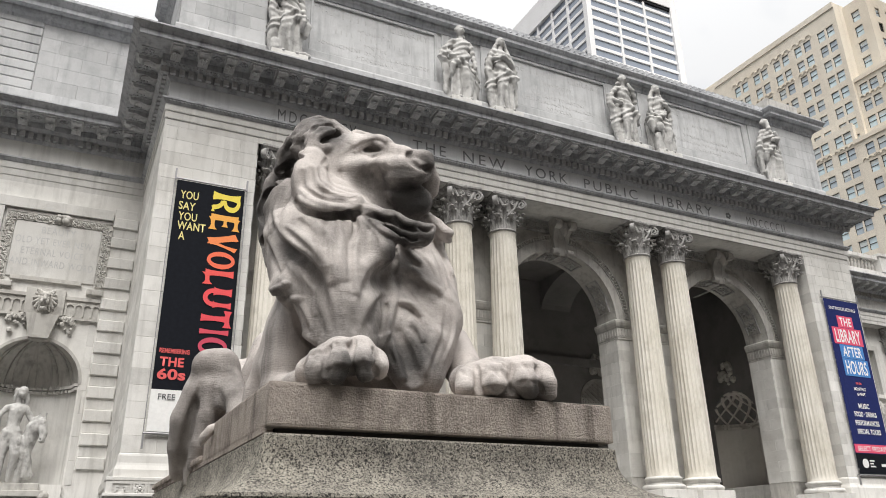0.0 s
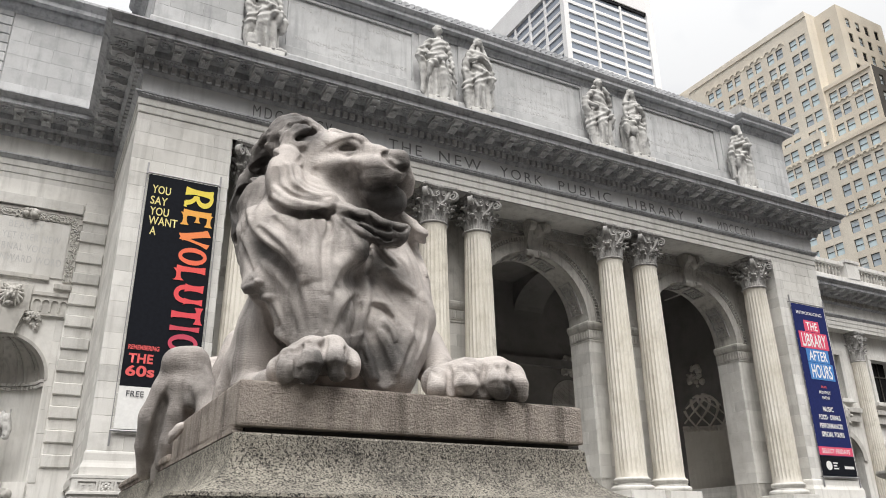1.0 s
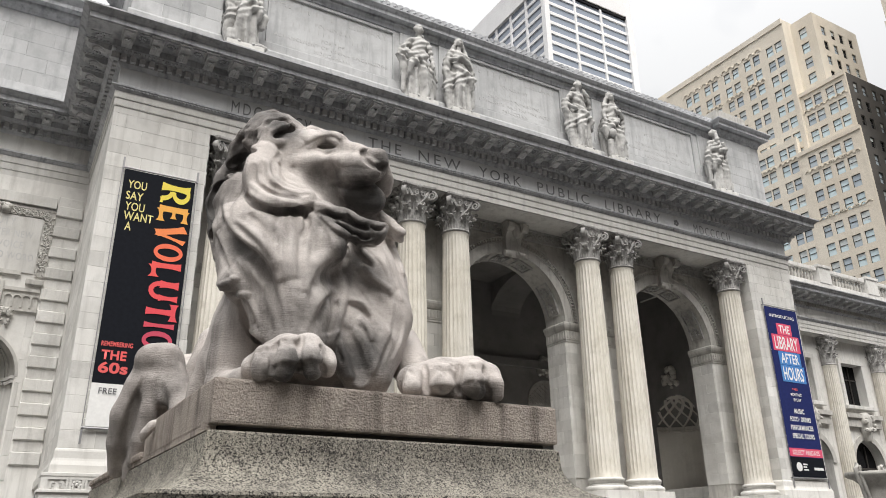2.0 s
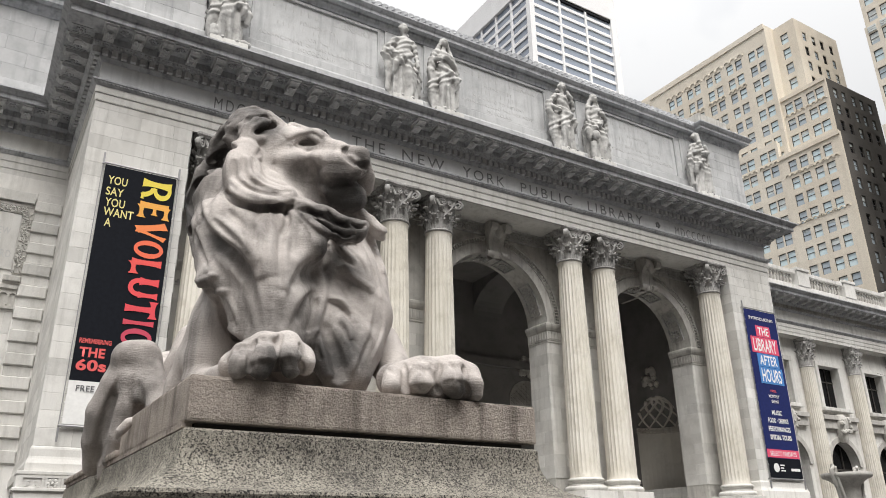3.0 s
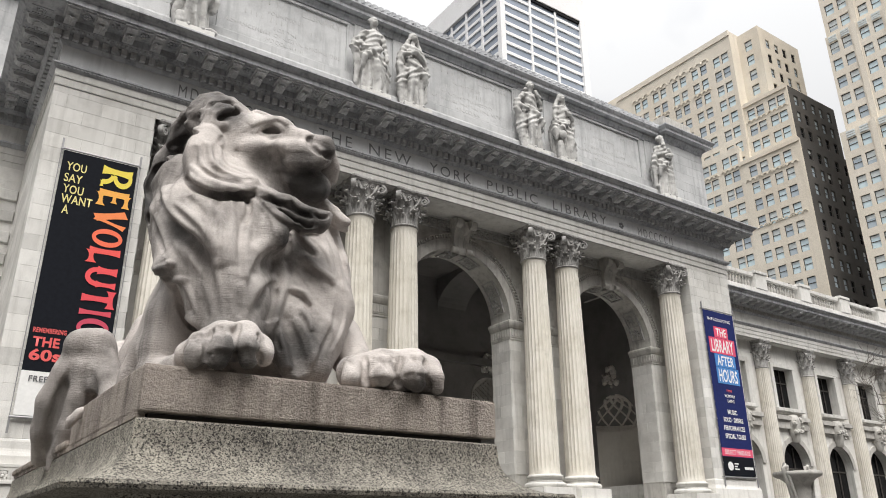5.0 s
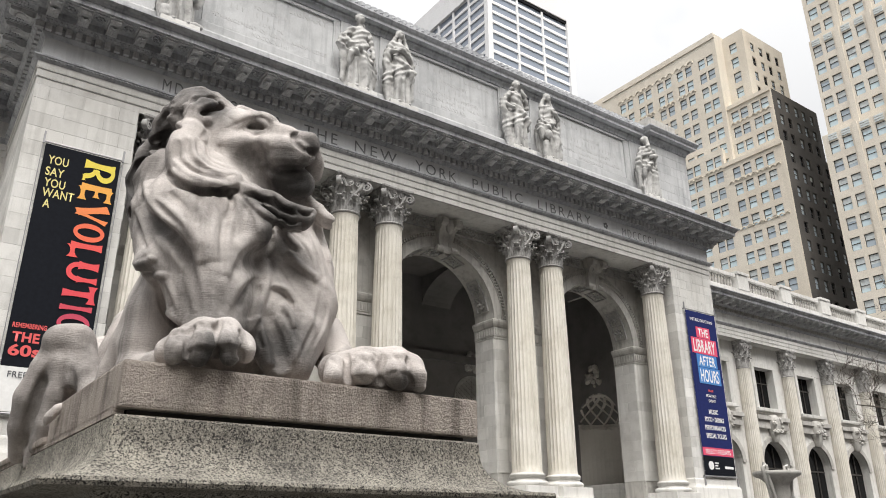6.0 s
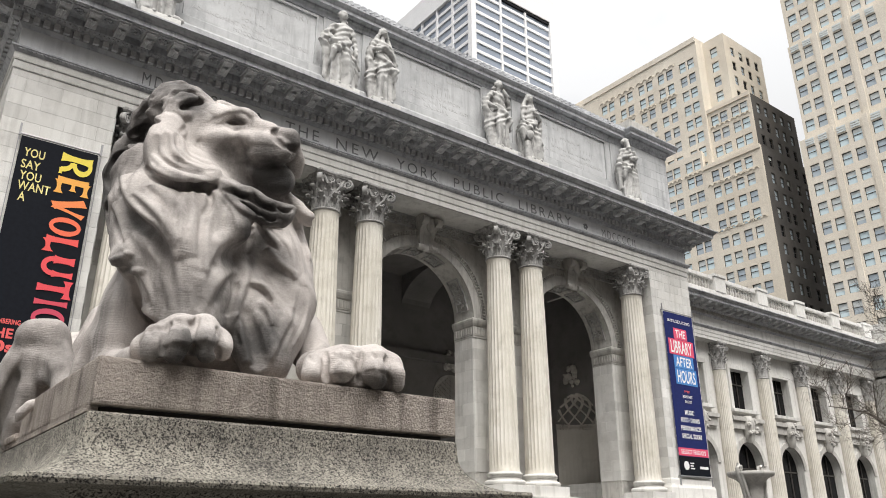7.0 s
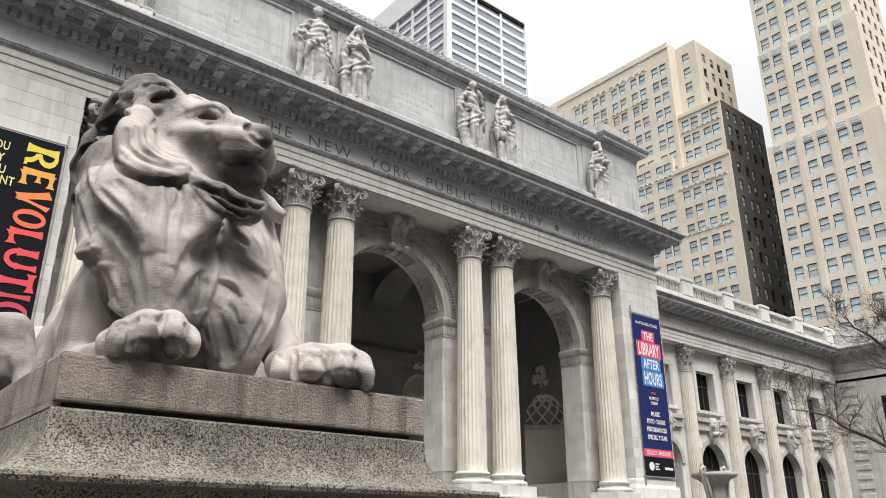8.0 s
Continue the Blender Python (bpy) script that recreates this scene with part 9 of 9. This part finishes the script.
def grow(v, f, p, d, length, r, depth):
    """A crooked twig that forks again and again."""
    n = 6
    pts, rad = [p.copy()], [r]
    for i in range(n):
        d = (d + Vector((trnd.uniform(-1, 1), trnd.uniform(-1, 1), trnd.uniform(-0.75, 1.0))) * 0.22).normalized()
        p = p + d * (length / n)
        pts.append(p.copy())
        rad.append(max(0.004, r * (1 - 0.75 * (i + 1) / n)))
    tube(v, f, pts, rad, 6 if r > 0.03 else 4)
    if depth:
        for i in range(1, n + 1):
            for _ in range(2 if trnd.random() < 0.75 else 1):
                e = (d + Vector((trnd.uniform(-1, 1), trnd.uniform(-1, 1), trnd.uniform(-0.8, 1.1))) * 0.95).normalized()
                grow(v, f, pts[i], e, length * trnd.uniform(0.4, 0.66), max(0.006, rad[i] * 0.55), depth - 1)


tree = thing("bare_tree", "leafless street tree with thin dark branching twigs", "tree")
v, f = [], []
tube(v, f, [Vector((22.6, -9, 0)), Vector((22.5, -9.1, 2)), Vector((22.7, -9, 4)), Vector((22.8, -9, 7)), Vector((23.2, -8.8, 10)), Vector((23.4, -8.8, 13))], [0.32, 0.26, 0.23, 0.19, 0.13, 0.05], 10)
put("trunk", smooth_mesh("trunk", v, f, M_BARK, 60), tree)
BOUGHS = (
    ((22.7, -9.0, 4.4), (20.6, -9.0, 4.85), (18.66, -9.0, 5.19), (16.66, -9.0, 5.5), (14.9, -9.0, 5.66), (13.75, -9.0, 5.99), (12.1, -9.0, 6.03), (10.6, -9.0, 5.97)),
    ((22.8, -9.0, 8.6), (21.9, -9.0, 9.3), (20.96, -9.0, 9.81), (19.31, -9.0, 10.19), (17.82, -9.0, 10.29), (16.9, -9.1, 10.54)),
    ((22.9, -9.0, 10.0), (22.2, -9.2, 10.7), (21.4, -9.3, 11.0), (20.6, -9.3, 11.3), (18.9, -9.3, 10.9)),
)
for limb in BOUGHS:
    v, f = [], []
    pts = [Vector(p) for p in limb]
    rad = [0.105 * (1 - 0.84 * i / (len(pts) - 1)) for i in range(len(pts))]
    tube(v, f, pts, rad, 8)
    for i in range(1, len(pts)):
        for k in range(2):
            p = pts[i - 1].lerp(pts[i], trnd.random())
            d = (pts[i] - pts[i - 1]).normalized()
            e = (d * 0.8 + Vector((trnd.uniform(-0.6, 0.6), trnd.uniform(-0.8, 0.8), trnd.uniform(-0.7, 1.0)))).normalized()
            grow(v, f, p, e, trnd.uniform(1.0, 2.2), rad[i] * 0.4 + 0.008, 2)
    put("limb", smooth_mesh("limb", v, f, M_BARK, 60), tree)
